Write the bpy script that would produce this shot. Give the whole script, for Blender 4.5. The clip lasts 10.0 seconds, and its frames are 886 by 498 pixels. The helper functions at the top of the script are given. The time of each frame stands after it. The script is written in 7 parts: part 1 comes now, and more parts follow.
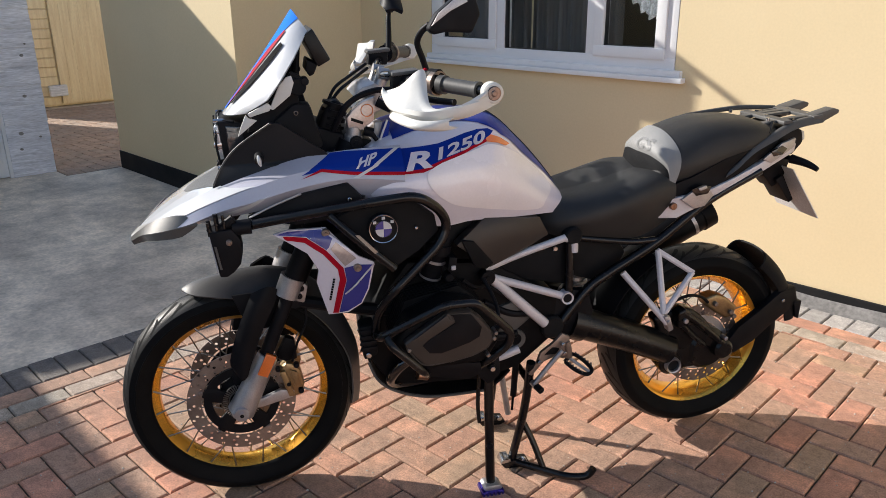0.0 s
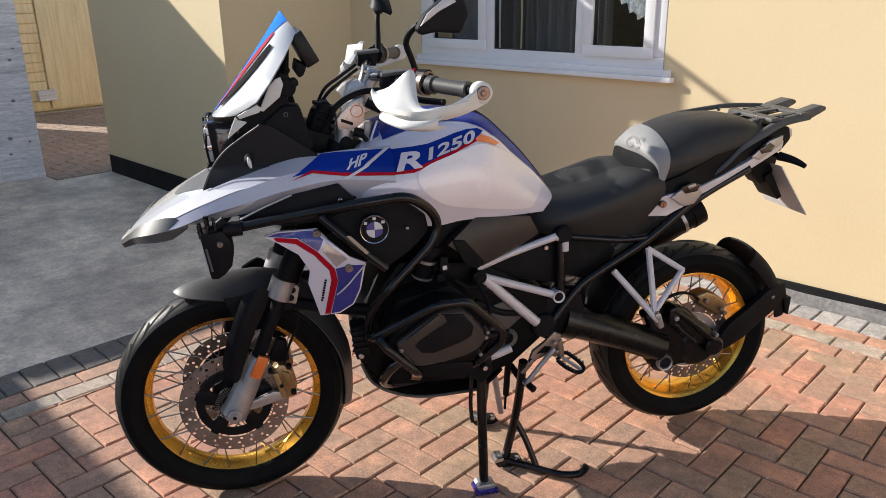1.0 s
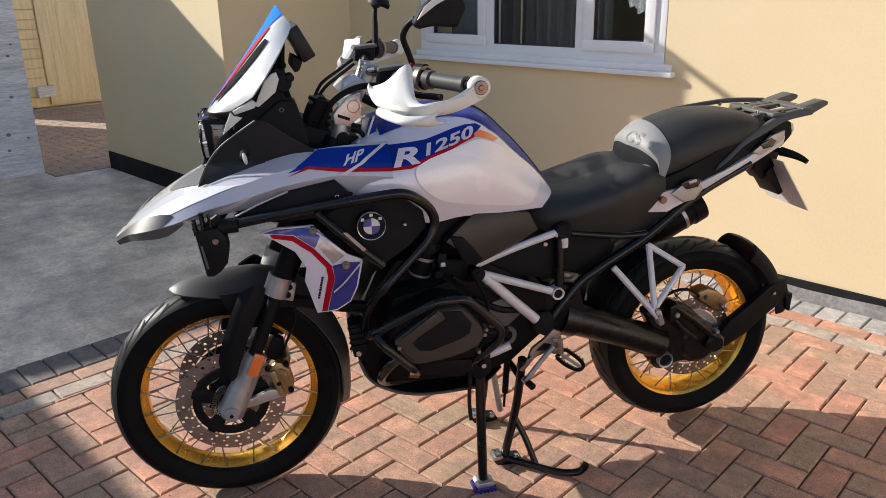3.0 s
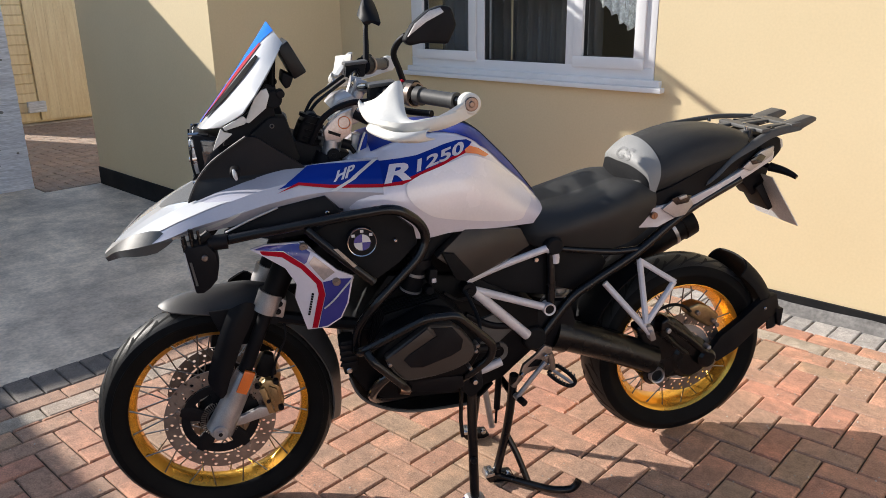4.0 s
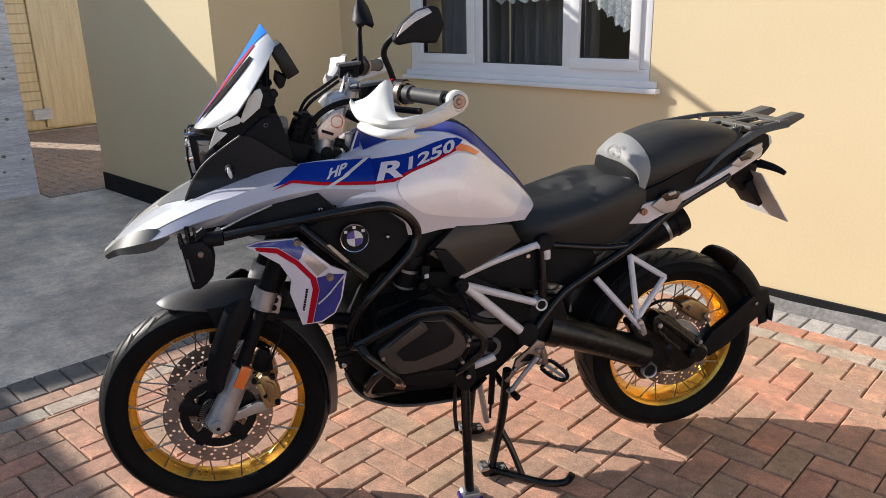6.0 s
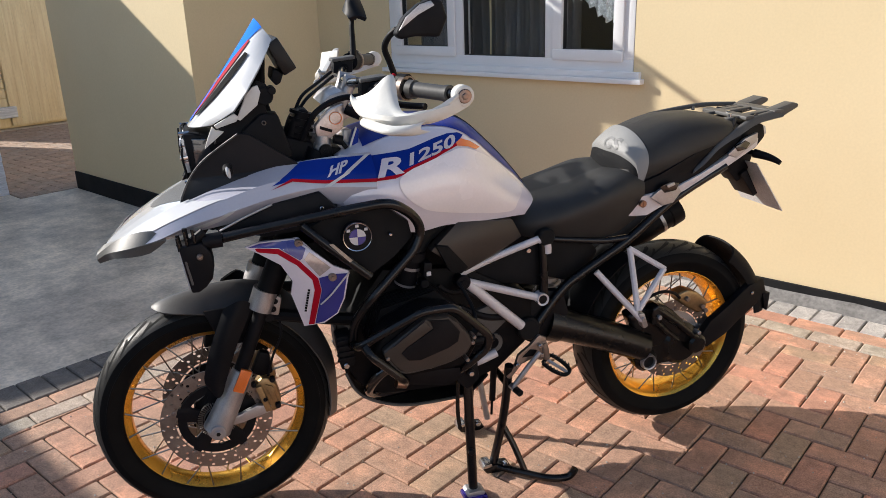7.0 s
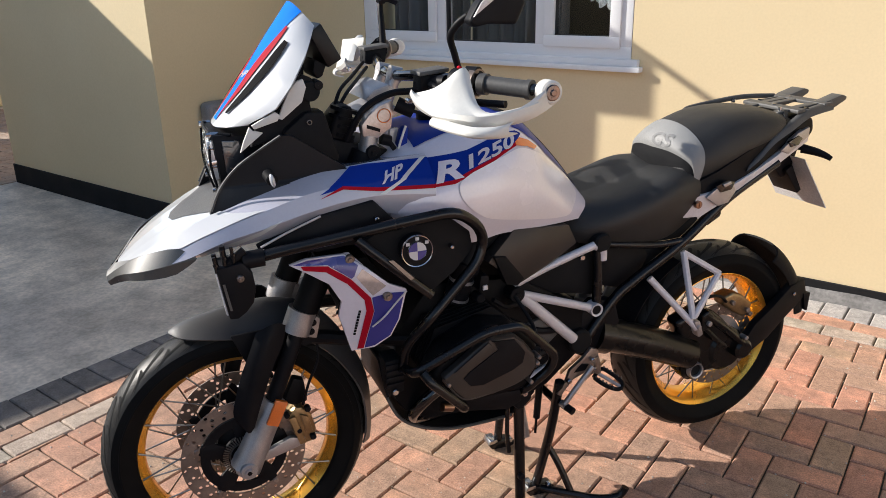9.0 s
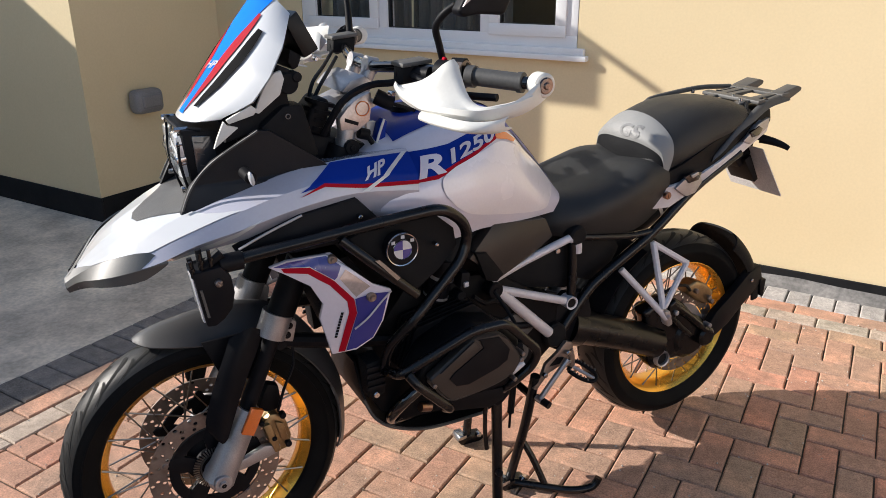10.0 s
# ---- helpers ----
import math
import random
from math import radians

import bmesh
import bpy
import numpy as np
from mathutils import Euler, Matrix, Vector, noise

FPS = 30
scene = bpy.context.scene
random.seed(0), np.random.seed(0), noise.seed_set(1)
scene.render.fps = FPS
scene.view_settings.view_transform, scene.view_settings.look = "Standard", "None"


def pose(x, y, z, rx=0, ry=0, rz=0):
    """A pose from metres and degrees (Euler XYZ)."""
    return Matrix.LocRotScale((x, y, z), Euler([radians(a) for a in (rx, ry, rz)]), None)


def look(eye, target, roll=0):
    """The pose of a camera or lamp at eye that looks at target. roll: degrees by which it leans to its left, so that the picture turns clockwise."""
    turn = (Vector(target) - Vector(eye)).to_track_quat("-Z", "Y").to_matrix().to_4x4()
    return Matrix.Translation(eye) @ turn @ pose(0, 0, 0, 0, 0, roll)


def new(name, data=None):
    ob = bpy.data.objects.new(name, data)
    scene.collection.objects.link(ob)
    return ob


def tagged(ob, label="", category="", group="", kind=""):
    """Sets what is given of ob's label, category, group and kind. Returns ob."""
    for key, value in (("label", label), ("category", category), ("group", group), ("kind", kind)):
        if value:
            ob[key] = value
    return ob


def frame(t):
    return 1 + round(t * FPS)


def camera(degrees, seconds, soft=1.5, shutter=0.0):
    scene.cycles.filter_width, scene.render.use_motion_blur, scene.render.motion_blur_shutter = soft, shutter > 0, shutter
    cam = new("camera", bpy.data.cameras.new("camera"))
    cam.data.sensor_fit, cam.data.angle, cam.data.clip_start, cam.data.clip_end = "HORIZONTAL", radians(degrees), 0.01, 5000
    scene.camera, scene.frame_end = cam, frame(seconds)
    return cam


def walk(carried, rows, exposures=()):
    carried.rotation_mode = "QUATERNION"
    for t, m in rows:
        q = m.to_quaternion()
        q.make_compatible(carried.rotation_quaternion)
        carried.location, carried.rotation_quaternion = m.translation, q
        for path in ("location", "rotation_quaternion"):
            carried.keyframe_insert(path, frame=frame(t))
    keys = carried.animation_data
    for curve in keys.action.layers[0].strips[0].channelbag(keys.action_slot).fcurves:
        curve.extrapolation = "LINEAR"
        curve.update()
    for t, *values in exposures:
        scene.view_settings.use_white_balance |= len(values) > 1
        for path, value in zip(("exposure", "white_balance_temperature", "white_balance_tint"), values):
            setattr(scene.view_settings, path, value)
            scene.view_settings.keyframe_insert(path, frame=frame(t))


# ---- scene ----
cam = camera(60.5, 10.0, soft=0.85)
PATH = [
    (0, (0.111, -0.03, 1.458), (-1.237, 1.296, 0.807), -0.5),
    (0.5, (0.117, -0.029, 1.457), (-1.22, 1.308, 0.805), -0.6),
    (1, (0.118, -0.032, 1.455), (-1.217, 1.309, 0.808), -0.9),
    (1.5, (0.118, -0.03, 1.456), (-1.214, 1.314, 0.81), -1.2),
    (2, (0.118, -0.026, 1.453), (-1.218, 1.308, 0.794), -1.3),
    (2.5, (0.114, -0.019, 1.45), (-1.225, 1.309, 0.783), -1.1),
    (4, (0.107, -0.007, 1.452), (-1.22, 1.354, 0.831), -0.9),
    (4.5, (0.109, -0.005, 1.456), (-1.255, 1.332, 0.862), -2.4),
    (5, (0.116, 0.011, 1.471), (-1.246, 1.361, 0.905), -2.9),
    (5.5, (0.137, 0.004, 1.449), (-1.201, 1.371, 0.864), -1.5),
    (6, (0.164, -0.013, 1.439), (-1.177, 1.341, 0.832), -1.4),
    (7.5, (-0.014, -0.059, 1.446), (-1.24, 1.387, 0.81), -2.8),
    (8, (-0.13, -0.073, 1.447), (-1.303, 1.416, 0.811), -3.5),
    (8.5, (-0.208, -0.087, 1.456), (-1.363, 1.413, 0.809), -2.8),
    (9, (-0.287, -0.075, 1.451), (-1.429, 1.423, 0.778), -1.2),
    (9.5, (-0.376, -0.053, 1.446), (-1.467, 1.476, 0.76), -0.4),
    (10, (-0.429, -0.103, 1.457), (-1.398, 1.497, 0.749), -0.2),
]
walk(cam, [(t, look(eye, target, roll)) for t, eye, target, roll in PATH])

# ---- daylight: low sun over the garages, blue sky ----
SUN_EL, SUN_AZ = 27.0, (-0.9145, -0.4046)
world = bpy.data.worlds.new("sky")
scene.world = world
world.use_nodes = True
wn = world.node_tree.nodes
sky = wn.new("ShaderNodeTexSky")
sky.sky_type, sky.sun_disc = "NISHITA", False
sky.sun_elevation, sky.sun_rotation = radians(SUN_EL), math.atan2(SUN_AZ[0], SUN_AZ[1])
sky.air_density, sky.dust_density = 1.0, 0.8
wn["Background"].inputs["Strength"].default_value = 0.120
world.node_tree.links.new(sky.outputs["Color"], wn["Background"].inputs["Color"])
sun = new("sun", bpy.data.lights.new("sun", "SUN"))
sun.data.energy, sun.data.angle, sun.data.color = 4.6, radians(0.55), (1.0, 0.94, 0.865)
sun.matrix_world = look((0, 0, 0), (-SUN_AZ[0], -SUN_AZ[1], -math.tan(radians(SUN_EL))))
scene.view_settings.exposure = 0.69


# ---- materials ----
def mat(name, col, rough=0.5, metal=0.0, col2=None, scale=6.0, lo=0.35, hi=0.65, bump=0.0, bscale=150.0, coat=0.0,
        rvar=0.12, fine=0.12, stretch=(1, 1, 1), spec=0.5, alpha=1.0, rand=None, bdist=0.002, mid=0.0, mscale=9.0):
    """A node material: two colours mixed by a broad noise, a fine grain over it, varied roughness and a fine relief.
    rand: a list of colours among which each object takes one of its own."""
    m = bpy.data.materials.new(name)
    m.use_nodes = True
    nt = m.node_tree
    n, ln = nt.nodes, nt.links
    b = n["Principled BSDF"]
    b.inputs["Metallic"].default_value = metal
    b.inputs["Coat Weight"].default_value = coat
    b.inputs["Coat Roughness"].default_value = 0.04
    b.inputs["Specular IOR Level"].default_value = spec
    b.inputs["Alpha"].default_value = alpha
    tc = n.new("ShaderNodeTexCoord")
    mp = n.new("ShaderNodeMapping")
    mp.inputs["Scale"].default_value = stretch
    ln.new(tc.outputs["Object"], mp.inputs["Vector"])
    broad = n.new("ShaderNodeTexNoise")
    broad.inputs["Scale"].default_value, broad.inputs["Detail"].default_value = scale, 5.0
    grain = n.new("ShaderNodeTexNoise")
    grain.inputs["Scale"].default_value, grain.inputs["Detail"].default_value = bscale, 3.0
    for t in (broad, grain):
        ln.new(mp.outputs["Vector"], t.inputs["Vector"])
    ramp = n.new("ShaderNodeValToRGB")
    ramp.color_ramp.elements[0].position, ramp.color_ramp.elements[1].position = lo, hi
    c2 = col2 or tuple(c * 0.86 for c in col)
    ramp.color_ramp.elements[0].color, ramp.color_ramp.elements[1].color = (*c2, 1), (*col, 1)
    ln.new(broad.outputs["Fac"], ramp.inputs["Fac"])
    out = ramp.outputs["Color"]
    if rand:
        info = n.new("ShaderNodeObjectInfo")
        rr = n.new("ShaderNodeValToRGB")
        rr.color_ramp.interpolation = "CONSTANT"
        els = rr.color_ramp.elements
        while len(els) < len(rand):
            els.new(0.5)
        for i, c in enumerate(rand):
            els[i].position, els[i].color = i / len(rand), (*c, 1)
        ln.new(info.outputs["Random"], rr.inputs["Fac"])
        mul = n.new("ShaderNodeMix")
        mul.data_type, mul.blend_type = "RGBA", "MULTIPLY"
        mul.inputs["Factor"].default_value = 1.0
        ln.new(rr.outputs["Color"], mul.inputs["A"])
        ln.new(out, mul.inputs["B"])
        out = mul.outputs["Result"]
        off = n.new("ShaderNodeVectorMath")
        off.operation = "ADD"
        mm = n.new("ShaderNodeMath")
        mm.operation, mm.inputs[1].default_value = "MULTIPLY", 37.0
        ln.new(info.outputs["Random"], mm.inputs[0])
        ln.new(tc.outputs["Object"], off.inputs[0])
        ln.new(mm.outputs["Value"], off.inputs[1])
        ln.new(off.outputs["Vector"], mp.inputs["Vector"])
    if fine:
        fr = n.new("ShaderNodeMapRange")
        fr.inputs["From Min"].default_value, fr.inputs["From Max"].default_value = 0.3, 0.7
        fr.inputs["To Min"].default_value, fr.inputs["To Max"].default_value = 1 - fine, 1 + fine
        ln.new(grain.outputs["Fac"], fr.inputs["Value"])
        mx = n.new("ShaderNodeMix")
        mx.data_type, mx.blend_type = "RGBA", "MULTIPLY"
        mx.inputs["Factor"].default_value = 1.0
        ln.new(out, mx.inputs["A"])
        ln.new(fr.outputs["Result"], mx.inputs["B"])
        out = mx.outputs["Result"]
    if mid:
        mn = n.new("ShaderNodeTexNoise")
        mn.inputs["Scale"].default_value, mn.inputs["Detail"].default_value, mn.inputs["Roughness"].default_value = mscale, 8.0, 0.65
        ln.new(mp.outputs["Vector"], mn.inputs["Vector"])
        mr = n.new("ShaderNodeMapRange")
        mr.inputs["From Min"].default_value, mr.inputs["From Max"].default_value = 0.36, 0.64
        mr.inputs["To Min"].default_value, mr.inputs["To Max"].default_value = 1 - mid, 1 + mid
        ln.new(mn.outputs["Fac"], mr.inputs["Value"])
        mm2 = n.new("ShaderNodeMix")
        mm2.data_type, mm2.blend_type = "RGBA", "MULTIPLY"
        mm2.inputs["Factor"].default_value = 1.0
        ln.new(out, mm2.inputs["A"])
        ln.new(mr.outputs["Result"], mm2.inputs["B"])
        out = mm2.outputs["Result"]
    ln.new(out, b.inputs["Base Color"])
    rm = n.new("ShaderNodeMapRange")
    rm.inputs["To Min"].default_value, rm.inputs["To Max"].default_value = max(0.02, rough - rvar), min(1, rough + rvar)
    ln.new(broad.outputs["Fac"], rm.inputs["Value"])
    ln.new(rm.outputs["Result"], b.inputs["Roughness"])
    if bump:
        bp = n.new("ShaderNodeBump")
        bp.inputs["Strength"].default_value, bp.inputs["Distance"].default_value = bump, bdist
        ln.new(grain.outputs["Fac"], bp.inputs["Height"])
        ln.new(bp.outputs["Normal"], b.inputs["Normal"])
    return m


RENDER_WALL = mat("painted_render", (0.685, 0.562, 0.352), 0.85, col2=(0.655, 0.534, 0.328), scale=1.3, bump=0.09, bscale=90, fine=0.025)
# pale tone for the added wall that reflects sun into the shade
BOUNCE_RENDER = mat("pale_bounce_render", (0.66, 0.65, 0.65), 0.85, col2=(0.61, 0.60, 0.60), scale=1.3, bump=0.09, bscale=90, fine=0.025)
PLINTH = mat("black_plinth_paint", (0.006, 0.0065, 0.008), 0.75, col2=(0.012, 0.012, 0.013), scale=5, spec=0.2, bump=0.3, bscale=70)
CONCRETE = mat("old_concrete", (0.74, 0.635, 0.505), 0.6, col2=(0.49, 0.42, 0.34), scale=1.1, lo=0.38, hi=0.62, bump=0.8, bscale=55, fine=0.16, rvar=0.2, bdist=0.004, mid=0.28, mscale=4.6)
MORTAR = mat("joint_sand", (0.075, 0.062, 0.045), 0.95, col2=(0.034, 0.031, 0.022), scale=7, bump=0.6, bscale=240, fine=0.3)
RED_PAVER = mat("red_paver", (1.08, 1.0, 0.95), 0.88, col2=(0.72, 0.73, 0.73), scale=6.5, lo=0.48, hi=0.70, bump=0.9, bscale=210, fine=0.30, mid=0.16, mscale=34,
                rand=[(0.554, 0.306, 0.209), (0.560, 0.327, 0.227), (0.512, 0.318, 0.224), (0.578, 0.294, 0.203), (0.494, 0.327, 0.221), (0.512, 0.306, 0.212), (0.560, 0.309, 0.212), (0.500, 0.315, 0.224)])
BUFF_PAVER = mat("buff_grey_paver", (1, 1, 1), 0.88, col2=(0.70, 0.70, 0.69), scale=14, bump=0.9, bscale=210, fine=0.30, mid=0.16, mscale=34,
                 rand=[(0.47, 0.39, 0.31), (0.43, 0.37, 0.30), (0.50, 0.40, 0.32), (0.45, 0.36, 0.29)])
GREY_PAVER = mat("charcoal_paver", (1, 1, 1), 0.85, col2=(0.75, 0.75, 0.77), scale=14, bump=0.9, bscale=210, fine=0.30, mid=0.16, mscale=34,
                 rand=[(0.200, 0.176, 0.156), (0.228, 0.202, 0.180), (0.175, 0.155, 0.138), (0.210, 0.185, 0.164)])
PALE_PAVER = mat("pale_grey_paver", (1, 1, 1), 0.85, col2=(0.75, 0.75, 0.77), scale=14, bump=0.9, bscale=210, fine=0.30, mid=0.16, mscale=34,
                 rand=[(0.46, 0.43, 0.405), (0.41, 0.385, 0.36), (0.48, 0.45, 0.42), (0.38, 0.36, 0.34)])
HAUNCH = mat("dark_mortar_fillet", (0.22, 0.21, 0.20), 0.8, col2=(0.12, 0.115, 0.11), scale=8, bump=0.6, bscale=60, fine=0.25)
PASSAGE_PAVER = mat("weathered_brown_paver", (1, 1, 1), 0.88, col2=(0.72, 0.72, 0.72), scale=9, bump=0.7, bscale=200, fine=0.25,
                    rand=[(0.41, 0.29, 0.215), (0.37, 0.265, 0.20), (0.44, 0.31, 0.23), (0.40, 0.30, 0.23)])
GRIT = mat("pale_grit", (0.62, 0.58, 0.52), 0.9, col2=(0.42, 0.38, 0.32), scale=40)
# dark tone that keeps the unseen boundary from throwing light back
DARK_BOUNDARY = mat("dark_boundary_tone", (0.10, 0.075, 0.05), 0.8, col2=(0.07, 0.052, 0.036), scale=5, stretch=(4, 4, 0.4), bump=0.3, bscale=60)
UPVC = mat("white_upvc", (0.78, 0.79, 0.80), 0.32, col2=(0.72, 0.73, 0.745), scale=2, fine=0.02)
GASKET = mat("dark_gasket", (0.02, 0.02, 0.022), 0.6)
TIMBER = mat("fresh_softwood", (0.86, 0.72, 0.47), 0.7, col2=(0.76, 0.60, 0.36), scale=3, stretch=(1, 9, 0.7), bump=0.2, bscale=40, fine=0.12)
CLADDING = mat("grey_woodgrain_cladding", (0.78, 0.80, 0.86), 0.6, col2=(0.56, 0.58, 0.64), scale=4, stretch=(1, 0.8, 9), bump=0.3, bscale=24, fine=0.22)
WHITE_PAINT = mat("white_door_paint", (0.78, 0.79, 0.8), 0.4, scale=2, fine=0.03)
FELT = mat("roof_felt", (0.06, 0.06, 0.062), 0.9, bump=0.5, bscale=120)
DARK_ROOM = mat("room_wall_dimmed", (0.10, 0.085, 0.07), 0.9, scale=2)
BOX_GREY = mat("grey_box_plastic", (0.22, 0.215, 0.22), 0.4)
CURTAIN = mat("grey_curtain", (0.16, 0.165, 0.18), 0.9, col2=(0.10, 0.10, 0.115), scale=8, stretch=(6, 6, 0.3))


# ---- mesh helpers ----
def finish(name, bm, material, smooth=True, angle=35):
    bmesh.ops.recalc_face_normals(bm, faces=bm.faces)
    me = bpy.data.meshes.new(name)
    bm.to_mesh(me)
    bm.free()
    me.materials.append(material)
    if smooth:
        me.polygons.foreach_set("use_smooth", [True] * len(me.polygons))
        me.set_sharp_from_angle(angle=radians(angle))
    return me


def part(name, bm, material, parent=None, label="", smooth=True, angle=35):
    """Links a bmesh as one mesh object under a thing or a part."""
    ob = new(name, finish(name, bm, material, smooth, angle))
    if parent:
        ob.parent = parent
    if label:
        tagged(ob, label)
    return ob


def thing(name, label, category, m=None, group="", kind=""):
    ob = tagged(new(name), label, category, group, kind)
    ob.empty_display_size = 0.1
    if m is not None:
        ob.matrix_world = m
    return ob


def join(*bms):
    out = bms[0]
    for o in bms[1:]:
        me = bpy.data.meshes.new("tmp")
        o.to_mesh(me)
        o.free()
        out.from_mesh(me)
        bpy.data.meshes.remove(me)
    return out


def box(x0, x1, y0, y1, z0, z1, bevel=0.0, seg=2):
    bm = bmesh.new()
    bmesh.ops.create_cube(bm, size=1.0)
    for v in bm.verts:
        v.co = Vector(((x0 + x1) / 2 + v.co.x * (x1 - x0), (y0 + y1) / 2 + v.co.y * (y1 - y0), (z0 + z1) / 2 + v.co.z * (z1 - z0)))
    if bevel:
        bmesh.ops.bevel(bm, geom=bm.edges[:], offset=bevel, segments=seg, affect="EDGES", profile=0.6)
    return bm


def structure(name, bm, material, label, category="", smooth=True):
    return tagged(part(name, bm, material, smooth=smooth), label, category or name.split("_")[0], kind="structure")


# ---- the yard: ground, house, garages, shed ----
WY, BX, BY, BX2 = 3.61, -4.42, 2.56, -6.50   # window wall, corner of the projecting block, its front, its far end
structure("ground", box(-60, 60, -60, 60, -0.30, -0.075), CONCRETE, "grey ground around the yard", "ground", False)
slab = structure("floor_concrete", join(box(-6.52, -3.107, -6, BY + 0.01, -0.075, -0.006), box(-30, -10.6, -6, 6, -0.07, -0.01), box(-6.95, -6.52, -6, 2.09, -0.075, -0.006)),
                 CONCRETE, "weathered grey concrete drive with stains", "floor", False)


def wall_with_hole(x0, x1, y0, y1, z0, z1, hx0, hx1, hz0, hz1):
    return join(box(x0, hx0, y0, y1, z0, z1), box(hx1, x1, y0, y1, z0, z1), box(hx0, hx1, y0, y1, z0, hz0), box(hx0, hx1, y0, y1, hz1, z1))


WX0, WX1, WZ0, WZ1 = -3.68, -1.885, 1.03, 2.12
structure("wall_window", wall_with_hole(BX, 6.2, WY, WY + 0.28, -0.07, 2.75, WX0, WX1, WZ0, WZ1), RENDER_WALL,
          "cream painted rendered house wall around a window", "wall", False)
BH = 2.165   # soffit height of the projecting block
structure("wall_block", join(box(BX2, BX, BY, BY + 0.25, -0.07, BH), box(BX - 0.25, BX, BY + 0.25, WY + 0.28, -0.07, BH),
                             box(BX2, BX2 + 0.25, BY + 0.25, 9.0, -0.07, BH)),
          RENDER_WALL, "cream painted rendered wall of the projecting house block", "wall", False)
structure("baseboard_window", box(BX + 0.012, 6.0, WY - 0.012, WY, -0.07, 0.082, 0.003, 1), PLINTH, "black painted plinth band along the cream wall", "plinth")
structure("baseboard_block", join(box(BX2 - 0.01, BX + 0.012, BY - 0.012, BY, -0.07, 0.145, 0.003, 1), box(BX, BX + 0.012, BY, WY - 0.012, -0.07, 0.145, 0.003, 1)),
          PLINTH, "black painted plinth band round the block", "plinth")
fillet = bmesh.new()
rows = []
for i in range(60):
    x = BX + 0.02 + 10.38 * i / 59
    w = 0.004 * math.sin(i * 1.9) + 0.003 * math.sin(i * 4.3)
    rows.append([fillet.verts.new((x, yy, zz)) for yy, zz in ((WY - 0.013, 0.046 + w), (WY - 0.030, 0.028 + w), (WY - 0.062 + w, -0.004), (WY - 0.013, -0.03))])
for a, c in zip(rows, rows[1:]):
    for k in range(4):
        fillet.faces.new((a[k], c[k], c[(k + 1) % 4], a[(k + 1) % 4]))
structure("trim_fillet", fillet, HAUNCH, "dark grey mortar fillet along the foot of the wall", "trim")
structure("ceiling_house", join(box(BX2 - 0.15, BX + 0.14, BY - 0.05, WY - 0.002, BH, 2.405), box(BX2 - 0.15, BX, WY - 0.002, 9.2, BH, 2.405), box(BX, 6.4, WY - 0.04, 9.2, 2.75, 2.95)), FELT, "dark flat roof over the house", "roof", False)
structure("trim_fascia", join(box(BX2 - 0.16, BX + 0.15, BY - 0.065, BY - 0.051, BH - 0.004, 2.42), box(BX + 0.141, BX + 0.15, BY - 0.05, WY - 0.004, BH - 0.004, 2.42)), WHITE_PAINT, "white fascia board round the flat roof", "fascia", False)
gutter = bmesh.new()
ends = []
for y, z in ((WY - 0.01, 2.50), (2.37, 2.425)):
    ends.append([gutter.verts.new((BX + 0.153 + 0.022 * (1 - math.cos(a)), y, z - 0.024 * math.sin(a))) for a in (math.pi * k / 8 for k in range(9))])
for k in range(8):
    gutter.faces.new((ends[0][k], ends[0][k + 1], ends[1][k + 1], ends[1][k]))
for e in ends:
    gutter.faces.new(e)
structure("trim_gutter", gutter, WHITE_PAINT, "white half-round gutter along the fascia", "gutter")
# the unlit room's darkness is put into the wall colour
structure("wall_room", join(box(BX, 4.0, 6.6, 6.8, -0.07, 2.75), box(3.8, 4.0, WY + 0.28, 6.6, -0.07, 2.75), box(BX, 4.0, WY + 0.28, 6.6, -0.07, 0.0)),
          DARK_ROOM, "inner walls of the room behind the window, dimness put in their colour", "wall", False)

# window: white frame, three lights, sill
window = thing("window_1", "white plastic three-light window with net curtains behind", "window", kind="structure")


def rect_frame(x0, x1, z0, z1, y0, y1, w, bevel=0.004):
    return join(box(x0, x1, y0, y1, z0, z0 + w, bevel), box(x0, x1, y0, y1, z1 - w, z1, bevel),
                box(x0, x0 + w, y0 + 0.0015, y1, z0 + w, z1 - w, bevel), box(x1 - w, x1, y0 + 0.0015, y1, z0 + w, z1 - w, bevel))


part("window_frame", join(rect_frame(WX0 + 0.005, WX1 - 0.002, 1.045, WZ1, WY - 0.004, WY + 0.07, 0.06),
                          box(-3.10, -3.04, WY - 0.003, WY + 0.07, 1.10, WZ1 - 0.06, 0.004), box(-2.44, -2.385, WY - 0.003, WY + 0.07, 1.10, WZ1 - 0.06, 0.004)), UPVC, window)
GLASS = bpy.data.materials.new("window_glass")
GLASS.use_nodes = True
gb = GLASS.node_tree.nodes["Principled BSDF"]
gb.inputs["Base Color"].default_value, gb.inputs["Roughness"].default_value = (0.93, 0.96, 0.96, 1), 0.01
gb.inputs["Transmission Weight"].default_value, gb.inputs["IOR"].default_value = 1.0, 1.45
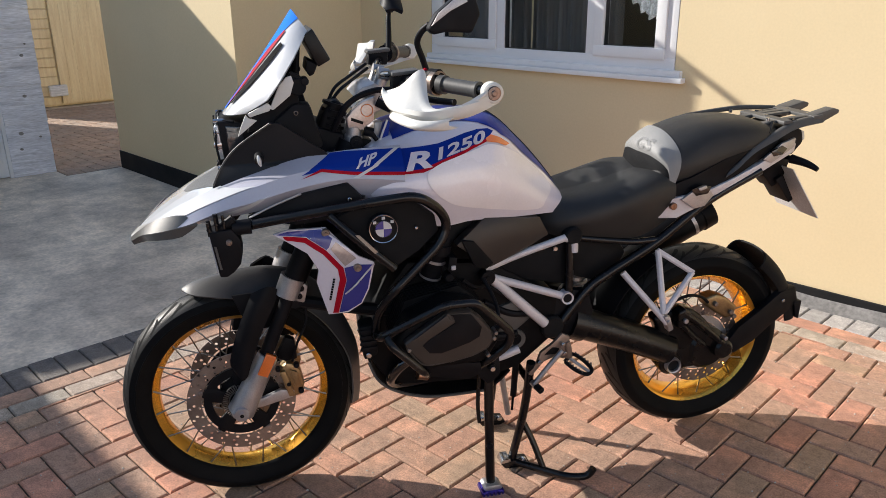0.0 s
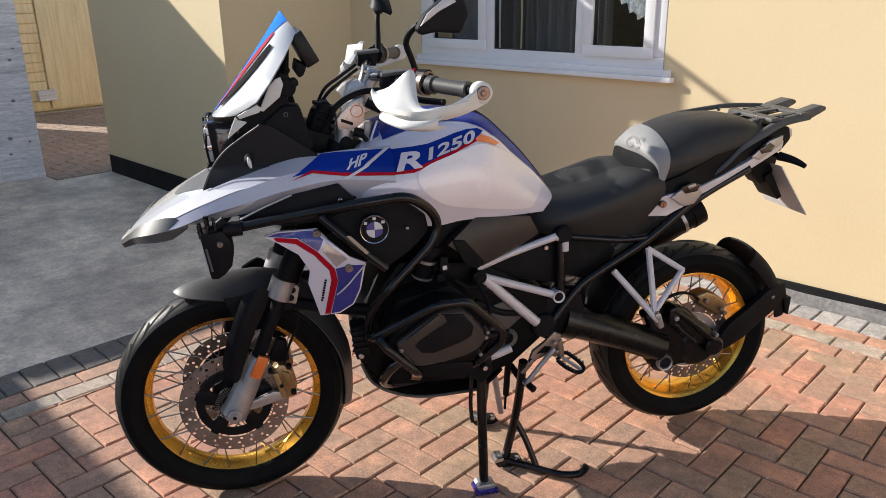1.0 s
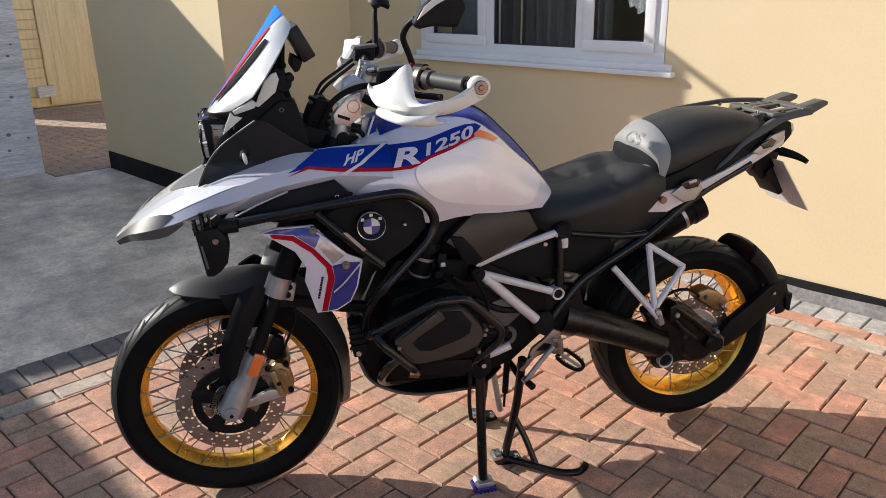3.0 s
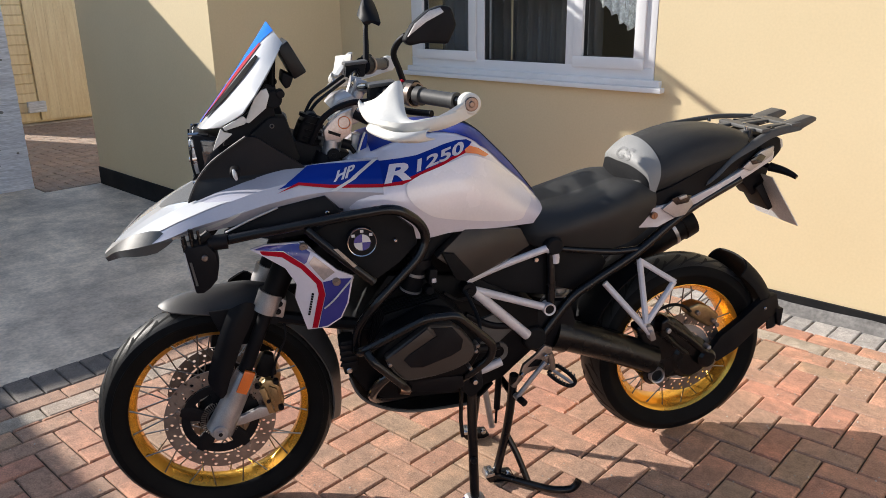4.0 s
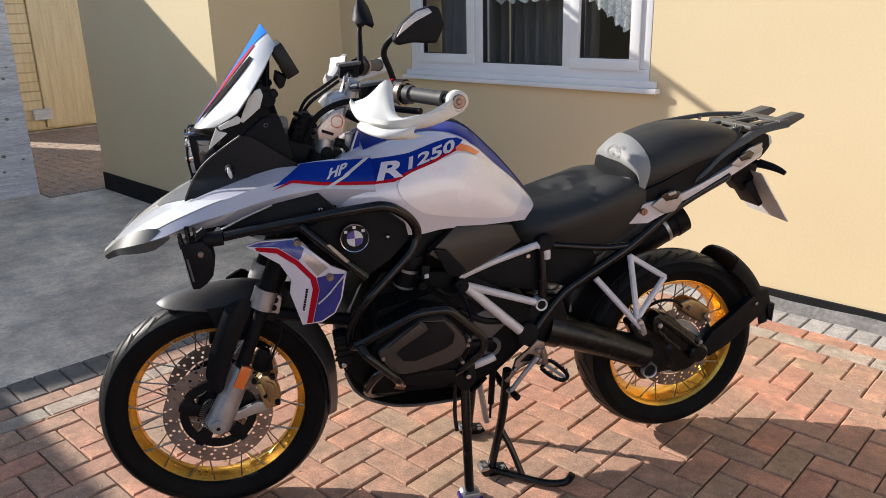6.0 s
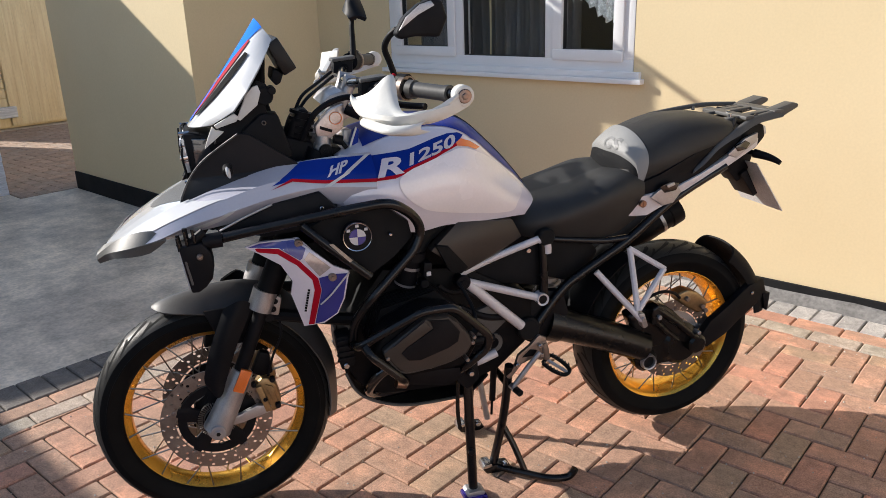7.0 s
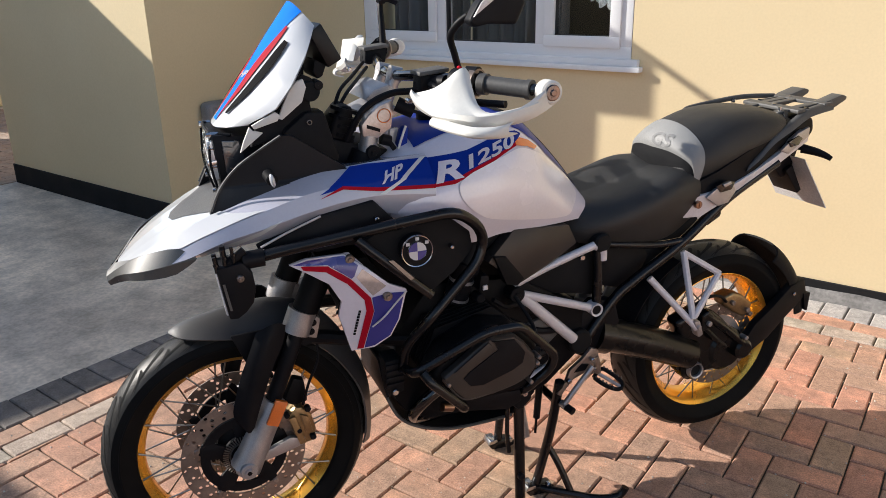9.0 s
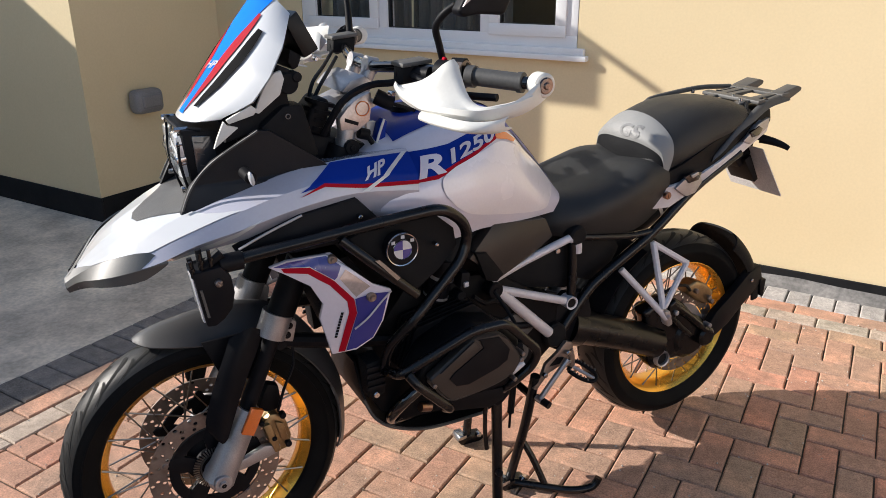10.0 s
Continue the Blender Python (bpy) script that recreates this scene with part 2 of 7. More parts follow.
for x0, x1, z0, sash in ((-3.62, -3.10, 1.105, True), (-3.04, -2.44, 1.10, False), (-2.385, -1.945, 1.105, True)):
    if sash:
        part("sash", rect_frame(x0 + 0.002, x1 - 0.002, z0 - 0.01, WZ1 - 0.05, WY - 0.016, WY + 0.05, 0.058), UPVC, window)
        x0, x1, z0 = x0 + 0.055, x1 - 0.055, z0 + 0.042
    part("gasket", rect_frame(x0 + 0.001, x1 - 0.001, z0 + 0.001, WZ1 - 0.09, WY + 0.004, WY + 0.04, 0.008, 0.0), GASKET, window)
    pane = part("pane", box(x0 + 0.006, x1 - 0.006, WY + 0.018, WY + 0.024, z0 + 0.006, WZ1 - 0.095), GLASS, window, smooth=False)
    pane.visible_shadow = False
part("window_sill", join(box(-3.73, -1.822, WY - 0.045, WY + 0.05, 0.985, 1.012, 0.006), box(-3.70, -1.84, WY - 0.028, WY + 0.05, 1.012, 1.046, 0.006)), UPVC, window)

# net curtains and a dark drape behind the panes
NET = mat("lace_net", (0.82, 0.84, 0.86), 0.9, col2=(0.60, 0.62, 0.64), scale=26, lo=0.42, hi=0.58, bump=0.6, bscale=90, fine=0.3)


def hanging(x0, x1, y, bottom, top, waves, depth, n, scallops=0, drop=0.03):
    """A pleated cloth from x0 to x1; bottom: its lower edge at either end."""
    bm = bmesh.new()
    cols = []
    for i in range(n + 1):
        u = i / n
        x, yy = x0 + (x1 - x0) * u, y + depth * math.sin(u * waves * 2 * math.pi + 0.6 * math.sin(u * 9))
        b = bottom[0] + (bottom[1] - bottom[0]) * u - (drop * abs(math.sin(u * scallops * math.pi)) if scallops else 0)
        cols.append([bm.verts.new((x, yy + 0.004 * math.sin(k * 1.7 + i), b + (top - b) * k / 8)) for k in range(9)])
    for a, c in zip(cols, cols[1:]):
        for k in range(8):
            bm.faces.new((a[k], c[k], c[k + 1], a[k + 1]))
    return bm


for x0, x1, bot, wv, sc in ((-3.58, -3.14, (1.55, 1.46), 5, 5), (-3.05, -2.42, (1.47, 1.50), 6, 7), (-2.39, -2.16, (1.50, 1.33), 4, 4), (-2.16, -1.93, (1.32, 1.28), 5, 4)):
    net = thing("net_curtain", "white lace net curtain with a scalloped hem", "curtain", group="net curtains")
    part("lace", hanging(x0, x1, WY + 0.14, bot, 2.1, wv, 0.014, 60, sc), NET, net)
for x0, x1, c in ((-3.68, -3.08, 7), (-3.06, -2.40, 8)):
    dr = thing("drape", "long grey drape hanging in folds", "curtain", group="drapes")
    part("cloth", hanging(x0, x1, WY + 0.30, (0.2, 0.2), 2.2, c, 0.03, 70), CURTAIN, dr)

# garage with wood-grain cladding, beside it an unseen building that casts the near shadow
GX, GY, GH = -6.78, 2.08, 2.36


def lapped(x, y0, y1, z0):
    """A cladding board whose foot stands proud of the one below."""
    bm = bmesh.new()
    p = [(x, z0 + 0.150), (x + 0.006, z0 + 0.150), (x + 0.020, z0 + 0.004), (x + 0.018, z0), (x, z0)]
    a, b = [[bm.verts.new((px, y, pz)) for px, pz in p] for y in (y0, y1)]
    bm.faces.new(a)
    bm.faces.new(b[::-1])
    for k in range(5):
        bm.faces.new((a[k], b[k], b[(k + 1) % 5], a[(k + 1) % 5]))
    return bm


garage = thing("garage", "flat-roofed garage clad in grey wood-grain boards with a white door", "garage")
part("wall", join(box(GX - 4.5, GX, 1.765, GY, -0.07, GH - 0.06), box(GX - 4.5, GX - 0.12, -0.93, 1.765, -0.07, 2.05)), CLADDING, garage, smooth=False)
for i in range(15):
    z0 = i * 0.15 - 0.02
    part("board", lapped(GX, 1.762, GY + 0.012, z0), CLADDING, garage)
for i in range(15):
    z0 = i * 0.15 - 0.02
    part("board", box(GX - 4.4, GX, GY + 0.002, GY + 0.012, z0, z0 + 0.146, 0.003, 1), CLADDING, garage)
KNOT = mat("wood_knot", (0.16, 0.15, 0.145), 0.7, col2=(0.26, 0.25, 0.24), scale=30)
rk = random.Random(11)
for i in range(14):
    y, z, r = rk.uniform(1.79, 2.06), 0.15 * rk.randrange(1, 14) + rk.uniform(0.0, 0.09), rk.uniform(0.007, 0.015)
    bm = bmesh.new()
    ring = [bm.verts.new((GX + 0.0205, y + r * 1.3 * math.cos(a), z + r * math.sin(a))) for a in (2 * math.pi * q / 9 for q in range(9))]
    back = [bm.verts.new((GX + 0.006, v.co.y, v.co.z)) for v in ring]
    bm.faces.new(ring)
    for q in range(9):
        bm.faces.new((ring[q], back[q], back[(q + 1) % 9], ring[(q + 1) % 9]))
    part("knot", bm, KNOT, garage)
part("door", join(box(GX - 0.09, GX - 0.02, -0.8, 1.765, 0.0, 2.03, 0.004), box(GX - 0.02, GX - 0.005, -0.8, 1.70, 0.12, 0.42, 0.01),
                  box(GX - 0.02, GX - 0.005, -0.8, 1.70, 0.50, 1.15, 0.01), box(GX - 0.02, GX - 0.005, -0.8, 1.70, 1.23, 1.95, 0.01)), WHITE_PAINT, garage)
part("door_frame", box(GX - 0.07, GX + 0.006, 1.735, 1.775, -0.006, 2.1, 0.003), WHITE_PAINT, garage)
roof = bmesh.new()
q = [[roof.verts.new((x, y, z)) for y, z in ((-0.95, 2.06), (GY - 0.02, GH - 0.06), (GY - 0.02, GH), (-0.95, 2.12))] for x in (GX - 4.6, GX + 0.02)]
roof.faces.new(q[0])
roof.faces.new(q[1][::-1])
for k in range(4):
    roof.faces.new((q[0][k], q[1][k], q[1][(k + 1) % 4], q[0][(k + 1) % 4]))
part("roof", roof, FELT, garage, smooth=False)
# out of view; its roof edge is set by the shadow line on the ground
neighbour = thing("unseen_neighbour", "plain unseen building placed to cast the shadow over the near paving", "house")
part("wall", box(-16, -4.2, -9.0, -1.42, -0.07, 2.55), RENDER_WALL, neighbour, smooth=False)
part("roof", box(-16.1, -4.1, -9.1, -1.135, 2.20, 2.30), FELT, neighbour, smooth=False)

# shed at the end of the passage
SX = -10.78
shed = thing("garden_shed", "new pale timber shed with a planked door and a gabled roof", "shed")
part("wall", box(SX - 1.8, SX - 0.02, 2.62, 4.46, 0.0, 1.74), TIMBER, shed, smooth=False)
for i in range(15):
    z0 = 0.02 + i * 0.122
    part("board", box(SX - 0.02, SX + 0.004, 2.62, 3.55, z0, z0 + 0.118, 0.008, 1), TIMBER, shed)
door = part("door", box(SX - 0.018, SX + 0.02, 3.56, 4.42, 0.03, 1.80, 0.004), TIMBER, shed)
for i in range(7):
    y0 = 3.562 + i * 0.122
    part("plank", box(SX + 0.02, SX + 0.034, y0, y0 + 0.1212, 0.032, 1.798, 0.0015, 1), TIMBER, door)
part("door_stop", box(SX + 0.03, SX + 0.10, 3.40, 3.62, 0.14, 0.28, 0.01), CLADDING, shed)
for y0, z0, y1, z1 in ((3.20, 1.79, 3.80, 2.02), (4.48, 1.77, 3.80, 2.02)):
    bm = bmesh.new()
    a = [bm.verts.new((x, y, z)) for x in (SX - 1.9, SX + 0.10) for y, z in ((y0, z0), (y1, z1), (y1, z1 - 0.06), (y0, z0 - 0.06))]
    for f in ((0, 1, 2, 3), (7, 6, 5, 4), (0, 4, 5, 1), (1, 5, 6, 2), (2, 6, 7, 3), (3, 7, 4, 0)):
        bm.faces.new([a[i] for i in f])
    part("roof_slope", bm, FELT, shed, smooth=False)
    bm = bmesh.new()
    a = [bm.verts.new((x, y, z)) for x in (SX + 0.10, SX + 0.125) for y, z in ((y0, z0 + 0.01), (y1, z1 + 0.01), (y1, z1 - 0.11), (y0, z0 - 0.11))]
    for f in ((0, 1, 2, 3), (7, 6, 5, 4), (0, 4, 5, 1), (1, 5, 6, 2), (2, 6, 7, 3), (3, 7, 4, 0)):
        bm.faces.new([a[i] for i in f])
    part("barge_board", bm, WHITE_PAINT, shed, smooth=False)
gable = bmesh.new()
corners = [[gable.verts.new((x, y, z)) for y, z in ((3.24, 1.74), (4.44, 1.72), (3.80, 1.97))] for x in (SX - 0.01, SX + 0.02)]
gable.faces.new(corners[0])
gable.faces.new(corners[1][::-1])
for k in range(3):
    gable.faces.new((corners[0][k], corners[1][k], corners[1][(k + 1) % 3], corners[0][(k + 1) % 3]))
part("gable", gable, TIMBER, shed, smooth=False)
# back of the yard, out of view
# unseen reflector wall, added to brighten the sides facing away from the sun
structure("wall_east", box(5.95, 6.2, -9.0, WY - 0.002, -0.07, 3.1), BOUNCE_RENDER, "unseen pale wall added to bounce sunlight into the shade", "wall", False)
# added boundary out of view, dark so that it reflects little
structure("wall_boundary", box(-4, 5.95, -9.2, -9.0, -0.07, 1.9), DARK_BOUNDARY, "unseen boundary closing the yard, kept dark to limit bounce light", "fence", False)
structure("wall_passage", join(box(-30, BX2, 9.0, 9.2, -0.07, 1.9), box(-30, -29.8, -9, 9, -0.07, 1.9)), RENDER_WALL, "plain wall closing the passage", "wall", False)
# weatherproof box on the block's side wall
bx = thing("socket_box", "dark grey weatherproof box fixed to the cream wall", "outdoor socket")
part("body", box(BX + 0.001, BX + 0.105, 2.83, 3.03, 0.60, 0.745, 0.048, 6), BOX_GREY, bx)
part("lid", box(BX + 0.07, BX + 0.115, 2.862, 3.0, 0.632, 0.715, 0.020, 5), BOX_GREY, bx)


# ---- the motorcycle, in its own frame: s back from the front axle, l to its left, z up ----
from mathutils.bvhtree import BVHTree
from mathutils.geometry import tessellate_polygon

BIKE = pose(-1.742, 0.949, 0, 0, 0, 59.02)
RUBBER = mat("tyre_rubber", (0.0055, 0.0055, 0.006), 0.6, col2=(0.008, 0.0078, 0.0078), scale=9, bump=0.2, bscale=300, spec=0.07)
# tread lighter than the sidewall: dust, plus grazing sun put into its colour
TREAD = mat("dusty_sun_toned_tread", (0.030, 0.0295, 0.029), 0.42, col2=(0.018, 0.0178, 0.0175), scale=16, bump=0.25, bscale=350, spec=0.22)
GROOVE = mat("tyre_groove", (0.004, 0.004, 0.004), 0.95)
GOLD = mat("gold_anodised", (0.93, 0.51, 0.085), 0.27, 0.82, col2=(0.88, 0.47, 0.07), scale=6, fine=0.03, rvar=0.05)
STEEL = mat("brake_steel", (0.27, 0.22, 0.19), 0.42, 0.7, col2=(0.21, 0.165, 0.14), scale=14, fine=0.08)
SPOKE = mat("spoke_steel", (0.24, 0.225, 0.21), 0.34, 1.0)
CHROME = mat("bright_metal", (0.50, 0.50, 0.51), 0.2, 1.0, fine=0.02, rvar=0.04)
ALLOY = mat("cast_alloy", (0.44, 0.43, 0.44), 0.42, 0.75, col2=(0.34, 0.33, 0.34), scale=18, bump=0.15, bscale=400)
BRONZE = mat("bronze_caliper", (0.33, 0.235, 0.12), 0.36, 0.8, col2=(0.23, 0.155, 0.08), scale=20)
BLACK = mat("black_plastic", (0.0045, 0.0045, 0.006), 0.5, col2=(0.008, 0.008, 0.010), scale=12, bump=0.12, bscale=500, rvar=0.1, spec=0.12)
MATT = mat("textured_black_plastic", (0.006, 0.0063, 0.0075), 0.6, col2=(0.009, 0.0093, 0.0105), scale=10, bump=0.35, bscale=700, rvar=0.08, spec=0.12)
SATIN = mat("satin_black_guard", (0.055, 0.055, 0.057), 0.45, col2=(0.065, 0.065, 0.067), scale=8, bump=0.12, bscale=700, spec=0.5)
GLOSS = mat("gloss_black_paint", (0.004, 0.004, 0.005), 0.16, coat=0.6, rvar=0.06, fine=0.0)
BARPAINT = mat("black_powder_coat", (0.004, 0.004, 0.005), 0.26, col2=(0.006, 0.006, 0.007), scale=20, coat=0.0, rvar=0.06, spec=0.35)
SWING = mat("black_cast_housing", (0.0045, 0.0042, 0.0045), 0.27, col2=(0.006, 0.0057, 0.0057), scale=10, bump=0.06, bscale=400, spec=0.32)
SLOT = mat("slot_black", (0.003, 0.003, 0.004), 0.8, spec=0.05)
ENGINE = mat("engine_black", (0.004, 0.004, 0.005), 0.45, 0.0, col2=(0.007, 0.007, 0.008), scale=14, bump=0.2, bscale=300, spec=0.08)
HEAD = mat("bronze_grey_cover", (0.050, 0.042, 0.037), 0.40, 0.25, col2=(0.040, 0.034, 0.030), scale=10, bump=0.1, bscale=500, spec=0.28)
# white lowered to allow for full sun; KNEE is its lighter, shade-side copy
WHITE = mat("white_paint_sun_tone", (0.54, 0.55, 0.56), 0.2, col2=(0.52, 0.53, 0.545), scale=3, coat=0.7, fine=0.0, rvar=0.03)
SILVER = mat("pale_silver_paint", (0.46, 0.455, 0.52), 0.2, 0.1, col2=(0.435, 0.43, 0.495), scale=3, coat=0.7, fine=0.02, rvar=0.03)
BLUE = mat("racing_blue_paint", (0.004, 0.027, 0.25), 0.3, col2=(0.004, 0.024, 0.23), scale=3, coat=0.0, spec=0.08, fine=0.0, rvar=0.03)
BRIGHT_BLUE = mat("screen_blue", (0.0, 0.17, 0.88), 0.6, spec=0.03, fine=0.0, rvar=0.03)
VIOLET = mat("violet_blue_decal", (0.036, 0.038, 0.235), 0.25, coat=0.5, fine=0.0)
RED = mat("racing_red_decal", (0.37, 0.007, 0.020), 0.55, spec=0.04, fine=0.0, rvar=0.03)
ORANGE = mat("orange_decal", (0.80, 0.22, 0.06), 0.25, coat=0.6, fine=0.0)
IVORY = mat("white_plastic_guard", (0.60, 0.59, 0.555), 0.38, col2=(0.58, 0.57, 0.53), scale=6, fine=0.02)
BILL = mat("satin_grey_plastic", (0.075, 0.075, 0.072), 0.42, 0.0, col2=(0.06, 0.06, 0.058), scale=10, bump=0.1, bscale=500, spec=0.8)
LETTER = mat("grey_letter_decal", (0.56, 0.56, 0.64), 0.3, coat=0.4, fine=0.0)
FRAME = mat("pale_frame_paint", (0.60, 0.575, 0.60), 0.36, 0.1, col2=(0.54, 0.52, 0.545), scale=14, fine=0.04)
VINYL = mat("black_seat_vinyl", (0.018, 0.018, 0.0185), 0.5, col2=(0.023, 0.023, 0.023), scale=9, bump=0.45, bscale=600, rvar=0.06, spec=0.35)
# same white lifted to allow for the tank's shaded side
KNEE = mat("white_paint_shade_tone", (0.82, 0.78, 0.80), 0.26, col2=(0.76, 0.725, 0.75), scale=5, coat=1.0, fine=0.02)
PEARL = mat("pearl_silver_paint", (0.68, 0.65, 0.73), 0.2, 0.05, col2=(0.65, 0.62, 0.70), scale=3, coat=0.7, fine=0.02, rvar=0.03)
COWL = mat("cowl_plastic", (0.016, 0.016, 0.018), 0.45, col2=(0.020, 0.020, 0.022), scale=8, bump=0.15, bscale=600, spec=0.22)
SEAT_GREY = mat("pale_grey_seat_vinyl", (0.23, 0.23, 0.225), 0.5, col2=(0.205, 0.205, 0.20), scale=9, bump=0.4, bscale=600)
EMBOSS = mat("embossed_seat_vinyl", (0.15, 0.15, 0.15), 0.5)
REFLECTOR = mat("orange_reflector", (0.75, 0.16, 0.02), 0.15, coat=0.8, bump=0.3, bscale=900)
LENS = mat("clear_lens", (0.55, 0.56, 0.58), 0.06, 0.1, coat=1.0, fine=0.0)
SMOKED = mat("smoked_screen", (0.035, 0.038, 0.045), 0.08, coat=0.8, fine=0.0)
PLATE_BACK = mat("plate_back", (0.62, 0.62, 0.62), 0.5, col2=(0.56, 0.56, 0.56))
DISPLAY = mat("dark_display", (0.006, 0.006, 0.007), 0.35, spec=0.2)
COPPER = mat("heat_tinted_steel", (0.36, 0.19, 0.11), 0.3, 0.9, col2=(0.16, 0.13, 0.12), scale=16)
GRIP = mat("grip_rubber", (0.06, 0.06, 0.06), 0.55, spec=0.4)
RACK = mat("dark_grey_moulding", (0.060, 0.058, 0.056), 0.5, col2=(0.07, 0.069, 0.067), scale=12, bump=0.2, bscale=500)
PURPLE = mat("blue_anodised", (0.08, 0.06, 0.42), 0.25, 0.8)
FOIL = mat("satin_clear_film", (0.58, 0.50, 0.46), 0.25, 0.4)
bike = thing("motorcycle", "white, blue and red touring motorcycle with gold spoked wheels", "motorcycle", BIKE)


def V(s, l, z):
    return Vector((s, -l, z))


def spline(points, k):
    """Catmull-Rom through the points, k steps a span."""
    p = [Vector(q) for q in points]
    if k <= 1 or len(p) < 3:
        return p
    out = []
    for i in range(len(p) - 1):
        a, b, c, d = p[max(i - 1, 0)], p[i], p[i + 1], p[min(i + 2, len(p) - 1)]
        for j in range(k):
            t = j / k
            out.append(0.5 * ((2 * b) + (c - a) * t + (2 * a - 5 * b + 4 * c - d) * t * t + (3 * b - a - 3 * c + d) * t ** 3))
    return out + [p[-1]]


def tube(points, r, seg=10, k=6, taper=None, cap=True, phase=0.0):
    """A round bar along points (s, l, z). r: its radius; taper: the radius at its end."""
    path = [V(*q) for q in spline(points, k)]
    bm = bmesh.new()
    rings, up = [], Vector((0.123, 0.456, 0.88))
    for i, p in enumerate(path):
        d = (path[min(i + 1, len(path) - 1)] - path[max(i - 1, 0)]).normalized()
        u = up - d * up.dot(d)
        u = u.normalized() if u.length > 1e-4 else d.orthogonal().normalized()
        up = u
        w = d.cross(u)
        rr = r if taper is None else r + (taper - r) * i / (len(path) - 1)
        rings.append([bm.verts.new(p + (u * math.cos(a) + w * math.sin(a)) * rr) for a in (phase + 2 * math.pi * j / seg for j in range(seg))])
    for a, b in zip(rings, rings[1:]):
        for j in range(seg):
            bm.faces.new((a[j], a[(j + 1) % seg], b[(j + 1) % seg], b[j]))
    if cap:
        bm.faces.new(rings[0])
        bm.faces.new(rings[-1][::-1])
    return bm


def lathe(profile, centre, seg=72, closed=False):
    """Turns a profile of (radius, lateral) about a crosswise axle at centre (s, z)."""
    bm = bmesh.new()
    rows = []
    for i in range(seg):
        a = 2 * math.pi * i / seg
        rows.append([bm.verts.new(V(centre[0] + r * math.cos(a), l, centre[1] + r * math.sin(a))) for r, l in profile])
    m = len(profile)
    for i in range(seg):
        p, q = rows[i], rows[(i + 1) % seg]
        for k in range(m if closed else m - 1):
            bm.faces.new((p[k], q[k], q[(k + 1) % m], p[(k + 1) % m]))
    return bm


def disc(s, z, l0, l1, r, seg=28, b=0.002):
    """A solid turned boss from lateral l0 to l1 with softened rims."""
    return lathe([(0.0005, l0), (r - b, l0), (r, l0 + (b if l1 > l0 else -b)), (r, l1 - (b if l1 > l0 else -b)), (r - b, l1), (0.0005, l1)], (s, z), seg)


def prism(poly, l0, l1, bevel=0.006, seg=2):
    """A side outline in (s, z) drawn out from lateral l0 to l1, its edges rounded."""
    bm = bmesh.new()
    a = [bm.verts.new(V(s, l0, z)) for s, z in poly]
    b = [bm.verts.new(V(s, l1, z)) for s, z in poly]
    n = len(poly)
    bm.faces.new(a)
    bm.faces.new(b[::-1])
    for i in range(n):
        bm.faces.new((a[i], b[i], b[(i + 1) % n], a[(i + 1) % n]))
    bmesh.ops.recalc_face_normals(bm, faces=bm.faces)
    if bevel:
        bmesh.ops.bevel(bm, geom=bm.edges[:], offset=bevel, segments=seg, affect="EDGES", profile=0.6, clamp_overlap=True)
    return bm


def panel(points, depth=0.012, bevel=0.003, bulge=0.0):
    """A plate with corners (s, l, z), drawn inwards by depth; bulge pushes its middle outwards."""
    bm = bmesh.new()
    sg = 1 if sum(p[1] for p in points) >= 0 else -1
    a = [bm.verts.new(V(*p)) for p in points]
    b = [bm.verts.new(V(p[0], p[1] - sg * depth, p[2])) for p in points]
    n = len(points)
    for i, j, k in tessellate_polygon([[Vector((p[0], p[2], 0)) for p in points]]):
        bm.faces.new((a[i], a[j], a[k]))
        bm.faces.new((b[i], b[k], b[j]))
    for i in range(n):
        bm.faces.new((a[i], b[i], b[(i + 1) % n], a[(i + 1) % n]))
    bmesh.ops.recalc_face_normals(bm, faces=bm.faces)
    if bevel:
        sharp = [e for e in bm.edges if len(e.link_faces) == 2 and e.calc_face_angle(0) > 0.7]
        bmesh.ops.bevel(bm, geom=sharp, offset=bevel, segments=2, affect="EDGES", profile=0.6, clamp_overlap=True)
    return bm


def loft(stations, ku=4, kv=4, mirrored=True, cap=True):
    """A body through cross sections. stations: (s, [(l, z), ...]) from the top middle outwards and down; mirrored to the other side."""
    rows = [[Vector((s, l, z)) for s, l, z in ((s, *q) for q in sec)] for s, sec in stations]
    n = len(rows[0])
    cols = [spline([r[i] for r in rows], ku) for i in range(n)]
    rows = [spline([c[j] for c in cols], kv) for j in range(len(cols[0]))]
    bm = bmesh.new()
    grid = []
    for r in rows:
        ring = [bm.verts.new(V(*q)) for q in r]
        if mirrored:
            ring = [bm.verts.new(V(q[0], -q[1], q[2])) for q in r[:0:-1]] + ring
        grid.append(ring)
    m = len(grid[0])
    for a, b in zip(grid, grid[1:]):
        for j in range(m if mirrored else m - 1):
            bm.faces.new((a[j], a[(j + 1) % m], b[(j + 1) % m], b[j]))
    if cap and mirrored:
        bm.faces.new(grid[0])
        bm.faces.new(grid[-1][::-1])
    bmesh.ops.recalc_face_normals(bm, faces=bm.faces)
    bmesh.ops.triangulate(bm, faces=bm.faces[:])
    return bm


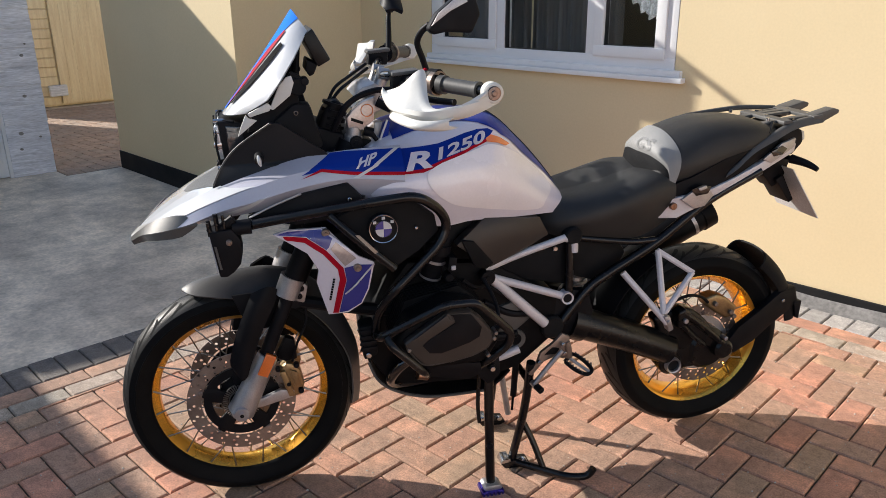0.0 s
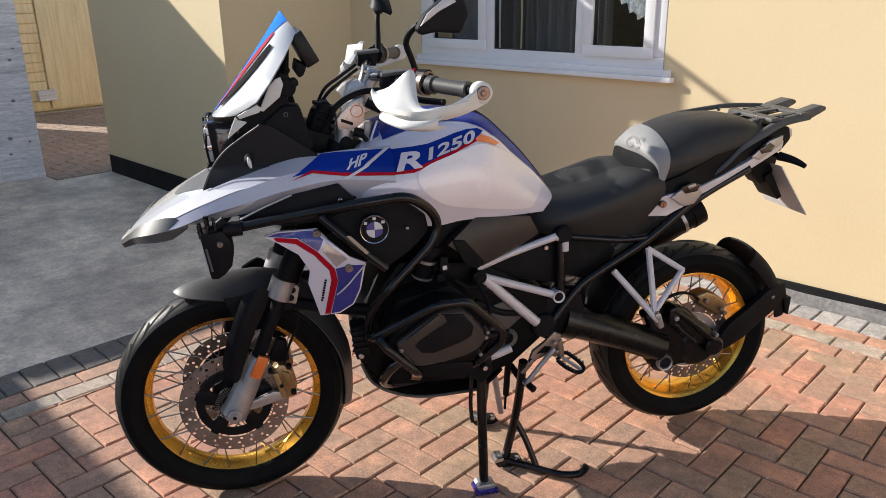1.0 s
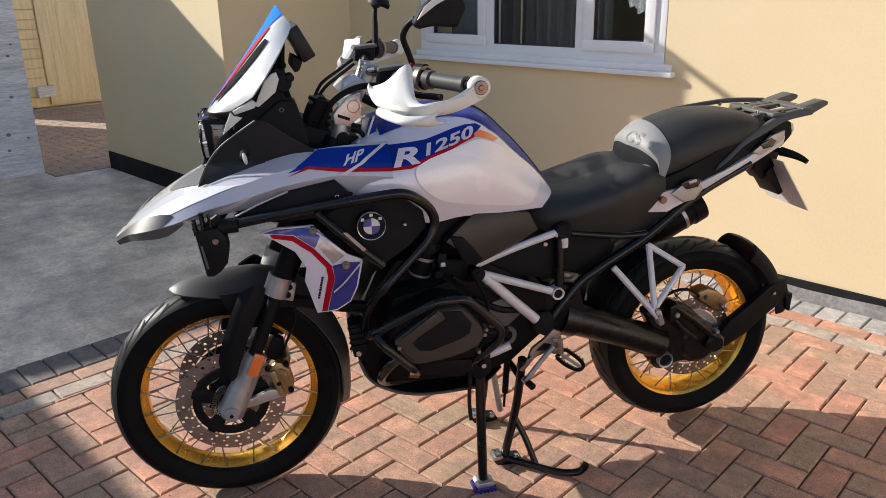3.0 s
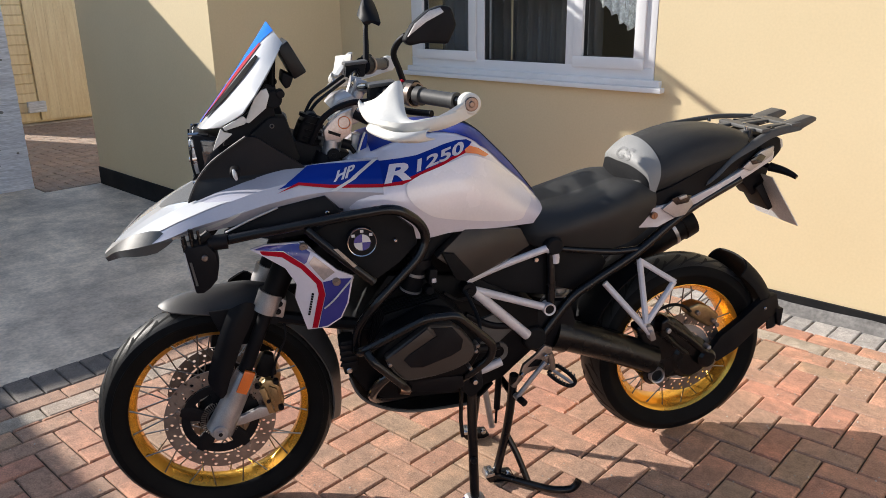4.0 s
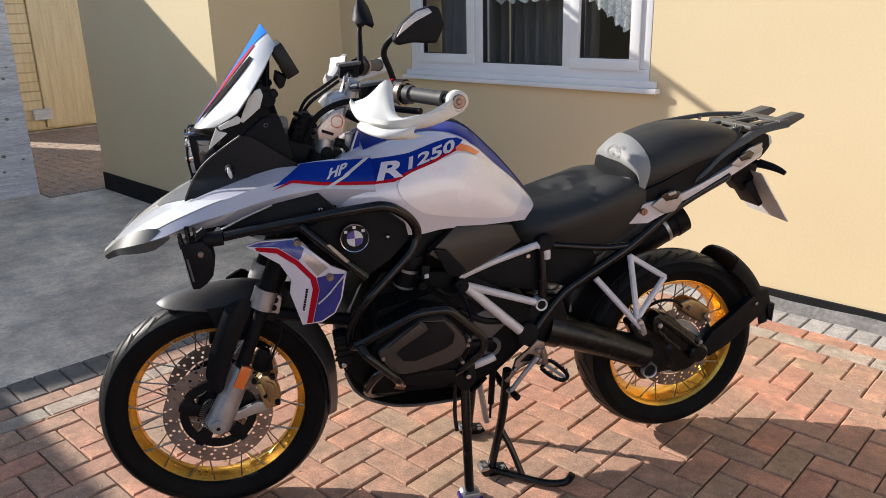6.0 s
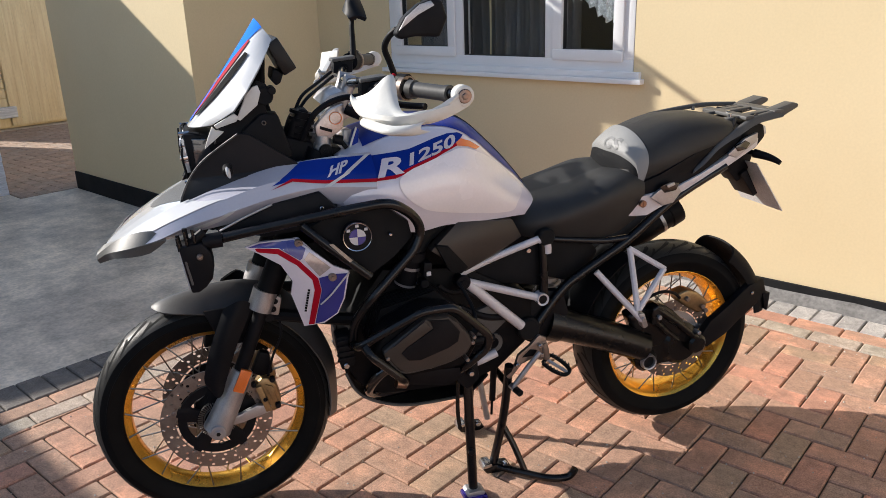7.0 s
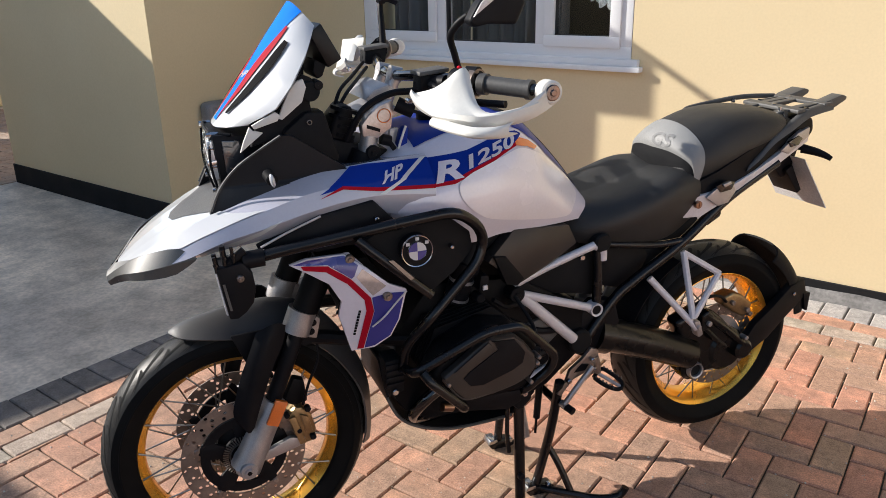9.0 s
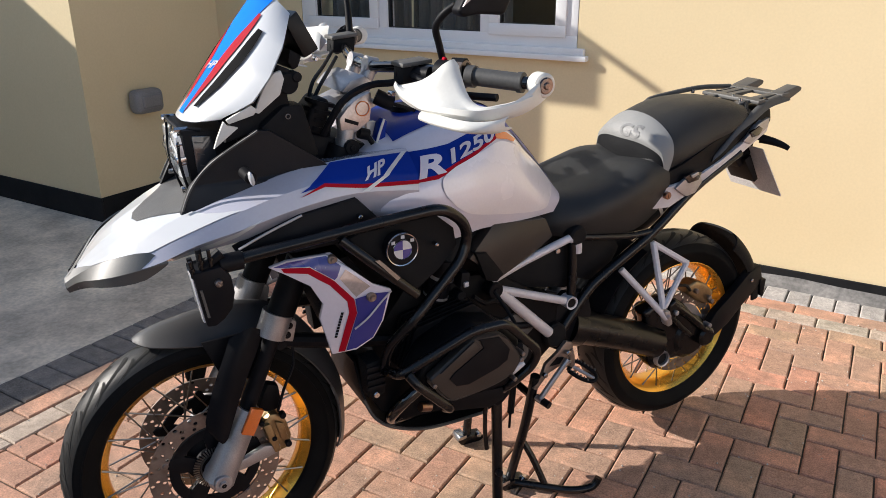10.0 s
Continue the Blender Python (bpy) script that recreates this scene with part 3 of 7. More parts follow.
def sheet(rows, thick, ku=3, kv=3):
    """A shell through a grid of points (s, l, z), thick metres through."""
    cols = [spline([r[i] for r in rows], ku) for i in range(len(rows[0]))]
    rows = [spline([c[j] for c in cols], kv) for j in range(len(cols[0]))]
    bm = bmesh.new()
    g = [[bm.verts.new(V(*q)) for q in r] for r in rows]
    for a, b in zip(g, g[1:]):
        for j in range(len(a) - 1):
            bm.faces.new((a[j], a[j + 1], b[j + 1], b[j]))
    bmesh.ops.recalc_face_normals(bm, faces=bm.faces)
    if thick:
        bm.normal_update()
        h = [[bm.verts.new(v.co - v.normal * thick) for v in r] for r in g]
        n, m = len(g), len(g[0])
        for i in range(n - 1):
            for j in range(m - 1):
                bm.faces.new((h[i][j], h[i + 1][j], h[i + 1][j + 1], h[i][j + 1]))
        rim = [(i, 0) for i in range(n)] + [(n - 1, j) for j in range(1, m)] + [(i, m - 1) for i in range(n - 2, -1, -1)] + [(0, j) for j in range(m - 2, 0, -1)]
        for (i, j), (k, l) in zip(rim, rim[1:] + rim[:1]):
            bm.faces.new((g[i][j], g[k][l], h[k][l], h[i][j]))
    return bm


def bent(points, radius=0.045, steps=5):
    """A straight-sided bar path whose corners are bent to about the radius."""
    p = [Vector(q) for q in points]
    out = [p[0]]
    for a, b, c in zip(p, p[1:], p[2:]):
        u, w = (a - b), (c - b)
        d = min(radius, u.length * 0.48, w.length * 0.48)
        q0, q1 = b + u.normalized() * d, b + w.normalized() * d
        out += [q0 * (1 - t) ** 2 + b * 2 * t * (1 - t) + q1 * t * t for t in (j / steps for j in range(steps + 1))]
    return out + [p[-1]]


def tree_of(bm):
    return BVHTree.FromBMesh(bm)


def decal_bm(bm, tree, lift, side, way):
    """Lays a flat mesh, drawn in (s, z) or (s, l), onto a body: from the side or from above."""
    dead = []
    for v in bm.verts:
        if way == "side":
            o, d = V(v.co.x, side * 0.8, v.co.y), Vector((0, side, 0))
        elif way == "front":
            o, d = V(0.6, v.co.x, v.co.y), Vector((1, 0, 0))
        else:
            o, d = V(v.co.x, v.co.y, 1.8), Vector((0, 0, -1))
        hit, nor, _, _ = tree.ray_cast(o, d)
        if hit is None:
            dead.append(v)
        else:
            if nor.dot(d) > 0:
                nor = -nor
            v.co = hit + nor * lift
    bmesh.ops.delete(bm, geom=dead, context="VERTS")
    return bm


def refine(bm, fine):
    for _ in range(9):
        long = [e for e in bm.edges if e.calc_length() > fine]
        if not long:
            break
        bmesh.ops.subdivide_edges(bm, edges=long, cuts=1)
        bmesh.ops.triangulate(bm, faces=bm.faces[:])
    return bm


def decal(poly, tree, lift=0.0020, side=1, way="side", fine=0.014):
    bm = bmesh.new()
    bm.faces.new([bm.verts.new((a, b, 0)) for a, b in poly])
    bmesh.ops.triangulate(bm, faces=bm.faces[:])
    return decal_bm(refine(bm, fine), tree, lift, side, way)


def rounded(poly, k=5):
    """A closed outline with its corners rounded through the points."""
    n = len(poly)
    out = []
    for i in range(n):
        a, b, c, d = (Vector((*poly[(i + q) % n], 0)) for q in (-1, 0, 1, 2))
        for j in range(k):
            t = j / k
            v = 0.5 * ((2 * b) + (c - a) * t + (2 * a - 5 * b + 4 * c - d) * t * t + (3 * b - a - 3 * c + d) * t ** 3)
            out.append((v.x, v.y))
    return out


def text_bm(body, origin, ax, ay, shear=0.0, bold=0.028):
    """Lettering fitted into the box that origin, ax and ay span."""
    cu = bpy.data.curves.new("lettering", "FONT")
    cu.body, cu.resolution_u, cu.shear, cu.offset = body, 3, shear, bold
    ob = bpy.data.objects.new("lettering", cu)
    scene.collection.objects.link(ob)
    me = bpy.data.meshes.new_from_object(ob.evaluated_get(bpy.context.evaluated_depsgraph_get()))
    bpy.data.objects.remove(ob)
    bpy.data.curves.remove(cu)
    bm = bmesh.new()
    bm.from_mesh(me)
    bpy.data.meshes.remove(me)
    xs, ys = [v.co.x for v in bm.verts], [v.co.y for v in bm.verts]
    for v in bm.verts:
        u, w = (v.co.x - min(xs)) / (max(xs) - min(xs)), (v.co.y - min(ys)) / (max(ys) - min(ys))
        v.co = Vector((origin[0] + u * ax[0] + w * ay[0], origin[1] + u * ax[1] + w * ay[1], 0))
    bmesh.ops.triangulate(bm, faces=bm.faces[:])
    return refine(bm, 0.010)


# -- wheels --
FC, RC = (0.0, 0.336), (1.468, 0.342)


def tyre_profile(R, w, rim):
    half = [(R, 0), (R - 0.0015, w * 0.12), (R - 0.008, w * 0.28), (R - 0.022, w * 0.43), (R - 0.043, w * 0.5), (rim + 0.032, w * 0.495), (rim + 0.006, w * 0.41), (rim - 0.006, w * 0.36), (rim - 0.012, w * 0.28)]
    half = [tuple(q)[:2] for q in spline([(a, b, 0) for a, b in half], 3)]
    return [(r, -l) for r, l in half[:0:-1]] + half


def wheel(name, label, c, R, w, rim, rw, spokes, hub_l):
    wh = part(name, lathe(tyre_profile(R, w, rim), c, 96), RUBBER, bike, label)
    wh.name = name
    r = rim
    prof = [(r + 0.003, -rw), (r - 0.002, -rw - 0.002), (r - 0.006, -rw + 0.002), (r - 0.012, -rw + 0.008), (r - 0.017, -rw * 0.66), (r - 0.026, -rw * 0.46), (r - 0.030, -rw * 0.30),
            (r - 0.030, rw * 0.30), (r - 0.026, rw * 0.46), (r - 0.017, rw * 0.66), (r - 0.012, rw - 0.008), (r - 0.006, rw - 0.002), (r - 0.002, rw + 0.002), (r + 0.003, rw)]
    part("rim", lathe(prof, c, 96), GOLD, wh, "gold anodised rim")
    part("hub", join(lathe([(0.0005, -hub_l), (0.028, -hub_l), (0.064, -hub_l + 0.020), (0.060, -hub_l + 0.026), (0.030, -hub_l * 0.3), (0.028, 0), (0.030, hub_l * 0.3), (0.060, hub_l - 0.026), (0.064, hub_l - 0.020), (0.028, hub_l), (0.0005, hub_l)], c, 40)), BLACK, wh)
    for i in range(spokes):
        sg = 1 if i % 2 else -1
        a = 2 * math.pi * (i // 2) / (spokes // 2) + (0.5 if sg > 0 else 0) * 2 * math.pi / (spokes // 2)
        t = 1.15 * (1 if (i // 2) % 2 else -1)
        p = (c[0] + 0.062 * math.cos(a + t), sg * (hub_l - 0.022), c[1] + 0.062 * math.sin(a + t))
        q = (c[0] + (rim - 0.010) * math.cos(a), sg * rw * 0.72, c[1] + (rim - 0.010) * math.sin(a))
        e = [p[j] + (q[j] - p[j]) * 0.93 for j in range(3)]
        part("spoke", join(tube([p, q], 0.0021, 6, 1), tube([e, q], 0.0027, 6, 1)), SPOKE, wh)
    band = [q for q in tyre_profile(R + 0.0006, w, rim) if abs(q[1]) < w * 0.435 and q[0] > R - 0.03]
    part("tread_band", lathe(band, c, 120), TREAD, wh, "dusty worn tread, lightened to stand for sun sheen")
    # tread grooves
    bm = bmesh.new()
    n = 26
    for i in range(n):
        for sg in (1, -1):
            a0 = 2 * math.pi * (i + (0.5 if sg > 0 else 0)) / n
            for l0, l1, da, wd in ((0.03, 0.41, 0.40, 0.0110), (0.18, 0.43, 0.16, 0.0058)):
                strip = []
                for k in range(9):
                    u = k / 8
                    la = (l0 + (l1 - l0) * u) * w
                    ang = a0 + da * u * u + (0.20 if wd < 0.006 else 0)
                    x = la / w
                    rr = R + 0.0018 - (0.0015 * (x / 0.12) ** 2 if x < 0.12 else 0.0015 + 0.0065 * ((x - 0.12) / 0.16) ** 1.15 if x < 0.28 else 0.008 + 0.014 * ((x - 0.28) / 0.15) ** 1.2)
                    h = wd * math.sin(math.pi * min(1, 0.12 + u * 0.88)) / R
                    strip.append([bm.verts.new(V(c[0] + rr * math.cos(ang + e), sg * la, c[1] + rr * math.sin(ang + e))) for e in (-h, h)])
                for p, q in zip(strip, strip[1:]):
                    bm.faces.new((p[0], p[1], q[1], q[0]))
    tagged(part("tread", bm, GROOVE, wh), kind="stuff")
    return wh


def brake_disc(c, l, r0, r1, n, parent):
    """A drilled brake disc."""
    bm = bmesh.new()
    for layer in (l - 0.002, l + 0.002):
        cells = 3
        for i in range(n):
            for j in range(cells):
                off = 0.5 * (j % 2)
                a0, a1 = 2 * math.pi * (i + off) / n, 2 * math.pi * (i + off + 1) / n
                q0, q1 = r0 + (r1 - r0) * j / cells, r0 + (r1 - r0) * (j + 1) / cells
                P = lambda r, a: bm.verts.new(V(c[0] + r * math.cos(a), layer, c[1] + r * math.sin(a)))
                cor = [P(q0, a0), P(q1, a0), P(q1, a1), P(q0, a1)]
                if (i + j) % 2:
                    bm.faces.new(cor)
                    continue
                rm, am, hr = (q0 + q1) / 2, (a0 + a1) / 2, 0.0050
                inn = [P(rm + hr * math.cos(b), am + hr * math.sin(b) / rm) for b in (math.radians(202.5 + 45 * k) for k in range(8))]
                for k in range(4):
                    bm.faces.new((cor[k], inn[2 * k], inn[2 * k + 1]))
                    bm.faces.new((cor[k], inn[2 * k + 1], inn[(2 * k + 2) % 8], cor[(k + 1) % 4]))
    out = join(bm, lathe([(r1, l - 0.002), (r1, l + 0.002)], c, n), lathe([(r0, l - 0.002), (r0, l + 0.002)], c, n))
    return part("brake_disc", out, STEEL, parent, "drilled steel brake disc")


def carrier(c, l, r0, r1, arms, parent, m):
    ring = lathe([(r1 * 0.70, l - 0.004), (r1 * 0.90, l - 0.004), (r1 * 0.90, l + 0.004), (r1 * 0.70, l + 0.004)], c, 60, closed=True)
    core = lathe([(0.030, l - 0.005), (r0 * 0.72, l - 0.005), (r0 * 0.72, l + 0.005), (0.030, l + 0.005)], c, 40, closed=True)
    bars = []
    for i in range(arms):
        a = 2 * math.pi * i / arms + 0.3
        P = lambda r, e: (c[0] + r * math.cos(a + e), c[1] + r * math.sin(a + e))
        bars.append(prism([P(r0 * 0.70, -0.34), P(r1 * 0.74, -0.26), P(r1, -0.07), P(r1 + 0.006, 0), P(r1, 0.07), P(r1 * 0.74, 0.26), P(r0 * 0.70, 0.34)], l - 0.0045, l + 0.0045, 0.0015))
    car = part("disc_carrier", join(ring, core, *bars), m, parent)
    for i in range(arms):
        a = 2 * math.pi * i / arms + 0.3
        sg = 1 if l > 0 else -1
        part("rivet", disc(c[0] + r1 * math.cos(a), c[1] + r1 * math.sin(a), l, l + sg * 0.010, 0.007, 14), STEEL, car)


front_wheel = wheel("front_wheel", "black tyre on a gold spoked rim", FC, 0.330, 0.122, 0.260, 0.043, 40, 0.062)
for sg in (1, -1):
    brake_disc(FC, sg * 0.078, 0.112, 0.1525, 48, front_wheel)
    carrier(FC, sg * 0.074, 0.072, 0.118, 5, front_wheel, BLACK)
abs_ring = []
for i in range(48):
    a = 2 * math.pi * i / 48
    abs_ring.append((FC[0] + 0.047 * math.cos(a), FC[1] + 0.047 * math.sin(a), a))
bm = lathe([(0.034, 0.083), (0.038, 0.085), (0.038, 0.082)], FC, 48)
for s, z, a in abs_ring:
    t = bmesh.new()
    bmesh.ops.create_cube(t, size=1)
    for v in t.verts:
        x, y = v.co.x * 0.014, v.co.z * 0.0028
        v.co = V(s + x * math.cos(a) - y * math.sin(a), 0.084 + v.co.y * 0.003, z + x * math.sin(a) + y * math.cos(a))
    bm = join(bm, t)
part("sensor_ring", bm, SPOKE, front_wheel, "toothed speed sensor ring")
rear_wheel = wheel("rear_wheel", "broad black tyre on a gold spoked rim", RC, 0.314, 0.160, 0.229, 0.060, 40, 0.075)
brake_disc(RC, 0.082, 0.100, 0.138, 48, rear_wheel)
carrier(RC, 0.078, 0.07, 0.106, 5, rear_wheel, ALLOY)

# -- front fork, calipers, front mudguard --
for sg in (1, -1):
    L = sg * 0.112
    fork = part("fork_leg", join(tube([(0.166, L, 0.69), (0.265, L, 0.905), (0.345, L, 1.078)], 0.032, 22, 2), tube([(0.07, L, 0.47), (0.158, L, 0.67)], 0.019, 16, 1)), BLACK, bike)
    part("axle_lug", join(tube([(-0.004, L, 0.322), (0.035, L, 0.395), (0.085, L, 0.49)], 0.039, 18, 4, taper=0.029), disc(0, 0.332, L - sg * 0.03, L + sg * 0.022, 0.030)), ALLOY, fork, "grey cast fork foot")
    part("axle_nut", join(disc(0, 0.332, L + sg * 0.02, L + sg * 0.043, 0.021), disc(0, 0.332, L + sg * 0.04, L + sg * 0.048, 0.011, 6, 0.001)), ALLOY, fork)
    part("axle_socket", disc(0, 0.332, L + sg * 0.047, L + sg * 0.0488, 0.0062, 6, 0.0005), BLACK, fork)
    part("fork_clamp", join(tube([(0.150, L, 0.662), (0.172, L, 0.716)], 0.036, 22, 1), prism([(0.155, 0.655), (0.195, 0.642), (0.208, 0.692), (0.18, 0.715)], L - sg * 0.025, L + sg * 0.022, 0.006)), ALLOY, fork, "cast fork bridge clamp")
    for s, z in ((0.188, 0.686), (0.182, 0.664)):
        part("clamp_bolt", disc(s, z, L + sg * 0.018, L + sg * 0.026, 0.0085, 12), BLACK, fork)
    guard = part("fork_guard", sheet([[(-0.012, L + sg * 0.010, 0.458), (-0.018, L + sg * 0.014, 0.49), (0.008, L + sg * 0.018, 0.575), (0.038, L + sg * 0.018, 0.645), (0.055, L + sg * 0.01, 0.68)],
                                      [(0.010, L + sg * 0.030, 0.432), (0.012, L + sg * 0.036, 0.49), (0.038, L + sg * 0.038, 0.575), (0.072, L + sg * 0.034, 0.655), (0.10, L + sg * 0.02, 0.70)],
                                      [(0.026, L + sg * 0.026, 0.442), (0.046, L + sg * 0.030, 0.50), (0.080, L + sg * 0.030, 0.585), (0.112, L + sg * 0.022, 0.645), (0.128, L + sg * 0.012, 0.685)]], 0.006), BLACK, fork)
    part("reflector", panel([(0.052, L + sg * 0.045, 0.452), (0.079, L + sg * 0.045, 0.440), (0.108, L + sg * 0.045, 0.500), (0.081, L + sg * 0.045, 0.512)], 0.012, 0.002), REFLECTOR, fork, "orange side reflector")
    br = part("caliper_bracket", prism([(0.02, 0.322), (0.06, 0.325), (0.145, 0.345), (0.15, 0.365), (0.11, 0.372), (0.06, 0.352), (0.02, 0.352)], L - sg * 0.018, L - sg * 0.002, 0.004), ALLOY, fork)
    cal = part("brake_caliper", prism([(0.112, 0.430), (0.130, 0.452), (0.150, 0.450), (0.170, 0.424), (0.180, 0.380), (0.172, 0.347), (0.142, 0.343), (0.124, 0.372)], L - sg * 0.06, L - sg * 0.006, 0.009), BRONZE, fork, "bronze coloured brake caliper")
    part("caliper_rib", join(panel([(0.112, L + sg * 0.004, 0.430), (0.128, L + sg * 0.004, 0.432), (0.150, L + sg * 0.004, 0.352), (0.134, L + sg * 0.004, 0.350)], 0.010, 0.002),
                             panel([(0.140, L + sg * 0.003, 0.435), (0.160, L + sg * 0.003, 0.425), (0.170, L + sg * 0.003, 0.375), (0.152, L + sg * 0.003, 0.38)], 0.008, 0.002)), BRONZE, cal)
    for s, z, r in ((0.168, 0.365, 0.008), (0.160, 0.447, 0.008), (0.108, 0.44, 0.007), (0.135, 0.39, 0.006)):
        part("caliper_bolt", disc(s, z, L - sg * 0.01, L + sg * 0.008, r, 12), BLACK, cal)
    part("upper_caliper_mount", prism([(0.105, 0.47), (0.135, 0.53), (0.16, 0.52), (0.165, 0.46), (0.13, 0.455)], L - sg * 0.04, L - sg * 0.012, 0.006), ENGINE, cal)
    part("brake_hose", tube([(0.150, L, 0.46), (0.168, L + sg * 0.006, 0.52), (0.196, L + sg * 0.004, 0.58), (0.195, L, 0.64)], 0.0035, 8), BLACK, fork)
part("front_axle", disc(0, 0.332, -0.10, 0.10, 0.013, 16), ALLOY, bike)
part("telelever_arm", join(tube([(0.17, 0.10, 0.64), (0.30, 0.13, 0.62), (0.44, 0.15, 0.60)], 0.018), tube([(0.17, -0.10, 0.64), (0.30, -0.13, 0.62), (0.44, -0.15, 0.60)], 0.018), tube([(0.17, -0.12, 0.645), (0.17, 0.12, 0.645)], 0.022, 14, 1)), BLACK, bike)
mg = part("front_mudguard", sheet([[(-0.134, 0.012, 0.667), (-0.134, 0, 0.669), (-0.134, -0.012, 0.667)],
                                   [(-0.105, 0.048, 0.664), (-0.108, 0, 0.683), (-0.105, -0.048, 0.664)],
                                   [(-0.05, 0.070, 0.660), (-0.055, 0, 0.698), (-0.05, -0.070, 0.660)],
                                   [(0.03, 0.078, 0.650), (0.03, 0, 0.712), (0.03, -0.078, 0.650)],
                                   [(0.12, 0.078, 0.640), (0.12, 0, 0.712), (0.12, -0.078, 0.640)],
                                   [(0.20, 0.074, 0.60), (0.215, 0, 0.675), (0.20, -0.074, 0.60)],
                                   [(0.265, 0.072, 0.53), (0.29, 0, 0.58), (0.265, -0.072, 0.53)],
                                   [(0.315, 0.068, 0.43), (0.345, 0, 0.45), (0.315, -0.068, 0.43)],
                                   [(0.325, 0.055, 0.32), (0.352, 0, 0.32), (0.325, -0.055, 0.32)],
                                   [(0.318, 0.035, 0.255), (0.345, 0, 0.25), (0.318, -0.035, 0.255)]], 0.005, 4, 6), SATIN, bike, "satin black front mudguard")
for sg in (1, -1):
    part("mudguard_stay", panel([(0.0, sg * 0.085, 0.665), (0.10, sg * 0.085, 0.668), (0.16, sg * 0.09, 0.63), (0.12, sg * 0.09, 0.56), (0.04, sg * 0.09, 0.56)], 0.008), BLACK, mg)

# -- beak, side fairing and tank --
beak_sec = [(-0.220, [(0, 0.856), (0.012, 0.855), (0.024, 0.852), (0.034, 0.848), (0.042, 0.840), (0.034, 0.826)]),
            (-0.16, [(0, 0.906), (0.05, 0.903), (0.09, 0.899), (0.125, 0.890), (0.138, 0.878), (0.10, 0.855)]),
            (-0.08, [(0, 0.953), (0.06, 0.953), (0.125, 0.946), (0.168, 0.924), (0.184, 0.903), (0.16, 0.893)]),
            (0.0, [(0, 0.982), (0.075, 0.985), (0.140, 0.985), (0.192, 0.961), (0.205, 0.936), (0.18, 0.912)]),
            (0.09, [(0, 1.005), (0.10, 1.012), (0.170, 1.020), (0.216, 0.996), (0.226, 0.962), (0.20, 0.930)]),
            (0.20, [(0, 1.03), (0.11, 1.045), (0.188, 1.056), (0.234, 1.030), (0.244, 0.994), (0.215, 0.955)]),
            (0.32, [(0, 1.045), (0.13, 1.060), (0.204, 1.074), (0.248, 1.045), (0.257, 1.012), (0.24, 0.970)]),
            (0.46, [(0, 1.06), (0.15, 1.070), (0.196, 1.078), (0.250, 1.035), (0.260, 1.0), (0.25, 0.94)])]
bm = loft(beak_sec, 5, 1)
beak_tree = tree_of(bm)
beak = part("front_fairing", bm, SILVER, bike, "pale silver beak and side fairing", angle=15)
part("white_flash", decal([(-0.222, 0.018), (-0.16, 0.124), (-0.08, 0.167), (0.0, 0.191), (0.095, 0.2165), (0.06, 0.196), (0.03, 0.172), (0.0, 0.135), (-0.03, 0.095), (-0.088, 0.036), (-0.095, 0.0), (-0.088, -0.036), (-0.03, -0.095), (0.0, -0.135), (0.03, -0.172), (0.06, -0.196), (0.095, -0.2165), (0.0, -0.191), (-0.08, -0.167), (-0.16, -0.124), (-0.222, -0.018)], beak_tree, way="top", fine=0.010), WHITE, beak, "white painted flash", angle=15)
part("edge_trim", tube([(-0.225, -0.040, 0.836), (-0.16, -0.136, 0.882), (-0.08, -0.182, 0.910), (0.0, -0.203, 0.944), (0.06, -0.214, 0.968)], 0.010, 10), BLACK, beak)
part("nose_recess", decal([(-0.088, 0.034), (-0.03, 0.093), (0.0, 0.131), (0.08, 0.140), (0.08, -0.14), (0.0, -0.131), (-0.03, -0.093), (-0.088, -0.034), (-0.094, 0.0)], beak_tree, 0.0026, way="top"), RACK, beak, "dark grey nose recess")
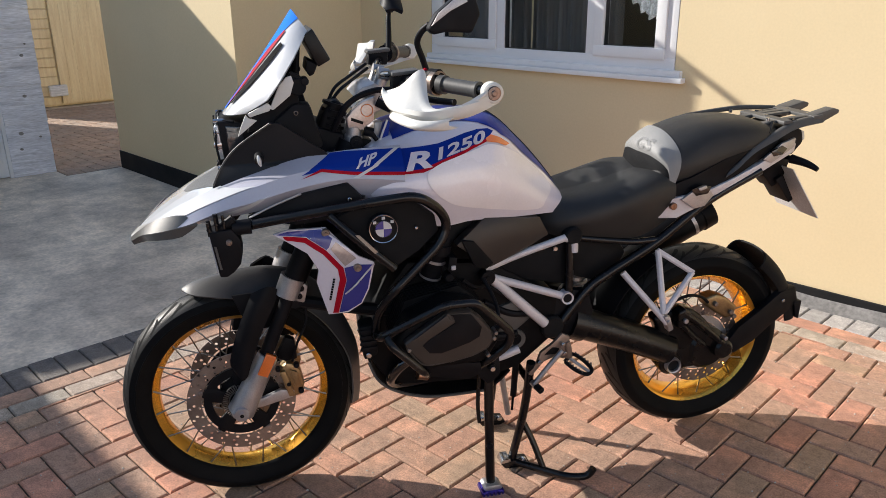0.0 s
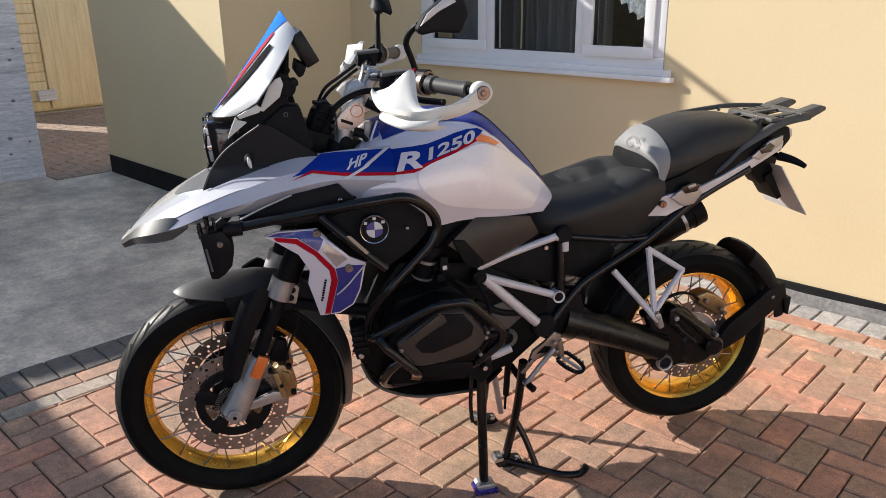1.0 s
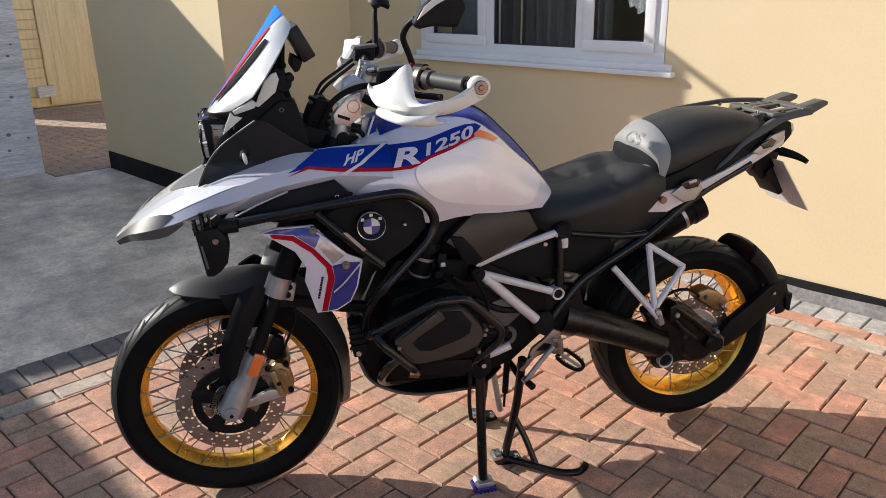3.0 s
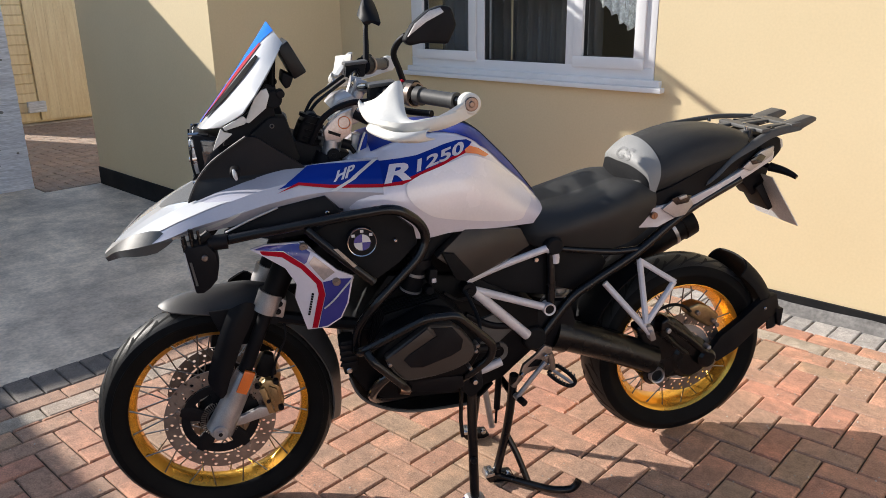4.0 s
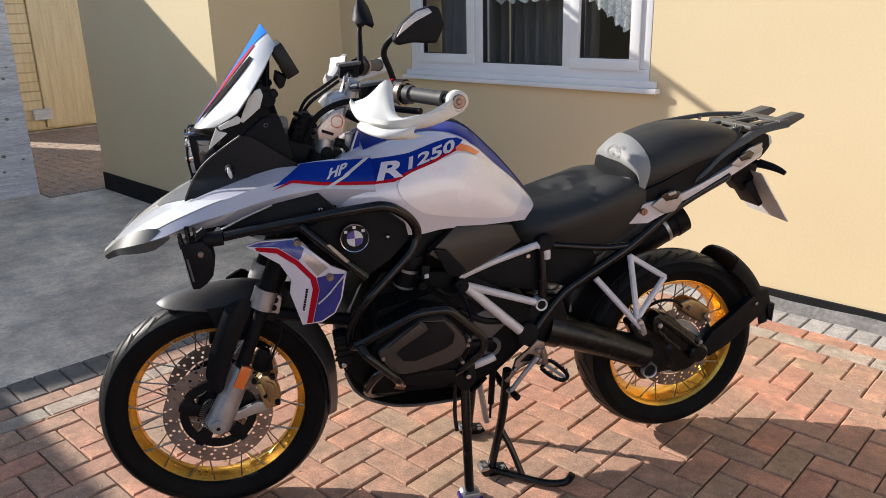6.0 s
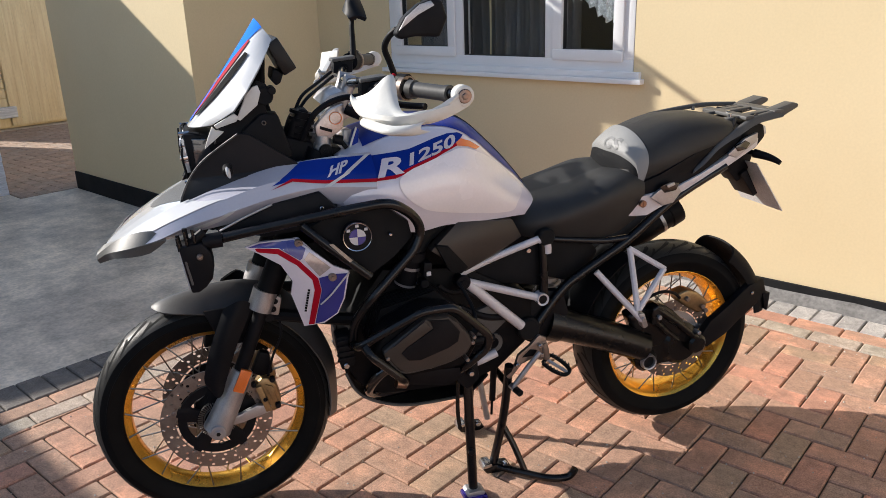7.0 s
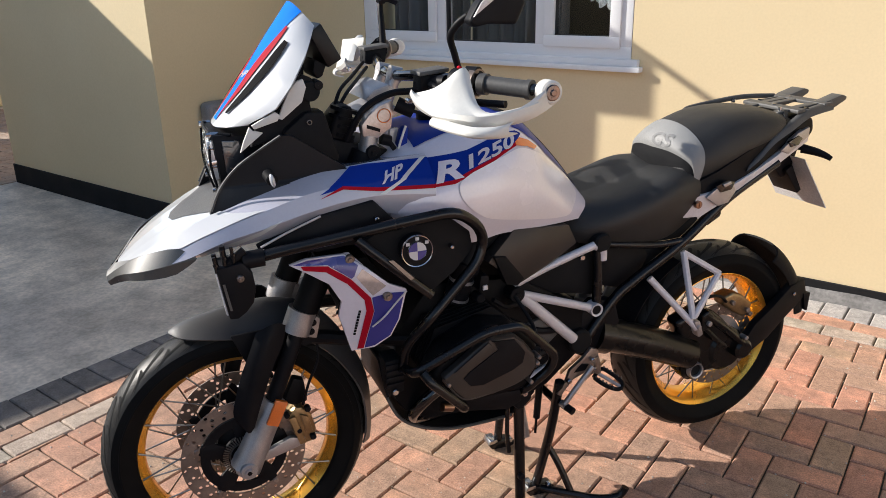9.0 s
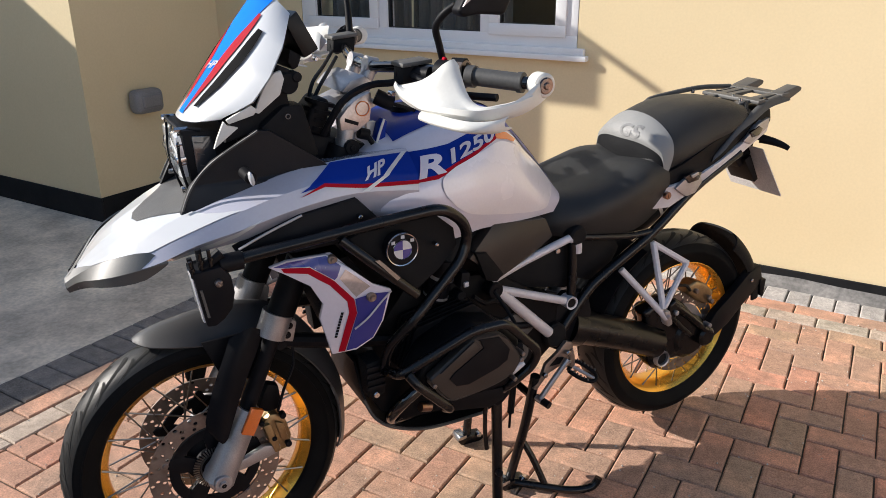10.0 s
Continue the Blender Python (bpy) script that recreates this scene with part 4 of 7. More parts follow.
for sg in (1, -1):
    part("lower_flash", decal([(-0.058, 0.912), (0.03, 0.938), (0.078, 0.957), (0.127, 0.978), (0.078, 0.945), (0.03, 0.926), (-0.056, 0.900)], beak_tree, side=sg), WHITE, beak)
    bill = sheet([[(-0.243, 0, 0.838), (-0.244, 0.018, 0.834), (-0.243, 0.024, 0.824), (-0.238, 0.018, 0.812), (-0.238, 0, 0.812)],
                  [(-0.222, 0, 0.858), (-0.225, 0.030, 0.850), (-0.224, 0.038, 0.838), (-0.219, 0.030, 0.820), (-0.218, 0, 0.822)],
                  [(-0.190, 0.062, 0.880), (-0.196, 0.066, 0.876), (-0.207, 0.070, 0.852), (-0.196, 0.072, 0.836), (-0.18, 0.03, 0.842)],
                  [(-0.162, 0.106, 0.901), (-0.166, 0.108, 0.900), (-0.190, 0.112, 0.866), (-0.180, 0.122, 0.851), (-0.15, 0.08, 0.858)],
                  [(-0.128, 0.138, 0.914), (-0.131, 0.140, 0.916), (-0.156, 0.148, 0.879), (-0.142, 0.156, 0.860), (-0.12, 0.11, 0.868)],
                  [(-0.086, 0.166, 0.924), (-0.088, 0.168, 0.925), (-0.112, 0.172, 0.892), (-0.098, 0.165, 0.868), (-0.085, 0.13, 0.880)],
                  [(-0.056, 0.182, 0.908), (-0.056, 0.184, 0.906), (-0.055, 0.185, 0.903), (-0.058, 0.182, 0.898), (-0.058, 0.175, 0.898)]], 0, 2, 1)
    if sg < 0:
        for v in bill.verts:
            v.co.y = -v.co.y
    part("beak_tip", bill, BILL, beak, "satin grey beak tip", angle=22)
    part("blue_flash", decal([(0.205, 1.022), (0.245, 1.045), (0.282, 1.068), (0.32, 1.071), (0.460, 1.071), (0.460, 1.018), (0.33, 1.027), (0.26, 1.035)], beak_tree, 0.0030, side=sg, fine=0.009), BLUE, beak)
    part("red_line", decal([(0.203, 1.013), (0.255, 1.031), (0.33, 1.021), (0.46, 1.013), (0.46, 1.021), (0.33, 1.029), (0.255, 1.038)], beak_tree, 0.0036, side=sg, fine=0.009), RED, beak)
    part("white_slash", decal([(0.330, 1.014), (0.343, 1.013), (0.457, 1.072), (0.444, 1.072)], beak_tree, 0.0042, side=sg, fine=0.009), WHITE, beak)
part("lettering", decal_bm(text_bm("HP", (0.338, 1.034), (0.048, 0.011), (0.014, 0.021), 0.0, 0.035), beak_tree, 0.0050, 1, "side"), LETTER, beak)
part("indicator", join(disc(0.108, 1.068, 0.19, 0.245, 0.012, 16)), BLACK, beak)
lamp = bmesh.new()
bmesh.ops.create_uvsphere(lamp, u_segments=18, v_segments=10, radius=0.017)
for v in lamp.verts:
    v.co = V(0.108 + v.co.x * 0.34 - v.co.z * 0.14, 0.246 - v.co.y * 0.7, 1.068 + v.co.z * 0.85)
part("indicator_lens", lamp, LENS, beak, "clear indicator lens")

tank_sec = [(0.36, [(0, 1.045), (0.10, 1.050), (0.168, 1.046), (0.232, 1.008), (0.242, 0.968), (0.225, 0.945)]),
            (0.44, [(0, 1.100), (0.10, 1.096), (0.175, 1.068), (0.246, 1.020), (0.262, 0.96), (0.235, 0.915)]),
            (0.55, [(0, 1.124), (0.10, 1.120), (0.178, 1.096), (0.240, 1.030), (0.255, 0.95), (0.225, 0.862)]),
            (0.65, [(0, 1.132), (0.09, 1.130), (0.168, 1.110), (0.225, 1.030), (0.236, 0.95), (0.20, 0.862)]),
            (0.74, [(0, 1.126), (0.08, 1.119), (0.150, 1.088), (0.202, 1.010), (0.212, 0.94), (0.185, 0.858)]),
            (0.82, [(0, 1.060), (0.065, 1.052), (0.122, 1.016), (0.166, 0.957), (0.180, 0.912), (0.165, 0.853)]),
            (0.89, [(0, 0.986), (0.05, 0.980), (0.095, 0.955), (0.128, 0.918), (0.145, 0.885), (0.14, 0.848)]),
            (0.952, [(0, 0.908), (0.04, 0.904), (0.078, 0.892), (0.10, 0.875), (0.11, 0.862), (0.11, 0.84)])]
bm = loft(tank_sec, 6, 5)
tank_tree = tree_of(bm)
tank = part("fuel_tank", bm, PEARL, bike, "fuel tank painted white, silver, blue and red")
part("tank_top", decal([(0.45, 0.150), (0.55, 0.140), (0.62, 0.140), (0.69, 0.150), (0.745, 0.152), (0.80, 0.125), (0.86, 0.100), (0.90, 0.080), (0.945, 0.060), (0.945, -0.060), (0.90, -0.080), (0.86, -0.100), (0.80, -0.125), (0.745, -0.152), (0.69, -0.150), (0.62, -0.140), (0.55, -0.14), (0.45, -0.15)], tank_tree, 0.0018, way="top"), BLUE, tank, "deep blue tank top")
part("centre_pad", decal([(0.70, 0.055), (0.79, 0.052), (0.90, 0.048), (0.946, 0.042), (0.946, -0.042), (0.90, -0.048), (0.79, -0.052), (0.70, -0.055)], tank_tree, 0.004, way="top"), MATT, tank, "black tank pad")
for sg in (1, -1):
    part("blue_flash", decal([(0.437, 1.017), (0.462, 1.066), (0.519, 1.072), (0.559, 1.077), (0.596, 1.087), (0.633, 1.097), (0.672, 1.103), (0.704, 1.102), (0.720, 1.094), (0.708, 1.087), (0.690, 1.077), (0.651, 1.064), (0.613, 1.051), (0.576, 1.041), (0.545, 1.031), (0.506, 1.021)], tank_tree, side=sg), BLUE, tank)
    part("red_line", decal([(0.437, 1.012), (0.510, 1.014), (0.545, 1.025), (0.576, 1.036), (0.613, 1.046), (0.651, 1.060), (0.693, 1.072), (0.696, 1.080), (0.651, 1.067), (0.613, 1.054), (0.576, 1.044), (0.545, 1.034), (0.506, 1.022), (0.437, 1.019)], tank_tree, 0.0026, side=sg), RED, tank)
    part("orange_flash", decal([(0.692, 1.080), (0.709, 1.087), (0.736, 1.077), (0.768, 1.056), (0.752, 1.054), (0.727, 1.065), (0.693, 1.072)], tank_tree, 0.0030, side=sg), ORANGE, tank)
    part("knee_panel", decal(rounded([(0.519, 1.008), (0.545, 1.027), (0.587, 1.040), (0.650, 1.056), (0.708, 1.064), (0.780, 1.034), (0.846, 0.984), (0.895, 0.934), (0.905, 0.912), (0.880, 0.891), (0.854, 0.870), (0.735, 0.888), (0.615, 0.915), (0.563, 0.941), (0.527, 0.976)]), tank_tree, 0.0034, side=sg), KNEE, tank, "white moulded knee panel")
part("lettering", decal_bm(text_bm("R", (0.464, 1.018), (0.071, 0.007), (0.022, 0.040), 0.0, 0.035), tank_tree, 0.0040, 1, "side"), PEARL, tank)
part("lettering", decal_bm(text_bm("1250", (0.550, 1.0385), (0.136, 0.0345), (0.009, 0.028), 0.0, 0.03), tank_tree, 0.0046, 1, "side"), LETTER, tank, "grey-blue lettering")
part("filler_cap", tube([(0.56, 0.0, 1.112), (0.56, 0.0, 1.134)], 0.045, 28, 1), BLACK, tank)
# black covers between beak and badge panel, and below the tank
for sg in (1, -1):
    part("radiator_cover", panel([(0.066, sg * 0.225, 0.918), (0.13, sg * 0.232, 0.945), (0.20, sg * 0.244, 0.978), (0.315, sg * 0.262, 1.004), (0.365, sg * 0.275, 0.95), (0.30, sg * 0.27, 0.915), (0.18, sg * 0.245, 0.90)], 0.04, 0.005), BLACK, bike)
    # pale bar modelled in place of the glossy lit strip on the cover
    part("cover_highlight", tube([(0.072, sg * 0.238, 0.926), (0.13, sg * 0.244, 0.953), (0.20, sg * 0.254, 0.982)], 0.0028, 8), ALLOY, bike)
    part("cover_screw", disc(0.316, 0.966, sg * 0.26, sg * 0.281, 0.0052, 12), CHROME, bike)
    bp_ = part("badge_panel", panel([(0.268, sg * 0.285, 0.918), (0.343, sg * 0.292, 0.952), (0.47, sg * 0.30, 0.960), (0.528, sg * 0.29, 0.912), (0.538, sg * 0.285, 0.868), (0.486, sg * 0.30, 0.826), (0.415, sg * 0.31, 0.785), (0.34, sg * 0.30, 0.852)], 0.03, 0.005, 0.008), MATT, bike, "black side panel with a round badge")
    part("panel_screw", disc(0.477, 0.888, sg * 0.29, sg * 0.311, 0.0048, 12), CHROME, bp_)
    part("badge", disc(0.392, 0.894, sg * 0.29, sg * 0.315, 0.036, 40), BLACK, bp_, "round black badge with blue and white quarters")
    part("badge_ring", lathe([(0.034, sg * 0.3155), (0.036, sg * 0.3165), (0.037, sg * 0.3140)], (0.392, 0.894), 40), CHROME, bp_)
    part("badge_ring", lathe([(0.0205, sg * 0.3155), (0.0215, sg * 0.3170), (0.0225, sg * 0.3155)], (0.392, 0.894), 40), CHROME, bp_)
    for q in range(4):
        bm = bmesh.new()
        pts = [V(0.392, sg * 0.3165, 0.894)] + [V(0.392 + 0.0205 * math.cos(a), sg * 0.3165, 0.894 + 0.0205 * math.sin(a)) for a in (math.pi / 2 * q + math.pi / 16 * j for j in range(9))]
        bm.faces.new([bm.verts.new(p) for p in pts])
        part("badge_quarter", bm, VIOLET if q % 2 else WHITE, bp_)
    for a0 in (140, 90, 40):
        a = math.radians(a0)
        c0, c1 = 0.392 + 0.0285 * math.cos(a), 0.894 + 0.0285 * math.sin(a)
        part("badge_mark", panel([(c0 - 0.004, sg * 0.3172, c1 - 0.0035), (c0 + 0.004, sg * 0.3172, c1 - 0.0035), (c0 + 0.004, sg * 0.3172, c1 + 0.0035), (c0 - 0.004, sg * 0.3172, c1 + 0.0035)], 0.002, 0), WHITE, bp_)
    # radiator side panel in white, red and blue
    L = sg * 0.262
    bm = panel([(0.124, L - sg * 0.01, 0.881), (0.16, L, 0.893), (0.243, L, 0.893), (0.285, L + sg * 0.02, 0.862), (0.330, L + sg * 0.035, 0.822), (0.368, L + sg * 0.045, 0.806), (0.354, L + sg * 0.03, 0.73), (0.336, L + sg * 0.015, 0.685), (0.300, L, 0.657), (0.250, L - sg * 0.02, 0.648), (0.224, L - sg * 0.01, 0.745), (0.230, L, 0.782), (0.205, L, 0.828), (0.158, L - sg * 0.006, 0.860)], 0.012, 0.003)
    bmesh.ops.triangulate(bm, faces=bm.faces[:])
    rt_ = tree_of(bm)
    rp = part("radiator_panel", bm, PEARL, bike, "white radiator panel with red and blue decals")
    part("red_decal", decal([(0.140, 0.878), (0.205, 0.872), (0.252, 0.838), (0.292, 0.79), (0.298, 0.755), (0.276, 0.656), (0.262, 0.655), (0.282, 0.757), (0.278, 0.785), (0.243, 0.828), (0.20, 0.859), (0.145, 0.868)], rt_, 0.0016, sg), RED, rp)
    part("blue_decal", decal([(0.132, 0.881), (0.16, 0.890), (0.241, 0.890), (0.268, 0.868), (0.258, 0.845), (0.252, 0.840), (0.205, 0.874), (0.14, 0.879)], rt_, 0.0014, sg), VIOLET, rp)
    part("blue_decal", decal([(0.294, 0.79), (0.33, 0.800), (0.362, 0.801), (0.350, 0.731), (0.333, 0.688), (0.300, 0.663), (0.278, 0.657), (0.299, 0.755)], rt_, 0.0014, sg), VIOLET, rp)
    part("panel_window", decal([(0.262, 0.842), (0.276, 0.860), (0.324, 0.818), (0.296, 0.795)], rt_, 0.0022, sg), FOIL, rp, "satin metallic inset")
    part("panel_edge", tube([(0.366, L + sg * 0.047, 0.803), (0.345, L + sg * 0.036, 0.775), (0.318, L + sg * 0.028, 0.742), (0.294, L + sg * 0.012, 0.715)], 0.0022, 8), FRAME, rp)
    for k in range(9):
        a_, b_ = 0.2535 + k * 0.0014, 0.694 + k * 0.0074
        part("decal_mark", decal([(a_, b_), (a_ + 0.0055, b_ - 0.0008), (a_ + 0.0065, b_ + 0.0055), (a_ + 0.0010, b_ + 0.0063)], rt_, 0.0016, sg), MATT, rp)
    for s, z in ((0.253, 0.881), (0.326, 0.792)):
        part("panel_bolt", join(disc(s, z, sg * 0.26, sg * (0.272 + max(0, s - 0.25) * 0.38), 0.0105, 20), disc(s, z, sg * 0.27, sg * (0.277 + max(0, s - 0.25) * 0.38), 0.0055, 6, 0.001)), STEEL, rp)
    part("radiator", prism([(0.20, 0.86), (0.30, 0.87), (0.35, 0.80), (0.32, 0.68), (0.27, 0.66), (0.24, 0.74)], sg * 0.10, sg * 0.235, 0.008), MATT, bike)
    # lower side cover below the tank
    part("side_cover", panel([(0.690, sg * 0.195, 0.866), (0.858, sg * 0.172, 0.846), (0.888, sg * 0.165, 0.792), (0.80, sg * 0.185, 0.755), (0.705, sg * 0.20, 0.722), (0.60, sg * 0.235, 0.806)], 0.04, 0.006, 0.004), HEAD, bike, "dark bronze side cover")
    part("cover_lug", panel([(0.612, sg * 0.243, 0.82), (0.650, sg * 0.232, 0.812), (0.712, sg * 0.212, 0.738), (0.690, sg * 0.215, 0.722), (0.655, sg * 0.225, 0.735)], 0.03, 0.005), MATT, bike)

# -- screen, headlight, cockpit --
def screen_point(u, v, lift=0.0):
    """The windscreen: u from its foot to its top, v across it; lift: metres out from its face."""
    def at(u, v):
        w = np.interp(u, (0, 0.12, 0.3, 0.5, 0.75, 1.0), (0.136, 0.160, 0.188, 0.197, 0.168, 0.105))
        return Vector((0.024 + 0.196 * u + 0.060 * (1 - 0.5 * u) * abs(v) ** 2.6 + 0.02 * u * (1 - u), w * v, 1.152 + 0.256 * u - np.interp(u, (0, 0.3, 1), (-0.014, 0.026, 0.048)) * abs(v) ** 2.4))
    p = at(u, v)
    n = (at(u + 0.01, v) - at(u - 0.01, v)).cross(at(u, v + 0.01) - at(u, v - 0.01)).normalized()
    if n.dot(Vector((-1, 0, 0.5))) < 0:
        n = -n
    return tuple(p + n * lift)


def screen_patch(u0, u1, v0, v1, lift, nu=20, nv=8):
    return sheet([[screen_point(u0 + (u1 - u0) * i / nu, v0(i / nu) + (v1(i / nu) - v0(i / nu)) * j / nv, lift) for j in range(nv + 1)] for i in range(nu + 1)], 0, 1, 1)


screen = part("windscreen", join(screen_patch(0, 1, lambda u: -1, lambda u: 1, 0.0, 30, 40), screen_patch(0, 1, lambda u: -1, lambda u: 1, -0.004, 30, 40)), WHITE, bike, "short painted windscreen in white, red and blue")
RU = (0.06, 0.18, 0.33, 0.48, 0.62, 0.84)
red_in = lambda f: np.interp(0.06 + 0.78 * f, RU, (0.13, 0.12, 0.13, 0.16, 0.26, 0.50))
red_out = lambda f: np.interp(0.06 + 0.78 * f, RU, (0.14, 0.23, 0.31, 0.36, 0.45, 0.56))
blue_edge = lambda f: np.interp(0.04 + 0.96 * f, (0.0, 0.06, 0.18, 0.33, 0.48, 0.62, 0.84, 1.0), (0.10, 0.13, 0.12, 0.13, 0.16, 0.26, 0.50, 0.70))
part("blue_stripe", screen_patch(0.04, 1, lambda f: -blue_edge(f), lambda f: blue_edge(f), 0.0016, 26), BRIGHT_BLUE, screen)
mark = text_bm("HP", (0.0, 0.0), (1.0, 0.0), (0.0, 1.0), 0.25, 0.02)
for v in mark.verts:
    u_, v_ = v.co.x, v.co.y
    v.co = V(*screen_point(0.365 + 0.06 * v_ + 0.02 * u_, -0.16 + 0.34 * u_, 0.0034))
part("lettering", mark, WHITE, screen)
for sg in (1, -1):
    part("red_stripe", screen_patch(0.06, 0.84, lambda f: sg * red_in(f), lambda f: sg * red_out(f), 0.0024), RED, screen)
    part("screen_slot", screen_patch(0.115, 0.75, lambda f: sg * (0.395 + 0.27 * f - 0.080 * math.sin(math.pi * min(0.97, max(0.03, f))) ** 0.25), lambda f: sg * (0.395 + 0.27 * f + 0.080 * math.sin(math.pi * min(0.97, max(0.03, f))) ** 0.25), 0.0036), SLOT, screen)
    for outline in ([(0.200, 1.259), (0.205, 1.242), (0.195, 1.212), (0.168, 1.190), (0.152, 1.177), (0.144, 1.180), (0.154, 1.204), (0.170, 1.237), (0.187, 1.255)],
                    [(0.089, 1.168), (0.138, 1.195), (0.149, 1.186), (0.142, 1.175), (0.094, 1.160)],
                    [(0.084, 1.166), (0.091, 1.157), (0.111, 1.152), (0.066, 1.116), (0.061, 1.112), (0.070, 1.136)]):
        part("inner_panel", panel([(a, sg * (0.160 + 0.18 * (a - 0.06)), b) for a, b in outline], 0.010, 0.002), IVORY, screen, "ivory inner screen panel")
    part("screen_backing", panel([(0.200, sg * 0.172, 1.268), (0.222, sg * 0.172, 1.258), (0.214, sg * 0.170, 1.205), (0.225, sg * 0.168, 1.150), (0.15, sg * 0.160, 1.140), (0.085, sg * 0.150, 1.120), (0.100, sg * 0.148, 1.160), (0.158, sg * 0.160, 1.205)], 0.02, 0.003), BLACK, screen)
    part("cowl_frame", panel([(-0.015, sg * 0.138, 0.980), (0.012, sg * 0.130, 1.035), (0.055, sg * 0.150, 1.085), (0.140, sg * 0.195, 1.148), (0.165, sg * 0.198, 1.146), (0.262, sg * 0.210, 1.078), (0.285, sg * 0.205, 1.060), (0.20, sg * 0.200, 1.045), (0.10, sg * 0.178, 1.012)], 0.018, 0.004, 0.004), COWL, bike, "black cowl side")
    part("cowl_edge", tube([(-0.010, sg * 0.142, 0.990), (0.014, sg * 0.138, 1.036), (0.056, sg * 0.158, 1.087), (0.140, sg * 0.200, 1.149)], 0.0024, 8), RACK, bike)
    part("screen_mount", join(disc(0.214, 1.232, sg * 0.10, sg * 0.182, 0.021), prism([(0.15, 1.15), (0.20, 1.19), (0.24, 1.19), (0.27, 1.08), (0.20, 1.08)], sg * 0.12, sg * 0.185, 0.01)), MATT, screen)
    part("screen_knob", disc(0.232, 1.244, sg * 0.14, sg * 0.185, 0.010), BLACK, screen)
    part("mount_bolt", lathe([(0.0035, sg * 0.1935), (0.0045, sg * 0.195), (0.0058, sg * 0.1935)], (0.205, 1.170), 18), STEEL, screen)
for sg in (1, -1):
    part("screen_bracket", tube([(0.225, sg * 0.06, 1.32), (0.215, sg * 0.07, 1.22)], 0.008), BLACK, screen)
disp = part("display", panel([(0.262, 0.115, 1.366), (0.305, 0.115, 1.288), (0.272, 0.115, 1.270), (0.235, 0.115, 1.345)], 0.23, 0.006), DISPLAY, bike, "black instrument display")
part("display_mount", prism([(0.246, 1.290), (0.272, 1.276), (0.262, 1.252), (0.250, 1.246), (0.240, 1.262)], -0.02, 0.10, 0.005), BLACK, disp)
hl = part("headlight", prism([(0.010, 1.145), (0.11, 1.135), (0.16, 1.05), (0.12, 0.99), (0.03, 0.985), (0.02, 1.04)], -0.096, 0.096, 0.012), BLACK, bike, "headlight behind a clear guard")
for sg in (1, -1):
    part("headlight_lens", prism([(0.0, 1.128), (0.02, 1.135), (0.03, 1.045), (0.006, 1.04)], sg * 0.018, sg * 0.085, 0.008), LENS, hl)
    part("side_lens", prism([(0.030, 1.132), (0.070, 1.128), (0.078, 1.085), (0.062, 1.048), (0.034, 1.045)], sg * 0.088, sg * 0.101, 0.005), SMOKED, hl)
    for k in range(3):
        part("lens_rib", tube([(0.034 + 0.004 * k, sg * 0.100, 1.118 - 0.024 * k), (0.070 - 0.004 * k, sg * 0.098, 1.112 - 0.024 * k)], 0.0022, 8, 1), RACK, hl)
    part("lens_frame", prism([(-0.002, 1.085), (0.02, 1.088), (0.02, 1.078), (-0.002, 1.075)], sg * 0.012, sg * 0.09, 0.002), CHROME, hl)
    part("guard_frame", join(tube([(0.012, sg * 0.075, 1.143), (0.004, sg * 0.088, 1.09), (0.012, sg * 0.092, 1.03), (0.028, sg * 0.090, 0.992)], 0.003, 8), tube([(0.012, sg * 0.075, 1.143), (0.052, sg * 0.095, 1.14)], 0.004, 8, 1)), BLACK, hl)
    for z in (1.142, 1.112, 1.072, 1.02):
        part("guard_stud", tube([(0.002, sg * 0.080, z), (0.028, sg * 0.080, z)], 0.0055, 10, 1), CHROME, hl)
part("guard_frame", join(tube([(0.01, -0.075, 1.145), (0.006, 0, 1.147), (0.01, 0.075, 1.145)], 0.003, 8), tube([(0.026, -0.09, 0.992), (0.022, 0, 0.990), (0.026, 0.09, 0.992)], 0.003, 8), tube([(0, 0.0, 1.145), (-0.002, 0.0, 1.07), (0.018, 0.0, 0.99)], 0.0025, 8)), BLACK, hl)
g = part("guard_pane", sheet([[(0.01, -0.085, 1.142), (0.006, 0, 1.144), (0.01, 0.085, 1.142)], [(0.002, -0.09, 1.07), (-0.004, 0, 1.07), (0.002, 0.09, 1.07)], [(0.024, -0.088, 0.995), (0.02, 0, 0.993), (0.024, 0.088, 0.995)]], 0.002, 3, 4), GLASS, hl, "clear headlight guard")
g.visible_shadow = False
part("cockpit_base", prism([(0.20, 1.14), (0.32, 1.10), (0.40, 1.08), (0.42, 1.05), (0.20, 1.05)], -0.11, 0.11, 0.012), BLACK, bike)
part("cable", tube([(0.300, 0.12, 1.11), (0.327, 0.14, 1.165), (0.347, 0.14, 1.185), (0.376, 0.14, 1.201), (0.413, 0.14, 1.211), (0.45, 0.15, 1.213), (0.49, 0.19, 1.225)], 0.0078, 10), BLACK, bike)
part("cable", tube([(0.300, 0.06, 1.17), (0.33, 0.03, 1.20), (0.37, -0.03, 1.218), (0.43, -0.13, 1.24)], 0.0045, 8), BLACK, bike)
part("cable", tube([(0.290, 0.05, 1.16), (0.32, 0.01, 1.205), (0.37, -0.06, 1.228), (0.43, -0.16, 1.25)], 0.0045, 8), BLACK, bike)
loom = part("wiring_loom", prism([(0.28, 1.158), (0.306, 1.186), (0.329, 1.178), (0.322, 1.137), (0.330, 1.07), (0.28, 1.07), (0.262, 1.115)], 0.0, 0.098, 0.014, 3), BLACK, bike, "black corrugated wiring loom")
